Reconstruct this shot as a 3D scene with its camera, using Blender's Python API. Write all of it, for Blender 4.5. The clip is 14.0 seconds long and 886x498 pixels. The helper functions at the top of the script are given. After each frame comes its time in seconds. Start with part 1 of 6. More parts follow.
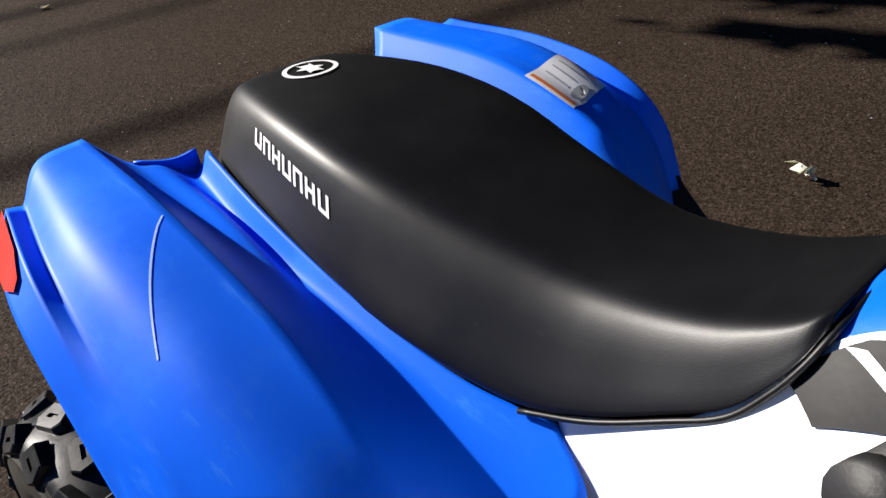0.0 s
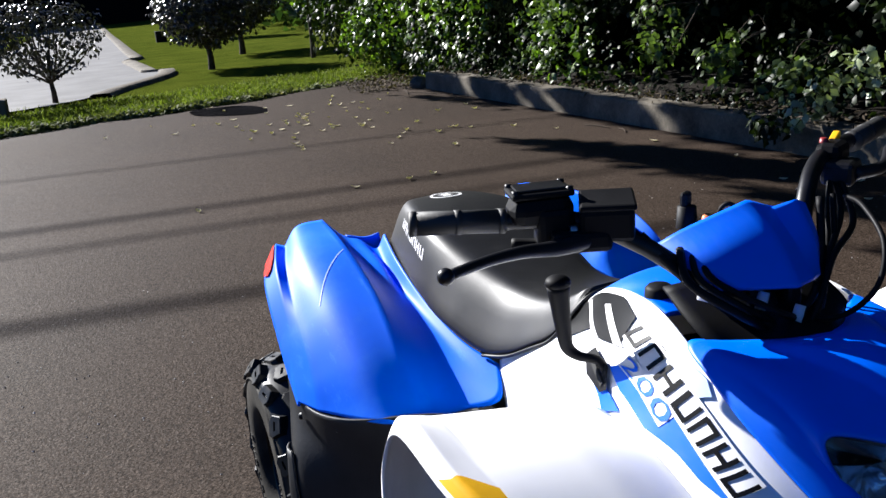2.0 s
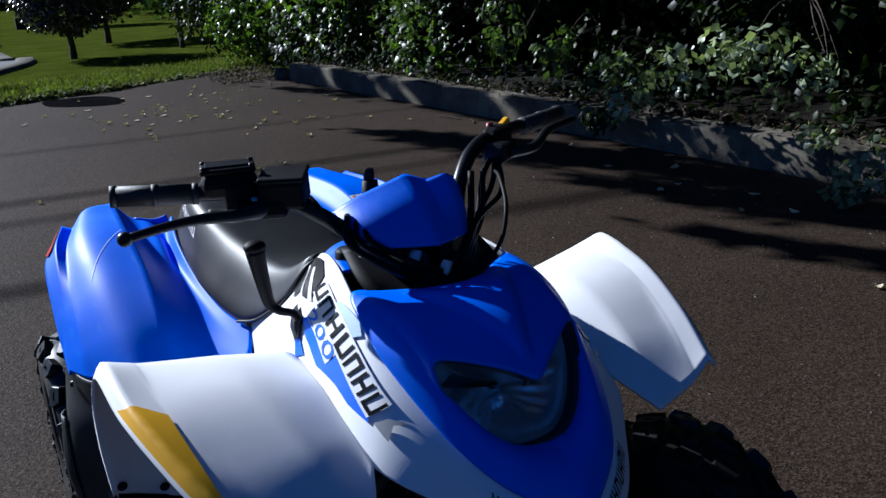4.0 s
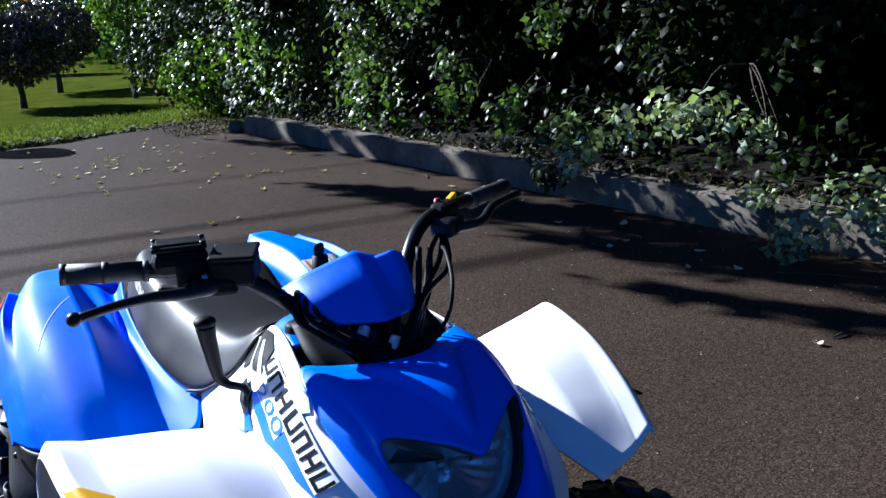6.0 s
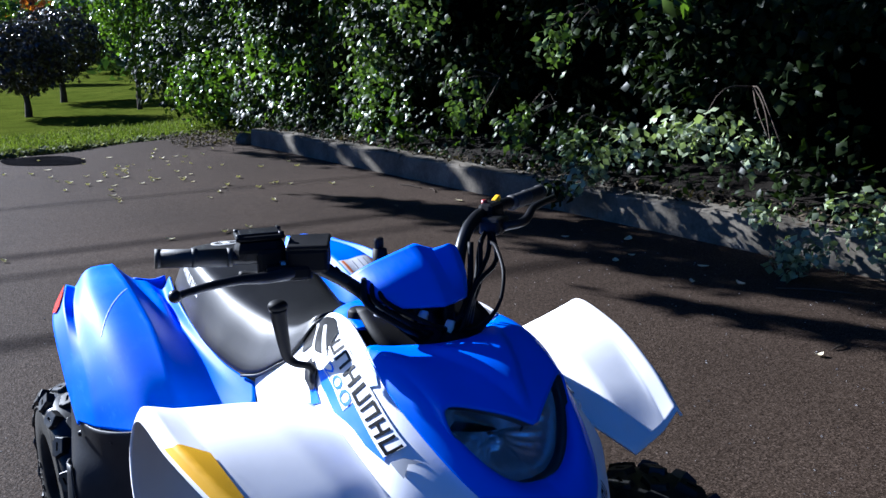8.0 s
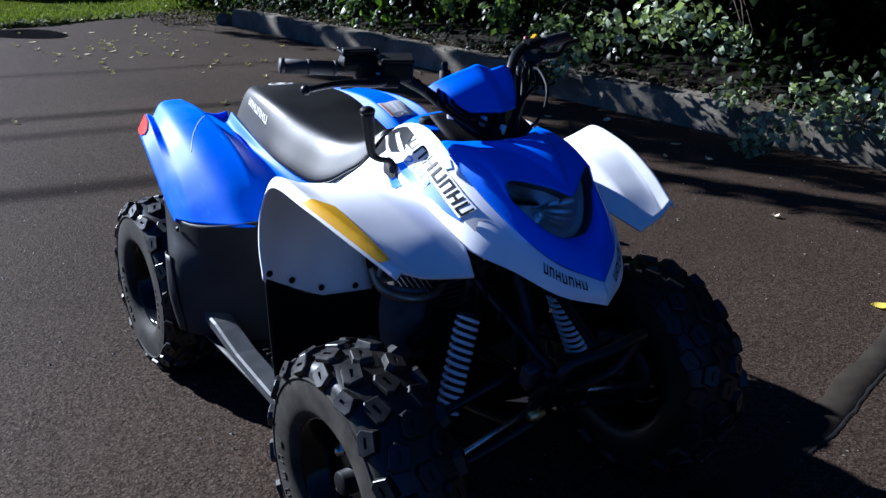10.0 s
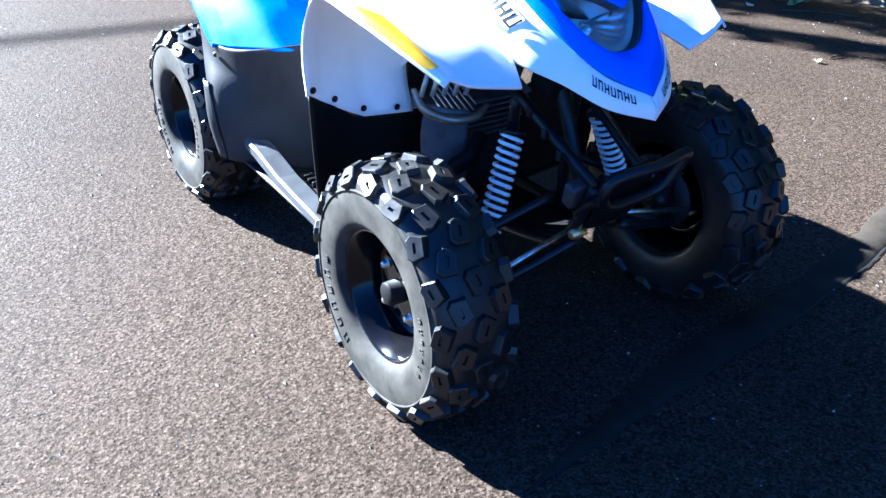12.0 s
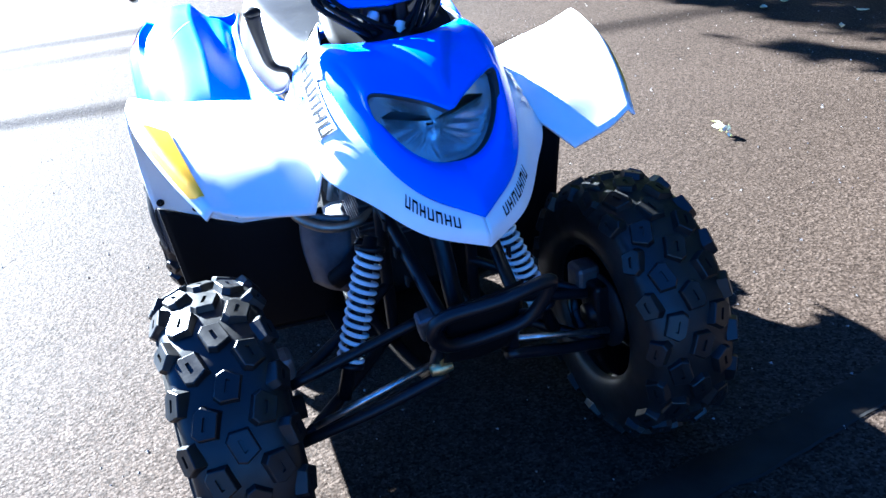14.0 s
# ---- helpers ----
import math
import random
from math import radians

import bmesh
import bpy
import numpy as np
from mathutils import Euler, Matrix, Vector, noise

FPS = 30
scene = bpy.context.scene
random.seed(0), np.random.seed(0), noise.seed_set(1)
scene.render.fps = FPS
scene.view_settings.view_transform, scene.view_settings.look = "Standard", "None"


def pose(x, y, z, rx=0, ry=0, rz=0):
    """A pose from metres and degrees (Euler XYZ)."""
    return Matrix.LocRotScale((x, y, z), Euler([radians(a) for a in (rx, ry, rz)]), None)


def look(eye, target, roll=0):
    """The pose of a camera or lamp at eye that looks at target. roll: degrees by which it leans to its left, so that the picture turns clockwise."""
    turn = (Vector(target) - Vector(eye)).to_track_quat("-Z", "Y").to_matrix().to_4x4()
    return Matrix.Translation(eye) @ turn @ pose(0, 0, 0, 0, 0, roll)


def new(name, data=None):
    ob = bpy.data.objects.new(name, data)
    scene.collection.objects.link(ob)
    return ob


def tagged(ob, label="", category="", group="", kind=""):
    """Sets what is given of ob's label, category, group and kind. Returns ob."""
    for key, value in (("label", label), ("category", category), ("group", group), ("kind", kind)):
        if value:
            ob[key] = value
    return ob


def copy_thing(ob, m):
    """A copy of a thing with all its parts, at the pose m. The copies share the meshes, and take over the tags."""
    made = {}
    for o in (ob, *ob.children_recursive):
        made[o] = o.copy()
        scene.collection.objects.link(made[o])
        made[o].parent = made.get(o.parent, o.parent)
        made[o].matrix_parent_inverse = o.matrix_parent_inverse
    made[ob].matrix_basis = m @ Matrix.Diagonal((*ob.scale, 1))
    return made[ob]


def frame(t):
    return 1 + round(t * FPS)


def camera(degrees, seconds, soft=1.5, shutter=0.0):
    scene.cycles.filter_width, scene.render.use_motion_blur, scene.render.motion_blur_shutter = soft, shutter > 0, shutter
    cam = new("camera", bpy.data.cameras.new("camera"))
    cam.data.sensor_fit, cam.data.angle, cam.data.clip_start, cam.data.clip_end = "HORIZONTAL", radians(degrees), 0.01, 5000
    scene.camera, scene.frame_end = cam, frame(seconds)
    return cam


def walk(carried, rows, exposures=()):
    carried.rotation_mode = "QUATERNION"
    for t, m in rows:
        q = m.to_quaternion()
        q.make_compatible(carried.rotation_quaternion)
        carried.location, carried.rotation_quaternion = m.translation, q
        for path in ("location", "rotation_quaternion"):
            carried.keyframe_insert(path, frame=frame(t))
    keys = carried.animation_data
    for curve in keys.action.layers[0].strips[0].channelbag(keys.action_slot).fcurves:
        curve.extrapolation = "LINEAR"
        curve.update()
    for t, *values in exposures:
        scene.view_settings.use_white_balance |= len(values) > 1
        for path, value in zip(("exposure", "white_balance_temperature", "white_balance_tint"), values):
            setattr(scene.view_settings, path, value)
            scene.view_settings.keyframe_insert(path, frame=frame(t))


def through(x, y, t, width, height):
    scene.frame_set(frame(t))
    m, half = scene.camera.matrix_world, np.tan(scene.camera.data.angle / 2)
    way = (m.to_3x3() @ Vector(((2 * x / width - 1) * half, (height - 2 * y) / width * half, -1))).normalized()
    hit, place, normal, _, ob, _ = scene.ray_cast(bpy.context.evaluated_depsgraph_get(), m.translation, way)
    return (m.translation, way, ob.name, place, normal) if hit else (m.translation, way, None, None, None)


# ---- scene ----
cam = camera(53.9, 14.0)
PATH = [
    (0, (0.284, -0.575, 1.176), (-0.997, 0.517, 0.096), -5.5),
    (0.4, (0.428, -0.661, 1.19), (-1.028, 0.357, 0.271), -6.3),
    (0.5, (0.482, -0.684, 1.203), (-0.986, 0.361, 0.335), -4.6),
    (0.8, (0.611, -0.707, 1.232), (-0.908, 0.304, 0.414), -4.7),
    (1, (0.719, -0.699, 1.246), (-0.857, 0.293, 0.517), -5.1),
    (1.2, (0.798, -0.667, 1.231), (-0.835, 0.222, 0.495), -5.3),
    (1.5, (0.93, -0.653, 1.239), (-0.764, 0.102, 0.49), -4.5),
    (2, (1.155, -0.716, 1.241), (-0.623, -0.012, 0.658), -4.7),
    (2.2, (1.244, -0.75, 1.255), (-0.54, -0.049, 0.685), -4.1),
    (2.5, (1.321, -0.741, 1.275), (-0.44, 0.02, 0.71), -4.5),
    (3, (1.378, -0.645, 1.261), (-0.38, 0.126, 0.7), -2.9),
    (3.5, (1.42, -0.574, 1.242), (-0.268, 0.285, 0.6), -3.6),
    (3.6, (1.428, -0.574, 1.242), (-0.255, 0.298, 0.602), -3.6),
    (4, (1.436, -0.563, 1.244), (-0.223, 0.367, 0.627), -3.4),
    (4.2, (1.43, -0.563, 1.24), (-0.222, 0.388, 0.635), -3.4),
    (6.5, (1.464, -0.563, 1.295), (-0.168, 0.493, 0.825), -1.7),
    (7, (1.455, -0.577, 1.293), (-0.18, 0.49, 0.863), -0.9),
    (7.2, (1.445, -0.589, 1.294), (-0.185, 0.486, 0.862), -1.3),
    (9.5, (1.787, -1.06, 1.256), (0.184, -0.021, 0.663), 0.2),
    (10, (1.794, -1.112, 1.234), (0.268, -0.023, 0.538), 0.9),
    (10.2, (1.786, -1.115, 1.228), (0.269, -0.054, 0.471), 0.8),
    (10.5, (1.789, -1.142, 1.202), (0.304, -0.084, 0.38), 2.1),
    (11, (1.787, -1.146, 1.16), (0.361, -0.15, 0.173), 1.7),
    (11.5, (1.797, -1.154, 1.145), (0.378, -0.15, 0.155), 2.1),
    (12, (1.805, -1.174, 1.145), (0.359, -0.193, 0.173), 0.8),
    (12.5, (1.808, -1.115, 1.128), (0.329, -0.164, 0.175), -4.5),
    (13, (1.858, -0.873, 1.166), (0.309, -0.089, 0.173), -6.3),
    (13.5, (1.921, -0.666, 1.186), (0.299, 0.007, 0.23), -9.5),
    (14, (1.842, -0.42, 1.175), (0.148, 0.122, 0.26), -6.7),
]
EXPOSURES = [(0.0, 0.6, 6250, 11), (0.5, 1.25, 6150, 11), (1.0, 1.35, 6150, 11), (2.0, 1.12, 5800, 10), (2.6, 0.62, 5450, 9), (3.0, 0.55, 5250, 9), (4.2, 0.2, 5150, 9), (6.3, 1.3, 5100, 10), (7.2, 1.4, 5100, 11), (9.3, 0.95, 5050, 11), (10.2, 0.95, 5050, 10), (11.0, 2.1, 4900, 8), (11.6, 3.15, 4920, 6), (12.3, 3.6, 4900, 4), (14.0, 3.55, 4950, 4)]
walk(cam, [(t, look(eye, target, roll)) for t, eye, target, roll in PATH], EXPOSURES)

# ---- world and sun ----
SUN_AZ, SUN_EL = 25.0, 27.5          # shadows run towards this heading; height of the sun
ca, sa, ce, se = (math.cos(radians(SUN_AZ)), math.sin(radians(SUN_AZ)), math.cos(radians(SUN_EL)), math.sin(radians(SUN_EL)))
RAY = Vector((ca * ce, sa * ce, -se))
world = bpy.data.worlds.new("sky")
scene.world = world
world.use_nodes = True
wn = world.node_tree.nodes
sky = wn.new("ShaderNodeTexSky")
sky.sky_type, sky.sun_disc = "NISHITA", False
sky.sun_elevation, sky.sun_rotation = radians(SUN_EL), math.atan2(-ca, -sa)
deep = wn.new("ShaderNodeMix")        # a clear autumn sky, deeper blue than the model's
deep.data_type, deep.blend_type = "RGBA", "MULTIPLY"
deep.inputs[0].default_value, deep.inputs[7].default_value = 1.0, (0.50, 0.93, 1.62, 1)
world.node_tree.links.new(sky.outputs[0], deep.inputs[6])
world.node_tree.links.new(deep.outputs[2], wn["Background"].inputs[0])
wn["Background"].inputs[1].default_value = 0.024
sky.air_density, sky.dust_density, sky.ozone_density = 1.0, 0.3, 5.0
sun = new("sun", bpy.data.lights.new("sun", "SUN"))
sun.data.energy, sun.data.angle, sun.data.color = 6.8, radians(0.55), (1.0, 0.92, 0.81)
sun.matrix_world = look((-20, -5, 30), Vector((-20, -5, 30)) + RAY)


# ---- materials ----
class Mat:
    """A node material with a few short ways to add texture."""

    def __init__(self, name, color=(0.5, 0.5, 0.5), rough=0.5, metal=0.0, spec=0.5, coat=0.0):
        self.m = bpy.data.materials.new(name)
        self.m.use_nodes = True
        self.n, self.l = self.m.node_tree.nodes, self.m.node_tree.links
        self.b = self.n["Principled BSDF"]
        self.set("Base Color", (*color, 1)), self.set("Roughness", rough), self.set("Metallic", metal)
        self.set("Specular IOR Level", spec), self.set("Coat Weight", coat)
        self.at = self.n.new("ShaderNodeTexCoord")

    def set(self, key, value):
        self.b.inputs[key].default_value = value

    def noise(self, scale, detail=4.0, rough=0.6, stretch=None, world_space=True):
        t = self.n.new("ShaderNodeTexNoise")
        t.inputs["Scale"].default_value, t.inputs["Detail"].default_value, t.inputs["Roughness"].default_value = scale, detail, rough
        src = self.at.outputs["Object"]
        if stretch:
            mp = self.n.new("ShaderNodeMapping")
            mp.inputs["Scale"].default_value = stretch
            self.l.new(src, mp.inputs["Vector"])
            src = mp.outputs[0]
        self.l.new(src, t.inputs["Vector"])
        return t.outputs["Fac"]

    def voronoi(self, scale, feature="F1"):
        t = self.n.new("ShaderNodeTexVoronoi")
        t.feature = feature
        t.inputs["Scale"].default_value = scale
        self.l.new(self.at.outputs["Object"], t.inputs["Vector"])
        return t

    def ramp(self, fac, stops):
        r = self.n.new("ShaderNodeValToRGB")
        while len(r.color_ramp.elements) < len(stops):
            r.color_ramp.elements.new(0.5)
        for e, (p, c) in zip(r.color_ramp.elements, stops):
            e.position, e.color = p, (*c, 1) if len(c) == 3 else c
        self.l.new(fac, r.inputs[0])
        return r.outputs[0]

    def math(self, op, a, b):
        t = self.n.new("ShaderNodeMath")
        t.operation = op
        for i, v in enumerate((a, b)):
            if isinstance(v, (int, float)):
                t.inputs[i].default_value = v
            else:
                self.l.new(v, t.inputs[i])
        return t.outputs[0]

    def mix(self, fac, a, b, blend="MIX"):
        t = self.n.new("ShaderNodeMix")
        t.data_type, t.blend_type = "RGBA", blend
        for i, v in ((0, fac), (6, a), (7, b)):
            if isinstance(v, (int, float)):
                t.inputs[i].default_value = v
            elif isinstance(v, tuple):
                t.inputs[i].default_value = (*v, 1)
            else:
                self.l.new(v, t.inputs[i])
        return t.outputs[2]

    def link(self, key, out):
        self.l.new(out, self.b.inputs[key])
        return self

    def bump(self, height, strength=0.3, distance=0.01):
        t = self.n.new("ShaderNodeBump")
        t.inputs["Strength"].default_value, t.inputs["Distance"].default_value = strength, distance
        self.l.new(height, t.inputs["Height"])
        if self.b.inputs["Normal"].is_linked:
            self.l.new(self.b.inputs["Normal"].links[0].from_socket, t.inputs["Normal"])
        self.l.new(t.outputs[0], self.b.inputs["Normal"])
        return self

    def varied(self, color, amount=0.15, scale=6.0):
        lo, hi = tuple(c * (1 - amount) for c in color), tuple(min(1, c * (1 + amount)) for c in color)
        return self.link("Base Color", self.ramp(self.noise(scale), ((0.3, lo), (0.7, hi))))


def plastic(name, color, rough, scuff=0.1):
    """Moulded body plastic: slight haze, fine scratches and dust."""
    k = Mat(name, color, rough, 0, 0.13 if max(color) < 0.01 else 0.5)
    k.varied(color, 0.06, 5.0)
    n1, n2 = k.noise(9.0, 5), k.noise(60.0, 3, stretch=(1, 6, 2))
    k.link("Roughness", k.math("ADD", k.math("MULTIPLY", n1, scuff * 1.6), k.math("ADD", k.math("MULTIPLY", n2, scuff), rough - 0.6 * scuff)))
    k.bump(k.noise(25.0, 3), 0.04, 0.004)
    return k.m


M = {}
BLUE = (0.002, 0.125, 0.88)
M["blue"] = plastic("blue_plastic", BLUE, 0.30, 0.16)
# the same plastic, scuffed: hazy patches and fine pale scratches
k = Mat("scuffed_blue_plastic", BLUE, 0.5, 0, 0.2)
haze = k.ramp(k.noise(7.0, 7, 0.7), ((0.50, (0,) * 3), (0.78, (0.32,) * 3)))
fine = k.ramp(k.noise(26.0, 6, 0.75, stretch=(0.35, 2.2, 1)), ((0.56, (0,) * 3), (0.70, (0.35,) * 3)))
wear = k.math("MAXIMUM", haze, k.math("MULTIPLY", fine, k.ramp(k.noise(5.0, 3), ((0.4, (0,) * 3), (0.6, (1,) * 3)))))
k.link("Base Color", k.mix(wear, k.ramp(k.noise(5.0), ((0.3, tuple(c * 0.92 for c in BLUE)), (0.7, tuple(c * 1.06 for c in BLUE)))), (0.06, 0.29, 0.85)))
k.link("Roughness", k.math("ADD", k.math("MULTIPLY", wear, 0.15), 0.50))
M["blue_worn"] = k.m
M["white"] = plastic("white_plastic", (0.86, 0.86, 0.87), 0.46, 0.12)
M["yellow"] = plastic("amber_reflector", (0.90, 0.48, 0.01), 0.3, 0.05)
M["red"] = plastic("red_reflector", (0.75, 0.03, 0.02), 0.2, 0.05)
k = Mat("seat_vinyl", (0.003, 0.003, 0.004), 0.43, 0, 0.38)
k.bump(k.voronoi(900.0).outputs["Distance"], 0.05, 0.0012).bump(k.noise(9.0, 4), 0.03, 0.006)
k.link("Roughness", k.ramp(k.noise(11.0, 6), ((0.25, (0.40,) * 3), (0.75, (0.50,) * 3))))
k.link("Base Color", k.ramp(k.noise(120.0, 5, 0.7, stretch=(0.12, 1, 1)), ((0.66, (0.002, 0.002, 0.003)), (0.74, (0.014, 0.015, 0.017)))))
M["vinyl"] = k.m
M["black"] = plastic("black_plastic", (0.004, 0.004, 0.005), 0.42, 0.2)
k = Mat("footwell_plastic", (0.02, 0.021, 0.023), 0.5, 0, 0.25)
k.varied((0.017, 0.0175, 0.0195), 0.35, 9.0).bump(k.noise(120.0), 0.15, 0.003)
M["foot"] = k.m
k = Mat("rubber_grip", (0.016, 0.016, 0.016), 0.6)
k.bump(k.noise(200.0), 0.2, 0.002)
M["grip"] = k.m
k = Mat("tyre_rubber", (0.012, 0.012, 0.013), 0.4, 0, 0.36)
k.link("Base Color", k.ramp(k.noise(18.0, 6), ((0.3, (0.005, 0.005, 0.0055)), (0.6, (0.011, 0.011, 0.011)), (0.85, (0.035, 0.033, 0.030)))))
k.link("Roughness", k.ramp(k.noise(30.0, 4), ((0.3, (0.30,) * 3), (0.7, (0.50,) * 3)))).bump(k.noise(160.0), 0.10, 0.002)
M["tyre"] = k.m
k = Mat("tyre_sidewall", (0.08, 0.075, 0.065), 0.75, 0, 0.15)
k.link("Base Color", k.ramp(k.noise(14.0, 6), ((0.3, (0.012, 0.0115, 0.010)), (0.7, (0.055, 0.050, 0.042))))).bump(k.noise(160.0), 0.15, 0.003)
M["sidewall"] = k.m
k = Mat("rim_paint", (0.003, 0.003, 0.004), 0.14, 0, 0.22, 0.0)
k.bump(k.noise(40.0), 0.03, 0.003)
M["rim"] = k.m
k = Mat("frame_paint", (0.012, 0.012, 0.014), 0.38, 0, 0.3)
k.varied((0.006, 0.006, 0.008), 0.4, 30.0).bump(k.noise(90.0), 0.1, 0.002)
M["frame"] = k.m
k = Mat("zinc_steel", (0.55, 0.54, 0.50), 0.35, 1.0)
k.varied((0.5, 0.49, 0.46), 0.35, 60.0)
M["zinc"] = k.m
k = Mat("cast_aluminium", (0.42, 0.42, 0.43), 0.5, 0.8)
k.varied((0.14, 0.14, 0.15), 0.4, 25.0).bump(k.noise(150.0), 0.25, 0.002)
M["alu"] = k.m
k = Mat("spring_white", (0.84, 0.85, 0.86), 0.35)
k.varied((0.84, 0.85, 0.86), 0.06, 40.0)
M["spring"] = k.m
k = Mat("heat_steel", (0.45, 0.40, 0.34), 0.42, 0.9)
k.varied((0.34, 0.30, 0.25), 0.35, 20.0)
M["exhaust"] = k.m
k = Mat("lamp_reflector", (0.86, 0.88, 0.92), 0.25, 0.78)
k.bump(k.noise(30.0, 1, stretch=(0.1, 3, 0.1)), 0.18, 0.006)
M["chrome"] = k.m
k = Mat("lamp_lens", (1, 1, 1), 0.04)
clear, gloss, both, fres = (k.n.new("ShaderNode" + q) for q in ("BsdfTransparent", "BsdfGlossy", "MixShader", "Fresnel"))
gloss.inputs["Roughness"].default_value, fres.inputs["IOR"].default_value = 0.06, 1.4
clear.inputs[0].default_value = (0.93, 0.95, 0.97, 1)
k.l.new(fres.outputs[0], both.inputs[0]), k.l.new(clear.outputs[0], both.inputs[1]), k.l.new(gloss.outputs[0], both.inputs[2])
k.l.new(both.outputs[0], k.n["Material Output"].inputs[0])
M["glass"] = k.m
k = Mat("lamp_bezel", (0.05, 0.055, 0.065), 0.35)
M["bezel"] = k.varied((0.05, 0.055, 0.065), 0.2, 30.0).m
M["pale_blue"] = plastic("pale_blue_decal", (0.42, 0.55, 0.78), 0.36, 0.05)
k = Mat("tar_seam", (0.02, 0.019, 0.017), 0.85, 0, 0.08)
k.link("Base Color", k.ramp(k.noise(9.0, 6), ((0.3, (0.0180, 0.0145, 0.0110)), (0.7, (0.0310, 0.0250, 0.0195))))).bump(k.noise(45.0, 5), 0.25, 0.006)
M["seam"] = k.m
M["decal_black"] = plastic("black_decal", (0.002, 0.002, 0.0025), 0.32, 0.05)
M["decal_white"] = plastic("white_decal", (0.75, 0.75, 0.76), 0.4, 0.05)
M["decal_grey"] = plastic("grey_decal", (0.33, 0.34, 0.36), 0.35, 0.05)
M["stop_red"] = plastic("dull_red_switch", (0.22, 0.015, 0.015), 0.4, 0.05)
M["tell_green"] = plastic("green_tell_tale", (0.02, 0.30, 0.10), 0.25, 0.05)
M["decal_orange"] = plastic("orange_decal", (0.7, 0.2, 0.05), 0.4, 0.05)

k = Mat("foot_bar_paint", (0.20, 0.21, 0.23), 0.5, 0, 0.25)
k.varied((0.045, 0.048, 0.053), 0.3, 20.0)
M["footbar"] = k.m
k = Mat("scratch", (0.40, 0.55, 0.85), 0.6)
M["scratch"] = k.m
M["void"] = Mat("dark_slot", (0.004, 0.004, 0.004), 0.8).m
k = Mat("dull_brass", (0.62, 0.45, 0.20), 0.4, 0.9)
M["brass"] = k.varied((0.6, 0.44, 0.2), 0.3, 60.0).m
k = Mat("engine_alloy", (0.03, 0.03, 0.033), 0.55, 0.5)
M["alu_dark"] = k.varied((0.015, 0.015, 0.017), 0.4, 25.0).bump(k.noise(120.0), 0.2, 0.002).m
k = Mat("bright_fins", (0.6, 0.6, 0.58), 0.4, 0.7)
M["alu_bright"] = k.varied((0.6, 0.6, 0.57), 0.2, 40.0).m
k = Mat("shroud_paint", (0.45, 0.46, 0.48), 0.4, 0.3)
M["shroud"] = k.varied((0.10, 0.105, 0.115), 0.4, 18.0).m

# asphalt: fine stones in dark binder, worn and dusty in patches
k = Mat("asphalt", (0.05, 0.05, 0.05), 0.6, 0, 0.5)
k.set("Specular Tint", (1.0, 0.90, 0.80, 1))
stone, fine = k.voronoi(190.0), k.voronoi(420.0)
tone = k.ramp(stone.outputs["Color"], ((0.1, (0.0128, 0.0089, 0.0064)), (0.55, (0.0365, 0.0262, 0.0194)), (0.88, (0.0630, 0.0465, 0.0354)), (1.0, (0.086, 0.0680, 0.0560))))
patch = k.ramp(k.noise(0.55, 6), ((0.3, (0.8, 0.78, 0.76)), (0.7, (1.22, 1.2, 1.18))))
mid = k.ramp(k.noise(48.0, 5, 0.7), ((0.30, (0.72,) * 3), (0.70, (1.3,) * 3)))
k.link("Base Color", k.mix(1.0, k.mix(1.0, tone, patch, "MULTIPLY"), mid, "MULTIPLY"))
k.link("Roughness", k.math("ADD", k.math("MULTIPLY", k.noise(1.1, 5), 0.08), k.math("MULTIPLY", fine.outputs["Color"], 0.16)))
k.link("Roughness", k.math("ADD", k.b.inputs["Roughness"].links[0].from_socket, 0.63))
k.link("Specular IOR Level", k.math("MULTIPLY", k.ramp(stone.outputs["Color"], ((0.2, (0.055,) * 3), (0.9, (0.11,) * 3))), k.ramp(k.noise(55.0, 4, 0.7), ((0.30, (0.6,) * 3), (0.70, (1.0,) * 3)))))
rugged = k.ramp(k.noise(1.3, 4), ((0.40, (0.35,) * 3), (0.62, (1.0,) * 3)))
lumps = k.math("MULTIPLY", k.math("ADD", k.noise(70.0, 4, 0.65), k.math("MULTIPLY", k.voronoi(115.0).outputs["Distance"], -0.6)), rugged)
k.bump(lumps, 0.27, 0.018).bump(stone.outputs["Distance"], 0.15, 0.006).bump(fine.outputs["Distance"], 0.12, 0.003)
M["asphalt"] = k.m
k = Mat("road_asphalt", (0.2, 0.2, 0.2), 0.8, 0, 0.1)
k.varied((0.155, 0.152, 0.15), 0.2, 1.2).bump(k.noise(60.0), 0.2, 0.006)
M["road"] = k.m
k = Mat("kerb_concrete", (0.36, 0.33, 0.29), 0.85, 0, 0.1)
base = k.ramp(k.noise(3.0, 6), ((0.3, (0.062, 0.0540, 0.0425)), (0.7, (0.196, 0.1730, 0.1370))))
k.link("Base Color", k.mix(1.0, base, k.ramp(k.noise(45.0, 4), ((0.3, (0.75,) * 3), (0.7, (1.1,) * 3))), "MULTIPLY")).bump(k.noise(50.0, 5), 0.35, 0.008)
M["concrete"] = k.m
k = Mat("lawn", (0.08, 0.16, 0.02), 0.9, 0, 0.0)
g = k.ramp(k.noise(1.1, 6), ((0.3, (0.04641, 0.06497, 0.007956)), (0.7, (0.08951, 0.1061, 0.01459))))
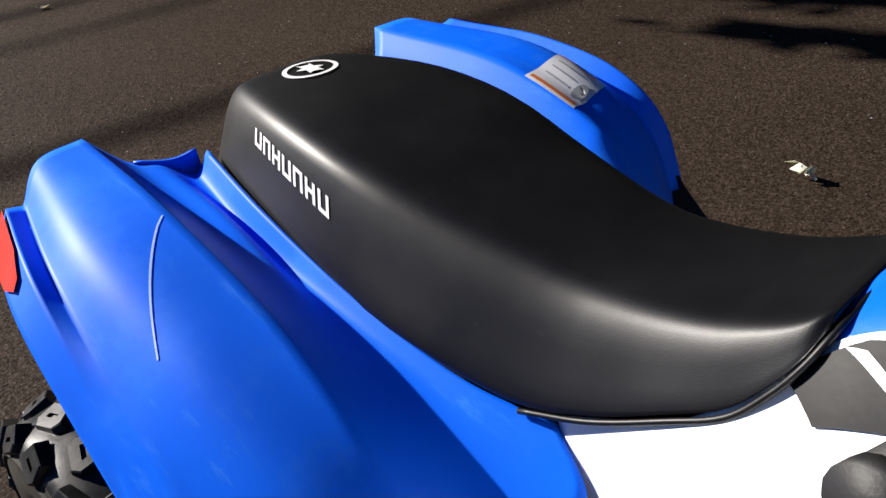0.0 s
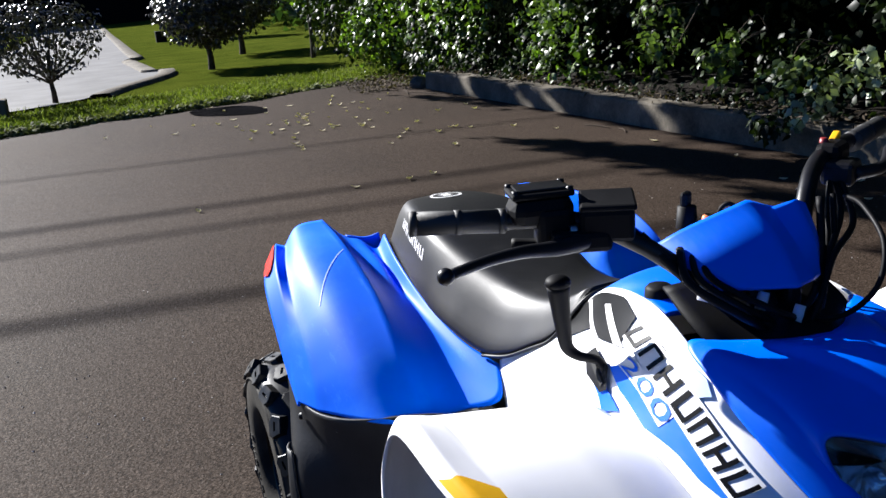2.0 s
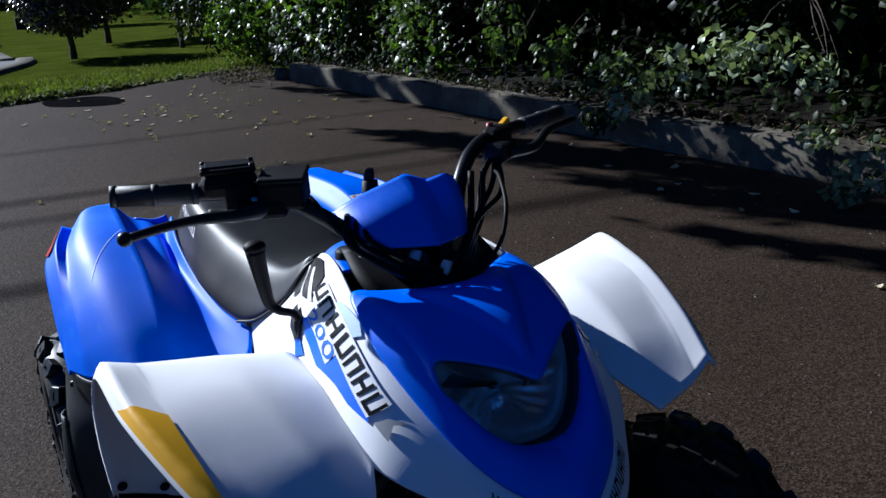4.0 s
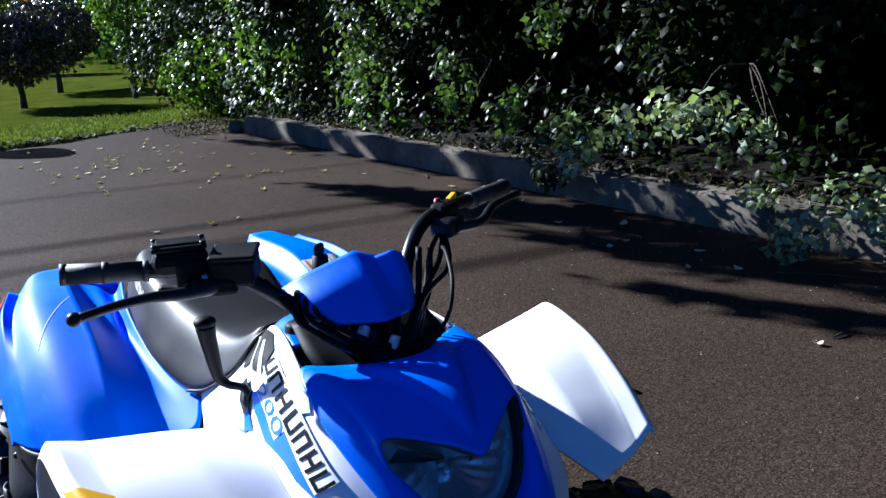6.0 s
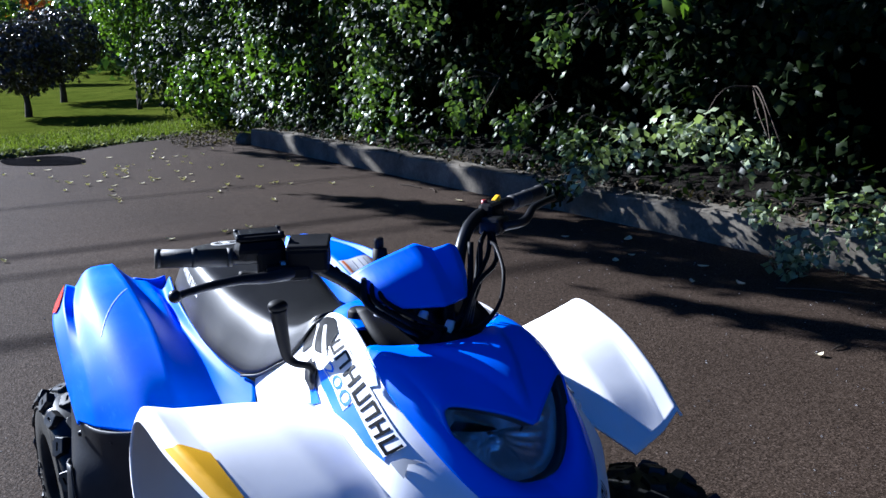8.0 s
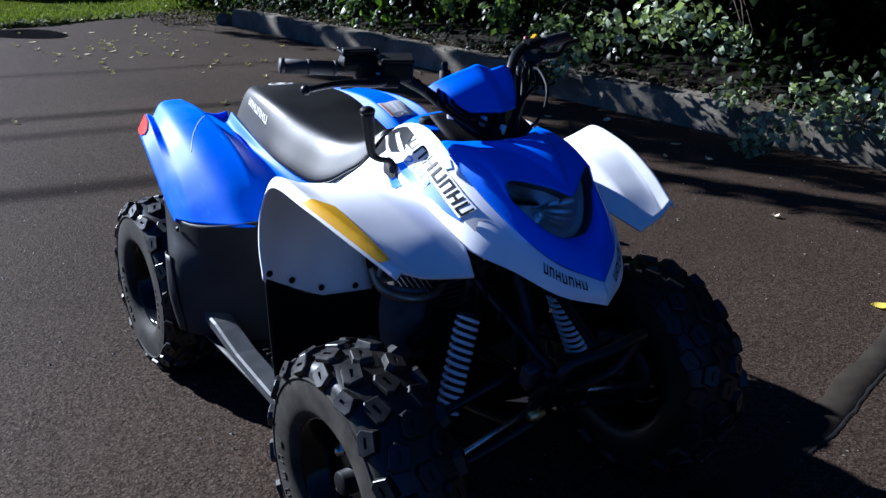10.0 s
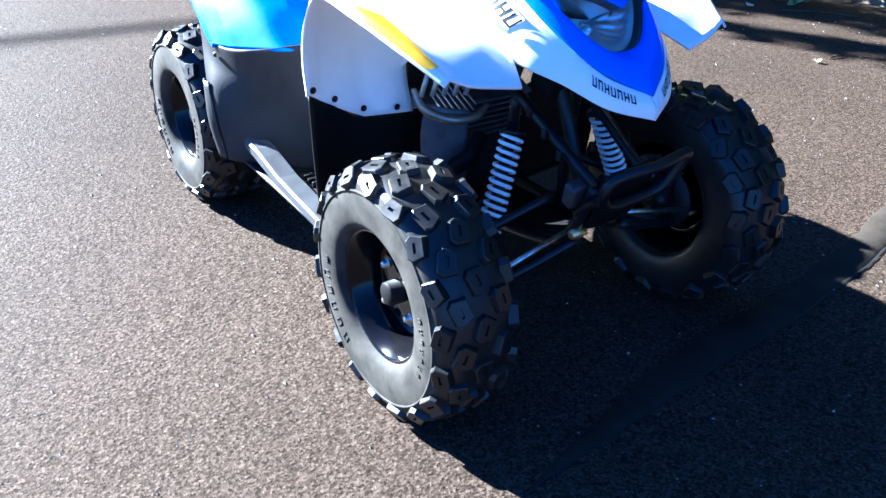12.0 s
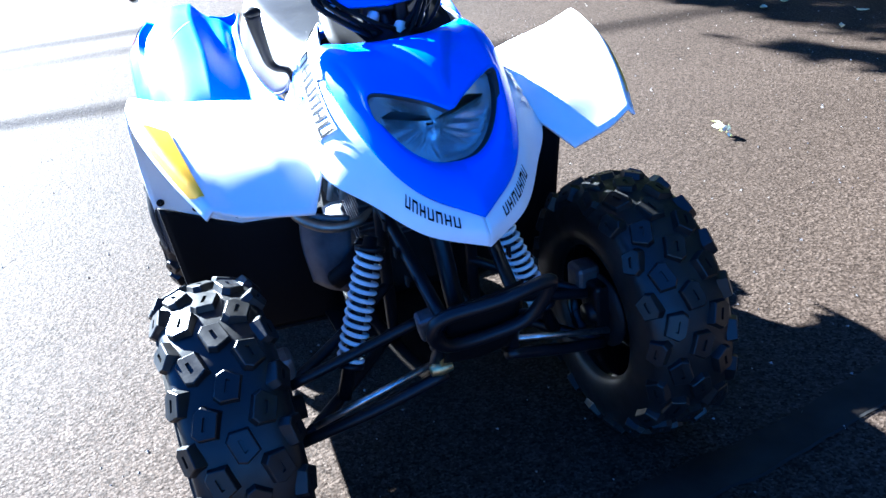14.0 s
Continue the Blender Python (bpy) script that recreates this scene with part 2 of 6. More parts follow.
k.link("Base Color", k.mix(1.0, g, k.ramp(k.noise(70.0, 3), ((0.3, (0.55,) * 3), (0.7, (1.3,) * 3))), "MULTIPLY")).bump(k.noise(90.0, 4), 0.8, 0.03)
M["lawn"] = k.m
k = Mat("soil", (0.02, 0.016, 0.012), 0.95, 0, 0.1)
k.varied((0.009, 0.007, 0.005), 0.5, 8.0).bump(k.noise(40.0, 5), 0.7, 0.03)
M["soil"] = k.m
# near-black colour standing in for the shade deep inside the hedge
k = Mat("painted_hedge_shade", (0.002, 0.003, 0.002), 1.0, 0, 0.0)
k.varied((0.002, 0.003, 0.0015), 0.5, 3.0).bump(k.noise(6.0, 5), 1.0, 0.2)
M["shade_backing"] = k.m
k = Mat("bark", (0.07, 0.055, 0.04), 0.9, 0, 0.1)
k.varied((0.06, 0.047, 0.036), 0.4, 14.0).bump(k.noise(30.0, 5, stretch=(1, 1, 0.2)), 0.6, 0.02)
M["bark"] = k.m


def leaf_mat(name, dark, light, rough=0.35, through=0.25, spec=0.5):
    """Leaf: colour varies leaf by leaf, some light comes through the blade."""
    k = Mat(name, light, rough, 0, spec)
    geo = k.n.new("ShaderNodeNewGeometry")
    col = k.ramp(geo.outputs["Random Per Island"], ((0.0, dark), (0.6, light), (1.0, tuple(min(1, c * 1.5) for c in light))))
    k.link("Base Color", col)
    tr = k.n.new("ShaderNodeBsdfTranslucent")
    k.l.new(k.mix(1.0, col, (1.5, 1.7, 0.6), "MULTIPLY"), tr.inputs[0])
    add = k.n.new("ShaderNodeMixShader")
    add.inputs[0].default_value = through
    k.l.new(k.b.outputs[0], add.inputs[1]), k.l.new(tr.outputs[0], add.inputs[2])
    k.l.new(add.outputs[0], k.n["Material Output"].inputs[0])
    return k.m


# near-black ivy: the hedge's shade is put into the leaf colour
M["ivy"] = leaf_mat("shaded_ivy_leaf", (0.0024, 0.0054, 0.0014), (0.0150, 0.0250, 0.0060), 0.42, 0.14, 0.09)
M["tree_leaf"] = leaf_mat("tree_leaf", (0.012, 0.024, 0.0096), (0.032, 0.056, 0.016), 0.35)
M["dark_leaf"] = leaf_mat("purple_leaf", (0.008, 0.0072, 0.008), (0.024, 0.0224, 0.0208), 0.34, 0.12)
M["lime_leaf"] = leaf_mat("lime_leaf", (0.032, 0.064, 0.0064), (0.076, 0.124, 0.0144), 0.34, 0.35)
M["rust_leaf"] = leaf_mat("rust_leaf", (0.20, 0.06, 0.012), (0.38, 0.13, 0.02), 0.6, 0.3)
M["fallen"] = leaf_mat("fallen_leaf", (0.304, 0.24, 0.128), (0.528, 0.456, 0.304), 0.7, 0.1)
M["yellow_leaf"] = leaf_mat("yellow_leaf", (0.70, 0.48, 0.05), (0.80, 0.60, 0.08), 0.6, 0.2)
M["pale_leaf"] = leaf_mat("withered_leaf", (0.45, 0.42, 0.33), (0.7, 0.67, 0.56), 0.7, 0.1)
# same ivy made pale, sunlight on the sprays put into the colour
M["ivy_lit"] = leaf_mat("sunlit_ivy_leaf", (0.014, 0.026, 0.008), (0.26, 0.30, 0.18), 0.36, 0.2, 0.35)
M["shoot_leaf"] = leaf_mat("shoot_leaf", (0.012, 0.024, 0.006), (0.090, 0.130, 0.040), 0.38, 0.25, 0.25)
M["cover"] = leaf_mat("ground_cover_leaf", (0.04, 0.056, 0.016), (0.12, 0.128, 0.056), 0.8, 0.2, 0.1)
M["litter"] = leaf_mat("leaf_litter", (0.024, 0.0176, 0.012), (0.072, 0.056, 0.036), 0.8, 0.1, 0.1)
# asphalt darkened for the painted shadow patch near the driveway's end
k = Mat("shadow_asphalt", (0.008, 0.008, 0.009), 0.9, 0, 0.0)
k.varied((0.008, 0.008, 0.009), 0.4, 4.0).bump(k.voronoi(150.0).outputs["Distance"], 0.8, 0.006)
M["stain"] = k.m
M["grit"] = leaf_mat("grit", (0.10, 0.09, 0.085), (0.30, 0.28, 0.26), 0.8, 0.0)
M["blade"] = leaf_mat("grass_blade", (0.048, 0.072, 0.008), (0.104, 0.128, 0.02), 0.8, 0.3, 0.1)

# ---- mesh helpers ----


def mesh_ob(name, verts, faces, mat, parent=None, label="", smooth=True, mats=None, fm=None):
    me = bpy.data.meshes.new(name)
    me.from_pydata([tuple(v) for v in verts], [], faces)
    for m in ([mat] if mats is None else mats):
        me.materials.append(m)
    if fm is not None:
        me.polygons.foreach_set("material_index", fm)
    me.polygons.foreach_set("use_smooth", [smooth] * len(me.polygons))
    me.update()
    ob = new(name, me)
    if parent is not None:
        ob.parent = parent
    if label:
        tagged(ob, label)
    return ob


def part(name, bm, mat, parent, label="", smooth=True):
    """Links a bmesh as one mesh object under a thing or a part."""
    bmesh.ops.recalc_face_normals(bm, faces=bm.faces)
    me = bpy.data.meshes.new(name)
    bm.to_mesh(me)
    bm.free()
    me.materials.append(mat)
    me.polygons.foreach_set("use_smooth", [smooth] * len(me.polygons))
    ob = new(name, me)
    if parent is not None:
        ob.parent = parent
    if label:
        tagged(ob, label)
    return ob


def empty(name, m=None):
    ob = new(name)
    if m is not None:
        ob.matrix_world = m
    return ob


def spline(pts, n, closed=False):
    """n points on a Catmull-Rom curve through pts."""
    p = [np.array(q, float) for q in pts]
    k = len(p) if closed else len(p) - 1
    out = []
    for i in range(n):
        s = i * k / (n if closed else n - 1)
        j = min(int(s), k - 1)
        f = s - j
        if closed:
            a, b, c, d = (p[(j + o) % len(p)] for o in (-1, 0, 1, 2))
        else:
            b, c = p[j], p[j + 1]
            a = p[j - 1] if j > 0 else 2 * b - c
            d = p[j + 2] if j + 2 < len(p) else 2 * c - b
        out.append(0.5 * (2 * b + (c - a) * f + (2 * a - 5 * b + 4 * c - d) * f * f + (3 * b - a - 3 * c + d) * f ** 3))
    return out


def creased(r, nu, crease):
    """Points along r, smooth but for the control points numbered in crease; nu - 1 is a multiple of the spans."""
    per, out = (nu - 1) // (len(r) - 1), []
    cuts = [0] + [c for c in crease] + [len(r) - 1]
    for a, b in zip(cuts, cuts[1:]):
        out += spline(r[a:b + 1], per * (b - a) + 1)[(1 if out else 0):]
    return out


def sheet(rows, nu, nv, crease=(), across=()):
    """Smooth grid of nu x nv points through the rows of control points."""
    fine = [creased(r, nu, crease) if crease else spline(r, nu) for r in rows]
    cols = [creased([r[i] for r in fine], nv, across) if across else spline([r[i] for r in fine], nv) for i in range(nu)]
    return np.array([[cols[i][j] for i in range(nu)] for j in range(nv)])


def normals(g):
    du, dv = np.gradient(g, axis=1), np.gradient(g, axis=0)
    n = np.cross(du, dv)
    return n / np.maximum(np.linalg.norm(n, axis=2, keepdims=True), 1e-9)


def mirrored(p):
    """The bike's other side: it stands a little askew, so that side lies slightly back and in."""
    x, y, z = p
    k = min(1.0, max(0.0, (x + 0.6) / 1.0))
    up = 0.034 * min(1.0, max(0.0, (abs(y) - 0.30) / 0.12)) * math.exp(-((x + 0.40) / 0.13) ** 2) if z > 0.5 else 0.0
    if z > 0.5 and -0.34 < x < 0.02 and abs(y) > 0.20:
        up -= 0.055 * min(1.0, (x + 0.34) / 0.14) * min(1.0, (abs(y) - 0.20) / 0.06)
    return np.array((x - 0.045 * abs(y), -y * (1 - 0.085 * k) - 0.03 * k * max(0.0, (abs(y) - 0.2) / 0.25), z + up))


def shell(g, thick, side=1):
    """Vertices and faces of a sheet with thickness and closed, slightly rounded rims. side -1 mirrors it in y."""
    nv, nu = g.shape[:2]
    nrm = normals(g)
    if side < 0:
        g, nrm = np.array([mirrored(p) for p in g.reshape(-1, 3)]).reshape(g.shape), nrm * [1, -1, 1]
    a = g.reshape(-1, 3)
    b = (g - nrm * thick).reshape(-1, 3)
    idx = np.arange(nu * nv).reshape(nv, nu)
    faces = []
    for j in range(nv - 1):
        for i in range(nu - 1):
            q = (int(idx[j, i]), int(idx[j, i + 1]), int(idx[j + 1, i + 1]), int(idx[j + 1, i]))
            faces.append(q)
            faces.append(tuple(x + nu * nv for x in reversed(q)))
    rim = list(idx[0, :]) + list(idx[1:, -1]) + list(idx[-1, -2::-1]) + list(idx[-2:0:-1, 0])
    verts = list(a) + list(b)
    cen = {}
    for r in rim:
        r = int(r)
        cen[r] = len(verts)
        verts.append((a[r] + b[r]) / 2 + 0.0)
    for r, s in zip(rim, rim[1:] + rim[:1]):
        r, s = int(r), int(s)
        faces.append((s, r, cen[r], cen[s]))
        faces.append((cen[s], cen[r], r + nu * nv, s + nu * nv))
    if side < 0:
        faces = [tuple(reversed(f)) for f in faces]
    return verts, faces


def panel(name, rows, nu, nv, thick, mat, parent, label="", side=1, crease=(), across=()):
    v, f = shell(sheet(rows, nu, nv, crease, across), thick, side)
    return mesh_ob(name, v, f, mat, parent, label)


def flip(pts, side):
    return [tuple(p) for p in pts] if side > 0 else [tuple(float(c) for c in mirrored(p)) for p in pts]


def tube(name, pts, r, mat, parent, label="", n=10, steps=None, smooth_path=True, closed=False):
    """A round bar along pts; r a radius or one for each point of pts."""
    steps = steps or max(2, 6 * (len(pts) - 1) + 1)
    rr = [(r,)] * len(pts) if isinstance(r, (int, float)) else [(q,) for q in r]
    if smooth_path and len(pts) > 2:
        path, rad = spline(pts, steps, closed), spline(rr, steps, closed)
    else:
        path, rad = [np.array(p, float) for p in pts], [np.array(q) for q in rr]
    verts, faces = [], []
    up = Vector((0.123, 0.31, 0.94))
    for i, p in enumerate(path):
        a, b = path[max(0, i - 1)], path[min(len(path) - 1, i + 1)]
        if closed:
            a, b = path[i - 1], path[(i + 1) % len(path)]
        t = Vector(b - a).normalized()
        u = (up - t * up.dot(t)).normalized()
        up = u
        w = t.cross(u)
        for q in range(n):
            an = 2 * math.pi * q / n
            verts.append(Vector(p) + (u * math.cos(an) + w * math.sin(an)) * float(rad[i][0]))
    m = len(path)
    for i in range(m if closed else m - 1):
        for q in range(n):
            i2 = (i + 1) % m
            faces.append((i * n + q, i * n + (q + 1) % n, i2 * n + (q + 1) % n, i2 * n + q))
    if not closed:
        faces += [tuple(reversed(range(n))), tuple(range((m - 1) * n, m * n))]
    return mesh_ob(name, verts, faces, mat, parent, label)


def lathe_data(profile, n, axis="y"):
    """Verts and faces of a profile of (radius, along) turned about the y axis."""
    verts, faces = [], []
    for rad, al in profile:
        for q in range(n):
            an = 2 * math.pi * q / n
            verts.append((rad * math.cos(an), al, rad * math.sin(an)))
    for i in range(len(profile) - 1):
        for q in range(n):
            faces.append((i * n + q, i * n + (q + 1) % n, (i + 1) * n + (q + 1) % n, (i + 1) * n + q))
    return verts, faces


def block(name, size, m, mat, parent, label="", bevel=0.004, taper=1.0):
    """A bevelled box; taper narrows its top."""
    bm = bmesh.new()
    bmesh.ops.create_cube(bm, size=1.0)
    for v in bm.verts:
        kk = taper if v.co.z > 0 else 1.0
        v.co = Vector((v.co.x * size[0] * kk, v.co.y * size[1] * kk, v.co.z * size[2]))
    if bevel:
        bmesh.ops.bevel(bm, geom=list(bm.edges), offset=bevel, segments=2, affect="EDGES", profile=0.5)
    bm.transform(m)
    ob = part(name, bm, mat, parent, label, smooth=False)
    return ob


def disc_between(a, b):
    """A pose with its y axis from a to b, at a."""
    d = (Vector(b) - Vector(a)).normalized()
    return Matrix.Translation(a) @ d.to_track_quat("Y", "Z").to_matrix().to_4x4()


def turned(name, profile, n, m, mat, parent, label=""):
    v, f = lathe_data(profile, n)
    v = [m @ Vector(p) for p in v]
    return mesh_ob(name, v, f, mat, parent, label)

# ---- ground, driveway, kerb wall ----
def ground_z(x, y):
    """Lawn falls gently from the driveway's end, the planted bank behind the kerb wall stands higher."""
    z = -0.02
    edge = -10.2 - 0.25 * (y + 0.0)
    if x < -9.9:
        z -= 0.27 * min(1.0, (-9.9 - x) / 6.0)
        z += 0.04 * noise.noise((x * 0.3, y * 0.3, 0.0)) * max(0.0, min(1.0, (x + 19.0) / 4.0))
    if y > 3.7:
        z += 0.2 * min(1.0, (y - 3.7) / 0.15) * (1.0 if x > -9.3 else max(0.0, 1 - (-9.3 - x) / 2.0))
        z += min(1.2, 0.12 * (y - 3.7)) * (1.0 if x > -14 else 0.2)
    if x < -110:
        z += min(6.0, 0.03 * (-110 - x))
    return z


def spread(a, b, fine_a, fine_b, step, coarse):
    """Coordinates from a to b, close together between fine_a and fine_b."""
    out, x = [], a
    while x < b:
        out.append(x)
        x += step if fine_a <= x < fine_b else coarse if fine_a - coarse * 8 < x < fine_b + coarse * 8 else coarse * 12
        if out[-1] < fine_a < x:
            x = fine_a
    return out + [b]


gx, gy = spread(-900, 900, -30, 6, 0.5, 3.0), spread(-900, 900, -8, 8, 0.4, 3.0)
gv = [(x, y, ground_z(x, y)) for y in gy for x in gx]
gf, gm = [], []
for j in range(len(gy) - 1):
    for i in range(len(gx) - 1):
        a = j * len(gx) + i
        gf.append((a, a + 1, a + 1 + len(gx), a + len(gx)))
        gm.append(1 if gy[j] > 3.5 and gx[i] > -10.5 else 0)
ground = mesh_ob("ground", gv, gf, None, None, mats=[M["lawn"], M["soil"]], fm=gm)
tagged(ground, "mown green lawn running to dark planted soil", "ground", kind="structure")


def lawn_edge(y):
    return -9.95 - 0.28 * y + 0.10 * math.sin(1.7 * y) + 0.05 * math.sin(5.1 * y + 1)


def kerb_y(x):
    return 3.27 + 0.036 * (x + 9.1)


# driveway: one sheet with a slightly ragged far edge
dv, df = [], []
ys = [-12 + 0.25 * i for i in range(62)] + [3.30]
xs = [0.0, 0.02, 0.05, 0.1, 0.2, 0.35, 0.5, 0.7, 1.0]
for y in ys:
    x0 = lawn_edge(y)
    for s in xs:
        x = x0 + (14 - x0) * s
        yy = y if y < 3.2 else kerb_y(max(x, -9.3)) + 0.05
        dv.append((x, yy, 0.0 if s > 0 else -0.015))
n = len(xs)
for j in range(len(ys) - 1):
    for i in range(n - 1):
        a = j * n + i
        df.append((a, a + 1, a + n + 1, a + n))
driveway = mesh_ob("driveway", dv, df, M["asphalt"])
tagged(driveway, "dark worn asphalt driveway with fine stones", "driveway", kind="structure")

# smooth tar seam across the driveway, with a ragged open crack along one side
def seam_x(y):
    bend = np.interp(y, (-3.5, -0.42, 0.5, 0.87, 1.19, 1.36, 3.2), (1.15, 0.935, 0.835, 0.785, 0.705, 0.660, 0.25))
    return float(bend) + 0.010 * noise.noise((y * 3.0, 0, 4)) + 0.006 * noise.noise((y * 14.0, 0, 4))


sv_, sf_ = [], []
for i in range(121):
    y = -0.40 + 0.030 * i
    x1, x0 = seam_x(y), seam_x(y) - 0.090 * min(1.0, 0.02 + (y + 0.40) / 0.5) + 0.012 * noise.noise((y * 4.0, 3, 4))
    sv_ += [(x0 - 0.004, y, 0.0), (x0, y, 0.004), ((x0 + x1) / 2, y, 0.0055 + 0.002 * noise.noise((y * 9, 1, 1))), (x1 - 0.004, y, 0.005), (x1, y, 0.001)]
for i in range(120):
    for q in range(4):
        a = i * 5 + q
        sf_.append((a, a + 1, a + 6, a + 5))
seam = mesh_ob("tar_seam", sv_, sf_, M["seam"])
tagged(seam, "smooth grey tar seam across the dark asphalt", "seam", kind="structure")
cv_, cf_ = [], []
for i in range(241):
    y = -0.40 + 0.015 * i
    x, w_ = seam_x(y), 0.004 + 0.005 * abs(noise.noise((y * 20, 7, 2)))
    cv_ += [(x - 0.002, y, 0.0045), (x + w_, y, 0.0035)]
for i in range(240):
    cf_.append((2 * i, 2 * i + 1, 2 * i + 3, 2 * i + 2))
crack = mesh_ob("asphalt_crack", cv_, cf_, M["void"])
tagged(crack, "narrow ragged black crack beside the tar seam", "crack", kind="structure")

# kerb wall: cast concrete lengths with narrow joints, behind the driveway
kerb = empty("kerb_wall")
tagged(kerb, "low weathered concrete kerb wall along the driveway", "kerb", kind="structure")
joints = [-9.05, -7.0, -4.75, -2.95, -0.9, 1.2, 3.4, 5.6]
for a, b in zip(joints, joints[1:]):
    bm = bmesh.new()
    m = 14
    ring = []
    rnd = random.Random(int(a * 100))
    for i in range(m + 1):
        x = a + 0.0015 + (b - a - 0.003) * i / m
        y = kerb_y(x)
        h = 0.205 + 0.012 * noise.noise((x * 1.3, 0, 5)) + 0.004 * rnd.uniform(-1, 1)
        w = 0.006 * noise.noise((x * 3, 2, 9))
        prof = [(y + w, -0.05), (y + 0.004 + w, 0.08), (y + 0.012 + w, h - 0.025), (y + 0.022, h - 0.006), (y + 0.045, h), (y + 0.18, h + 0.004), (y + 0.2, h - 0.02), (y + 0.2, -0.05)]
        ring.append([bm.verts.new((x, py, pz)) for py, pz in prof])
    for r, s in zip(ring, ring[1:]):
        for q in range(len(r) - 1):
            bm.faces.new((r[q], r[q + 1], s[q + 1], s[q]))
    bm.faces.new(ring[0]), bm.faces.new(list(reversed(ring[-1])))
    part("kerb_length", bm, M["concrete"], kerb, smooth=False)
bm = bmesh.new()
bmesh.ops.create_icosphere(bm, subdivisions=2, radius=0.13)
for v in bm.verts:
    v.co = Vector((v.co.x * 1.2, v.co.y, v.co.z * 0.7)) * (1 + 0.35 * noise.noise(v.co * 6))
bm.transform(Matrix.Translation((-9.3, 3.28, 0.05)))
rock = part("rock", bm, M["concrete"], None, smooth=False)
tagged(rock, "pale rough stone at the end of the kerb wall", "rock")

# road beyond the lawn, with its kerb
road_edge = [(-15.5, -4.0), (-13.8, -2.3), (-15.1, -1.0), (-17.0, -0.25), (-18.4, 0.45), (-19.6, 0.95), (-20.8, 1.15), (-23.0, 1.12), (-29.6, 1.0), (-45, 1.3), (-73, 1.9), (-177, 4.6)]
far_edge = [(-15.8, -9.0), (-17.0, -9.0), (-18.4, -8.6), (-19.5, -8.2), (-21, -7.6), (-23, -7.0), (-25, -6.5), (-27, -6), (-33, -5), (-47, -3.5), (-75, -2.9), (-178, -1)]
ea, eb = spline([(x, y, 0) for x, y in road_edge], 60), spline([(x, y, 0) for x, y in far_edge], 60)
rv, rf = [], []
for p, q in zip(ea, eb):
    for s in (0, 0.25, 0.5, 0.75, 1):
        x, y = p[0] + (q[0] - p[0]) * s, p[1] + (q[1] - p[1]) * s
        rv.append((x, y, max(ground_z(x, y), ground_z(x - 0.5, y), ground_z(x + 0.5, y)) + 0.03))
for j in range(59):
    for i in range(4):
        a = j * 5 + i
        rf.append((a, a + 1, a + 6, a + 5))
road = mesh_ob("road", rv, rf, M["road"])
tagged(road, "pale grey asphalt street curving away", "road", kind="structure")
kv, kf = [], []
for i, p in enumerate(ea[14:]):
    q = ea[min(len(ea) - 1, i + 15)] if i + 15 < len(ea) else p + (p - ea[-2])
    d = q - p
    nn = np.array([-d[1], d[0], 0]) / max(1e-6, np.hypot(d[0], d[1]))
    nn = nn if nn[1] > 0 or nn[0] > 0 else -nn
    z = ground_z(p[0], p[1]) + 0.03
    for o, h in ((-0.02, -0.02), (0.0, 0.03), (0.03, 0.05), (0.22, 0.05), (0.26, -0.05)):
        kv.append((p[0] + nn[0] * o * 1.6, p[1] + nn[1] * o * 1.6, z + h))
for j in range(len(ea) - 15):
    for i in range(4):
        a = j * 5 + i
        kf.append((a, a + 1, a + 6, a + 5))
street_kerb = mesh_ob("street_kerb", kv, kf, M["concrete"])
tagged(street_kerb, "pale concrete kerb of the street", "kerb", kind="structure")


# ---- plants ----
def leaf_cloud(points, size, mat, name, seed, squash=0.75, droop=0.5, parent=None):
    """One mesh of many small pointed leaves, four triangles each, at the points (place, outward way)."""
    rnd = np.random.RandomState(seed)
    n = len(points)
    p = np.array([q[0] for q in points])
    out = np.array([q[1] for q in points])
    w = rnd.normal(size=(n, 3)) * 0.75 + out + [0, 0, 0.35]
    w /= np.linalg.norm(w, axis=1, keepdims=True)
    t = rnd.normal(size=(n, 3)) + [0, 0, -droop * 2]
    t -= (t * w).sum(1, keepdims=True) * w
    t /= np.linalg.norm(t, axis=1, keepdims=True)
    s = np.cross(w, t)
    L = size * (0.6 + 0.8 * rnd.rand(n, 1))
    W = L * squash * 0.5
    a, b = p, p + t * L + w * (-0.12 * L)
    m = p + t * L * 0.42 + w * 0.07 * L
    c, d = m + s * W - w * 0.10 * L, m - s * W - w * 0.10 * L
    verts = np.stack([a, c, b, d, m], 1).reshape(-1, 3)
    base = np.arange(n)[:, None] * 5
    faces = np.concatenate([base + [0, 1, 4], base + [1, 2, 4], base + [2, 3, 4], base + [3, 0, 4]], 1).reshape(-1, 3)
    me = bpy.data.meshes.new(name)
    me.vertices.add(len(verts)), me.loops.add(faces.size), me.polygons.add(len(faces))
    me.vertices.foreach_set("co", verts.ravel())
    me.loops.foreach_set("vertex_index", faces.ravel())
    me.polygons.foreach_set("loop_start", np.arange(0, faces.size, 3))
    me.update(calc_edges=True)
    me.validate()
    me.materials.append(mat)
    ob = new(name, me)
    if parent is not None:
        ob.parent = parent
    return ob


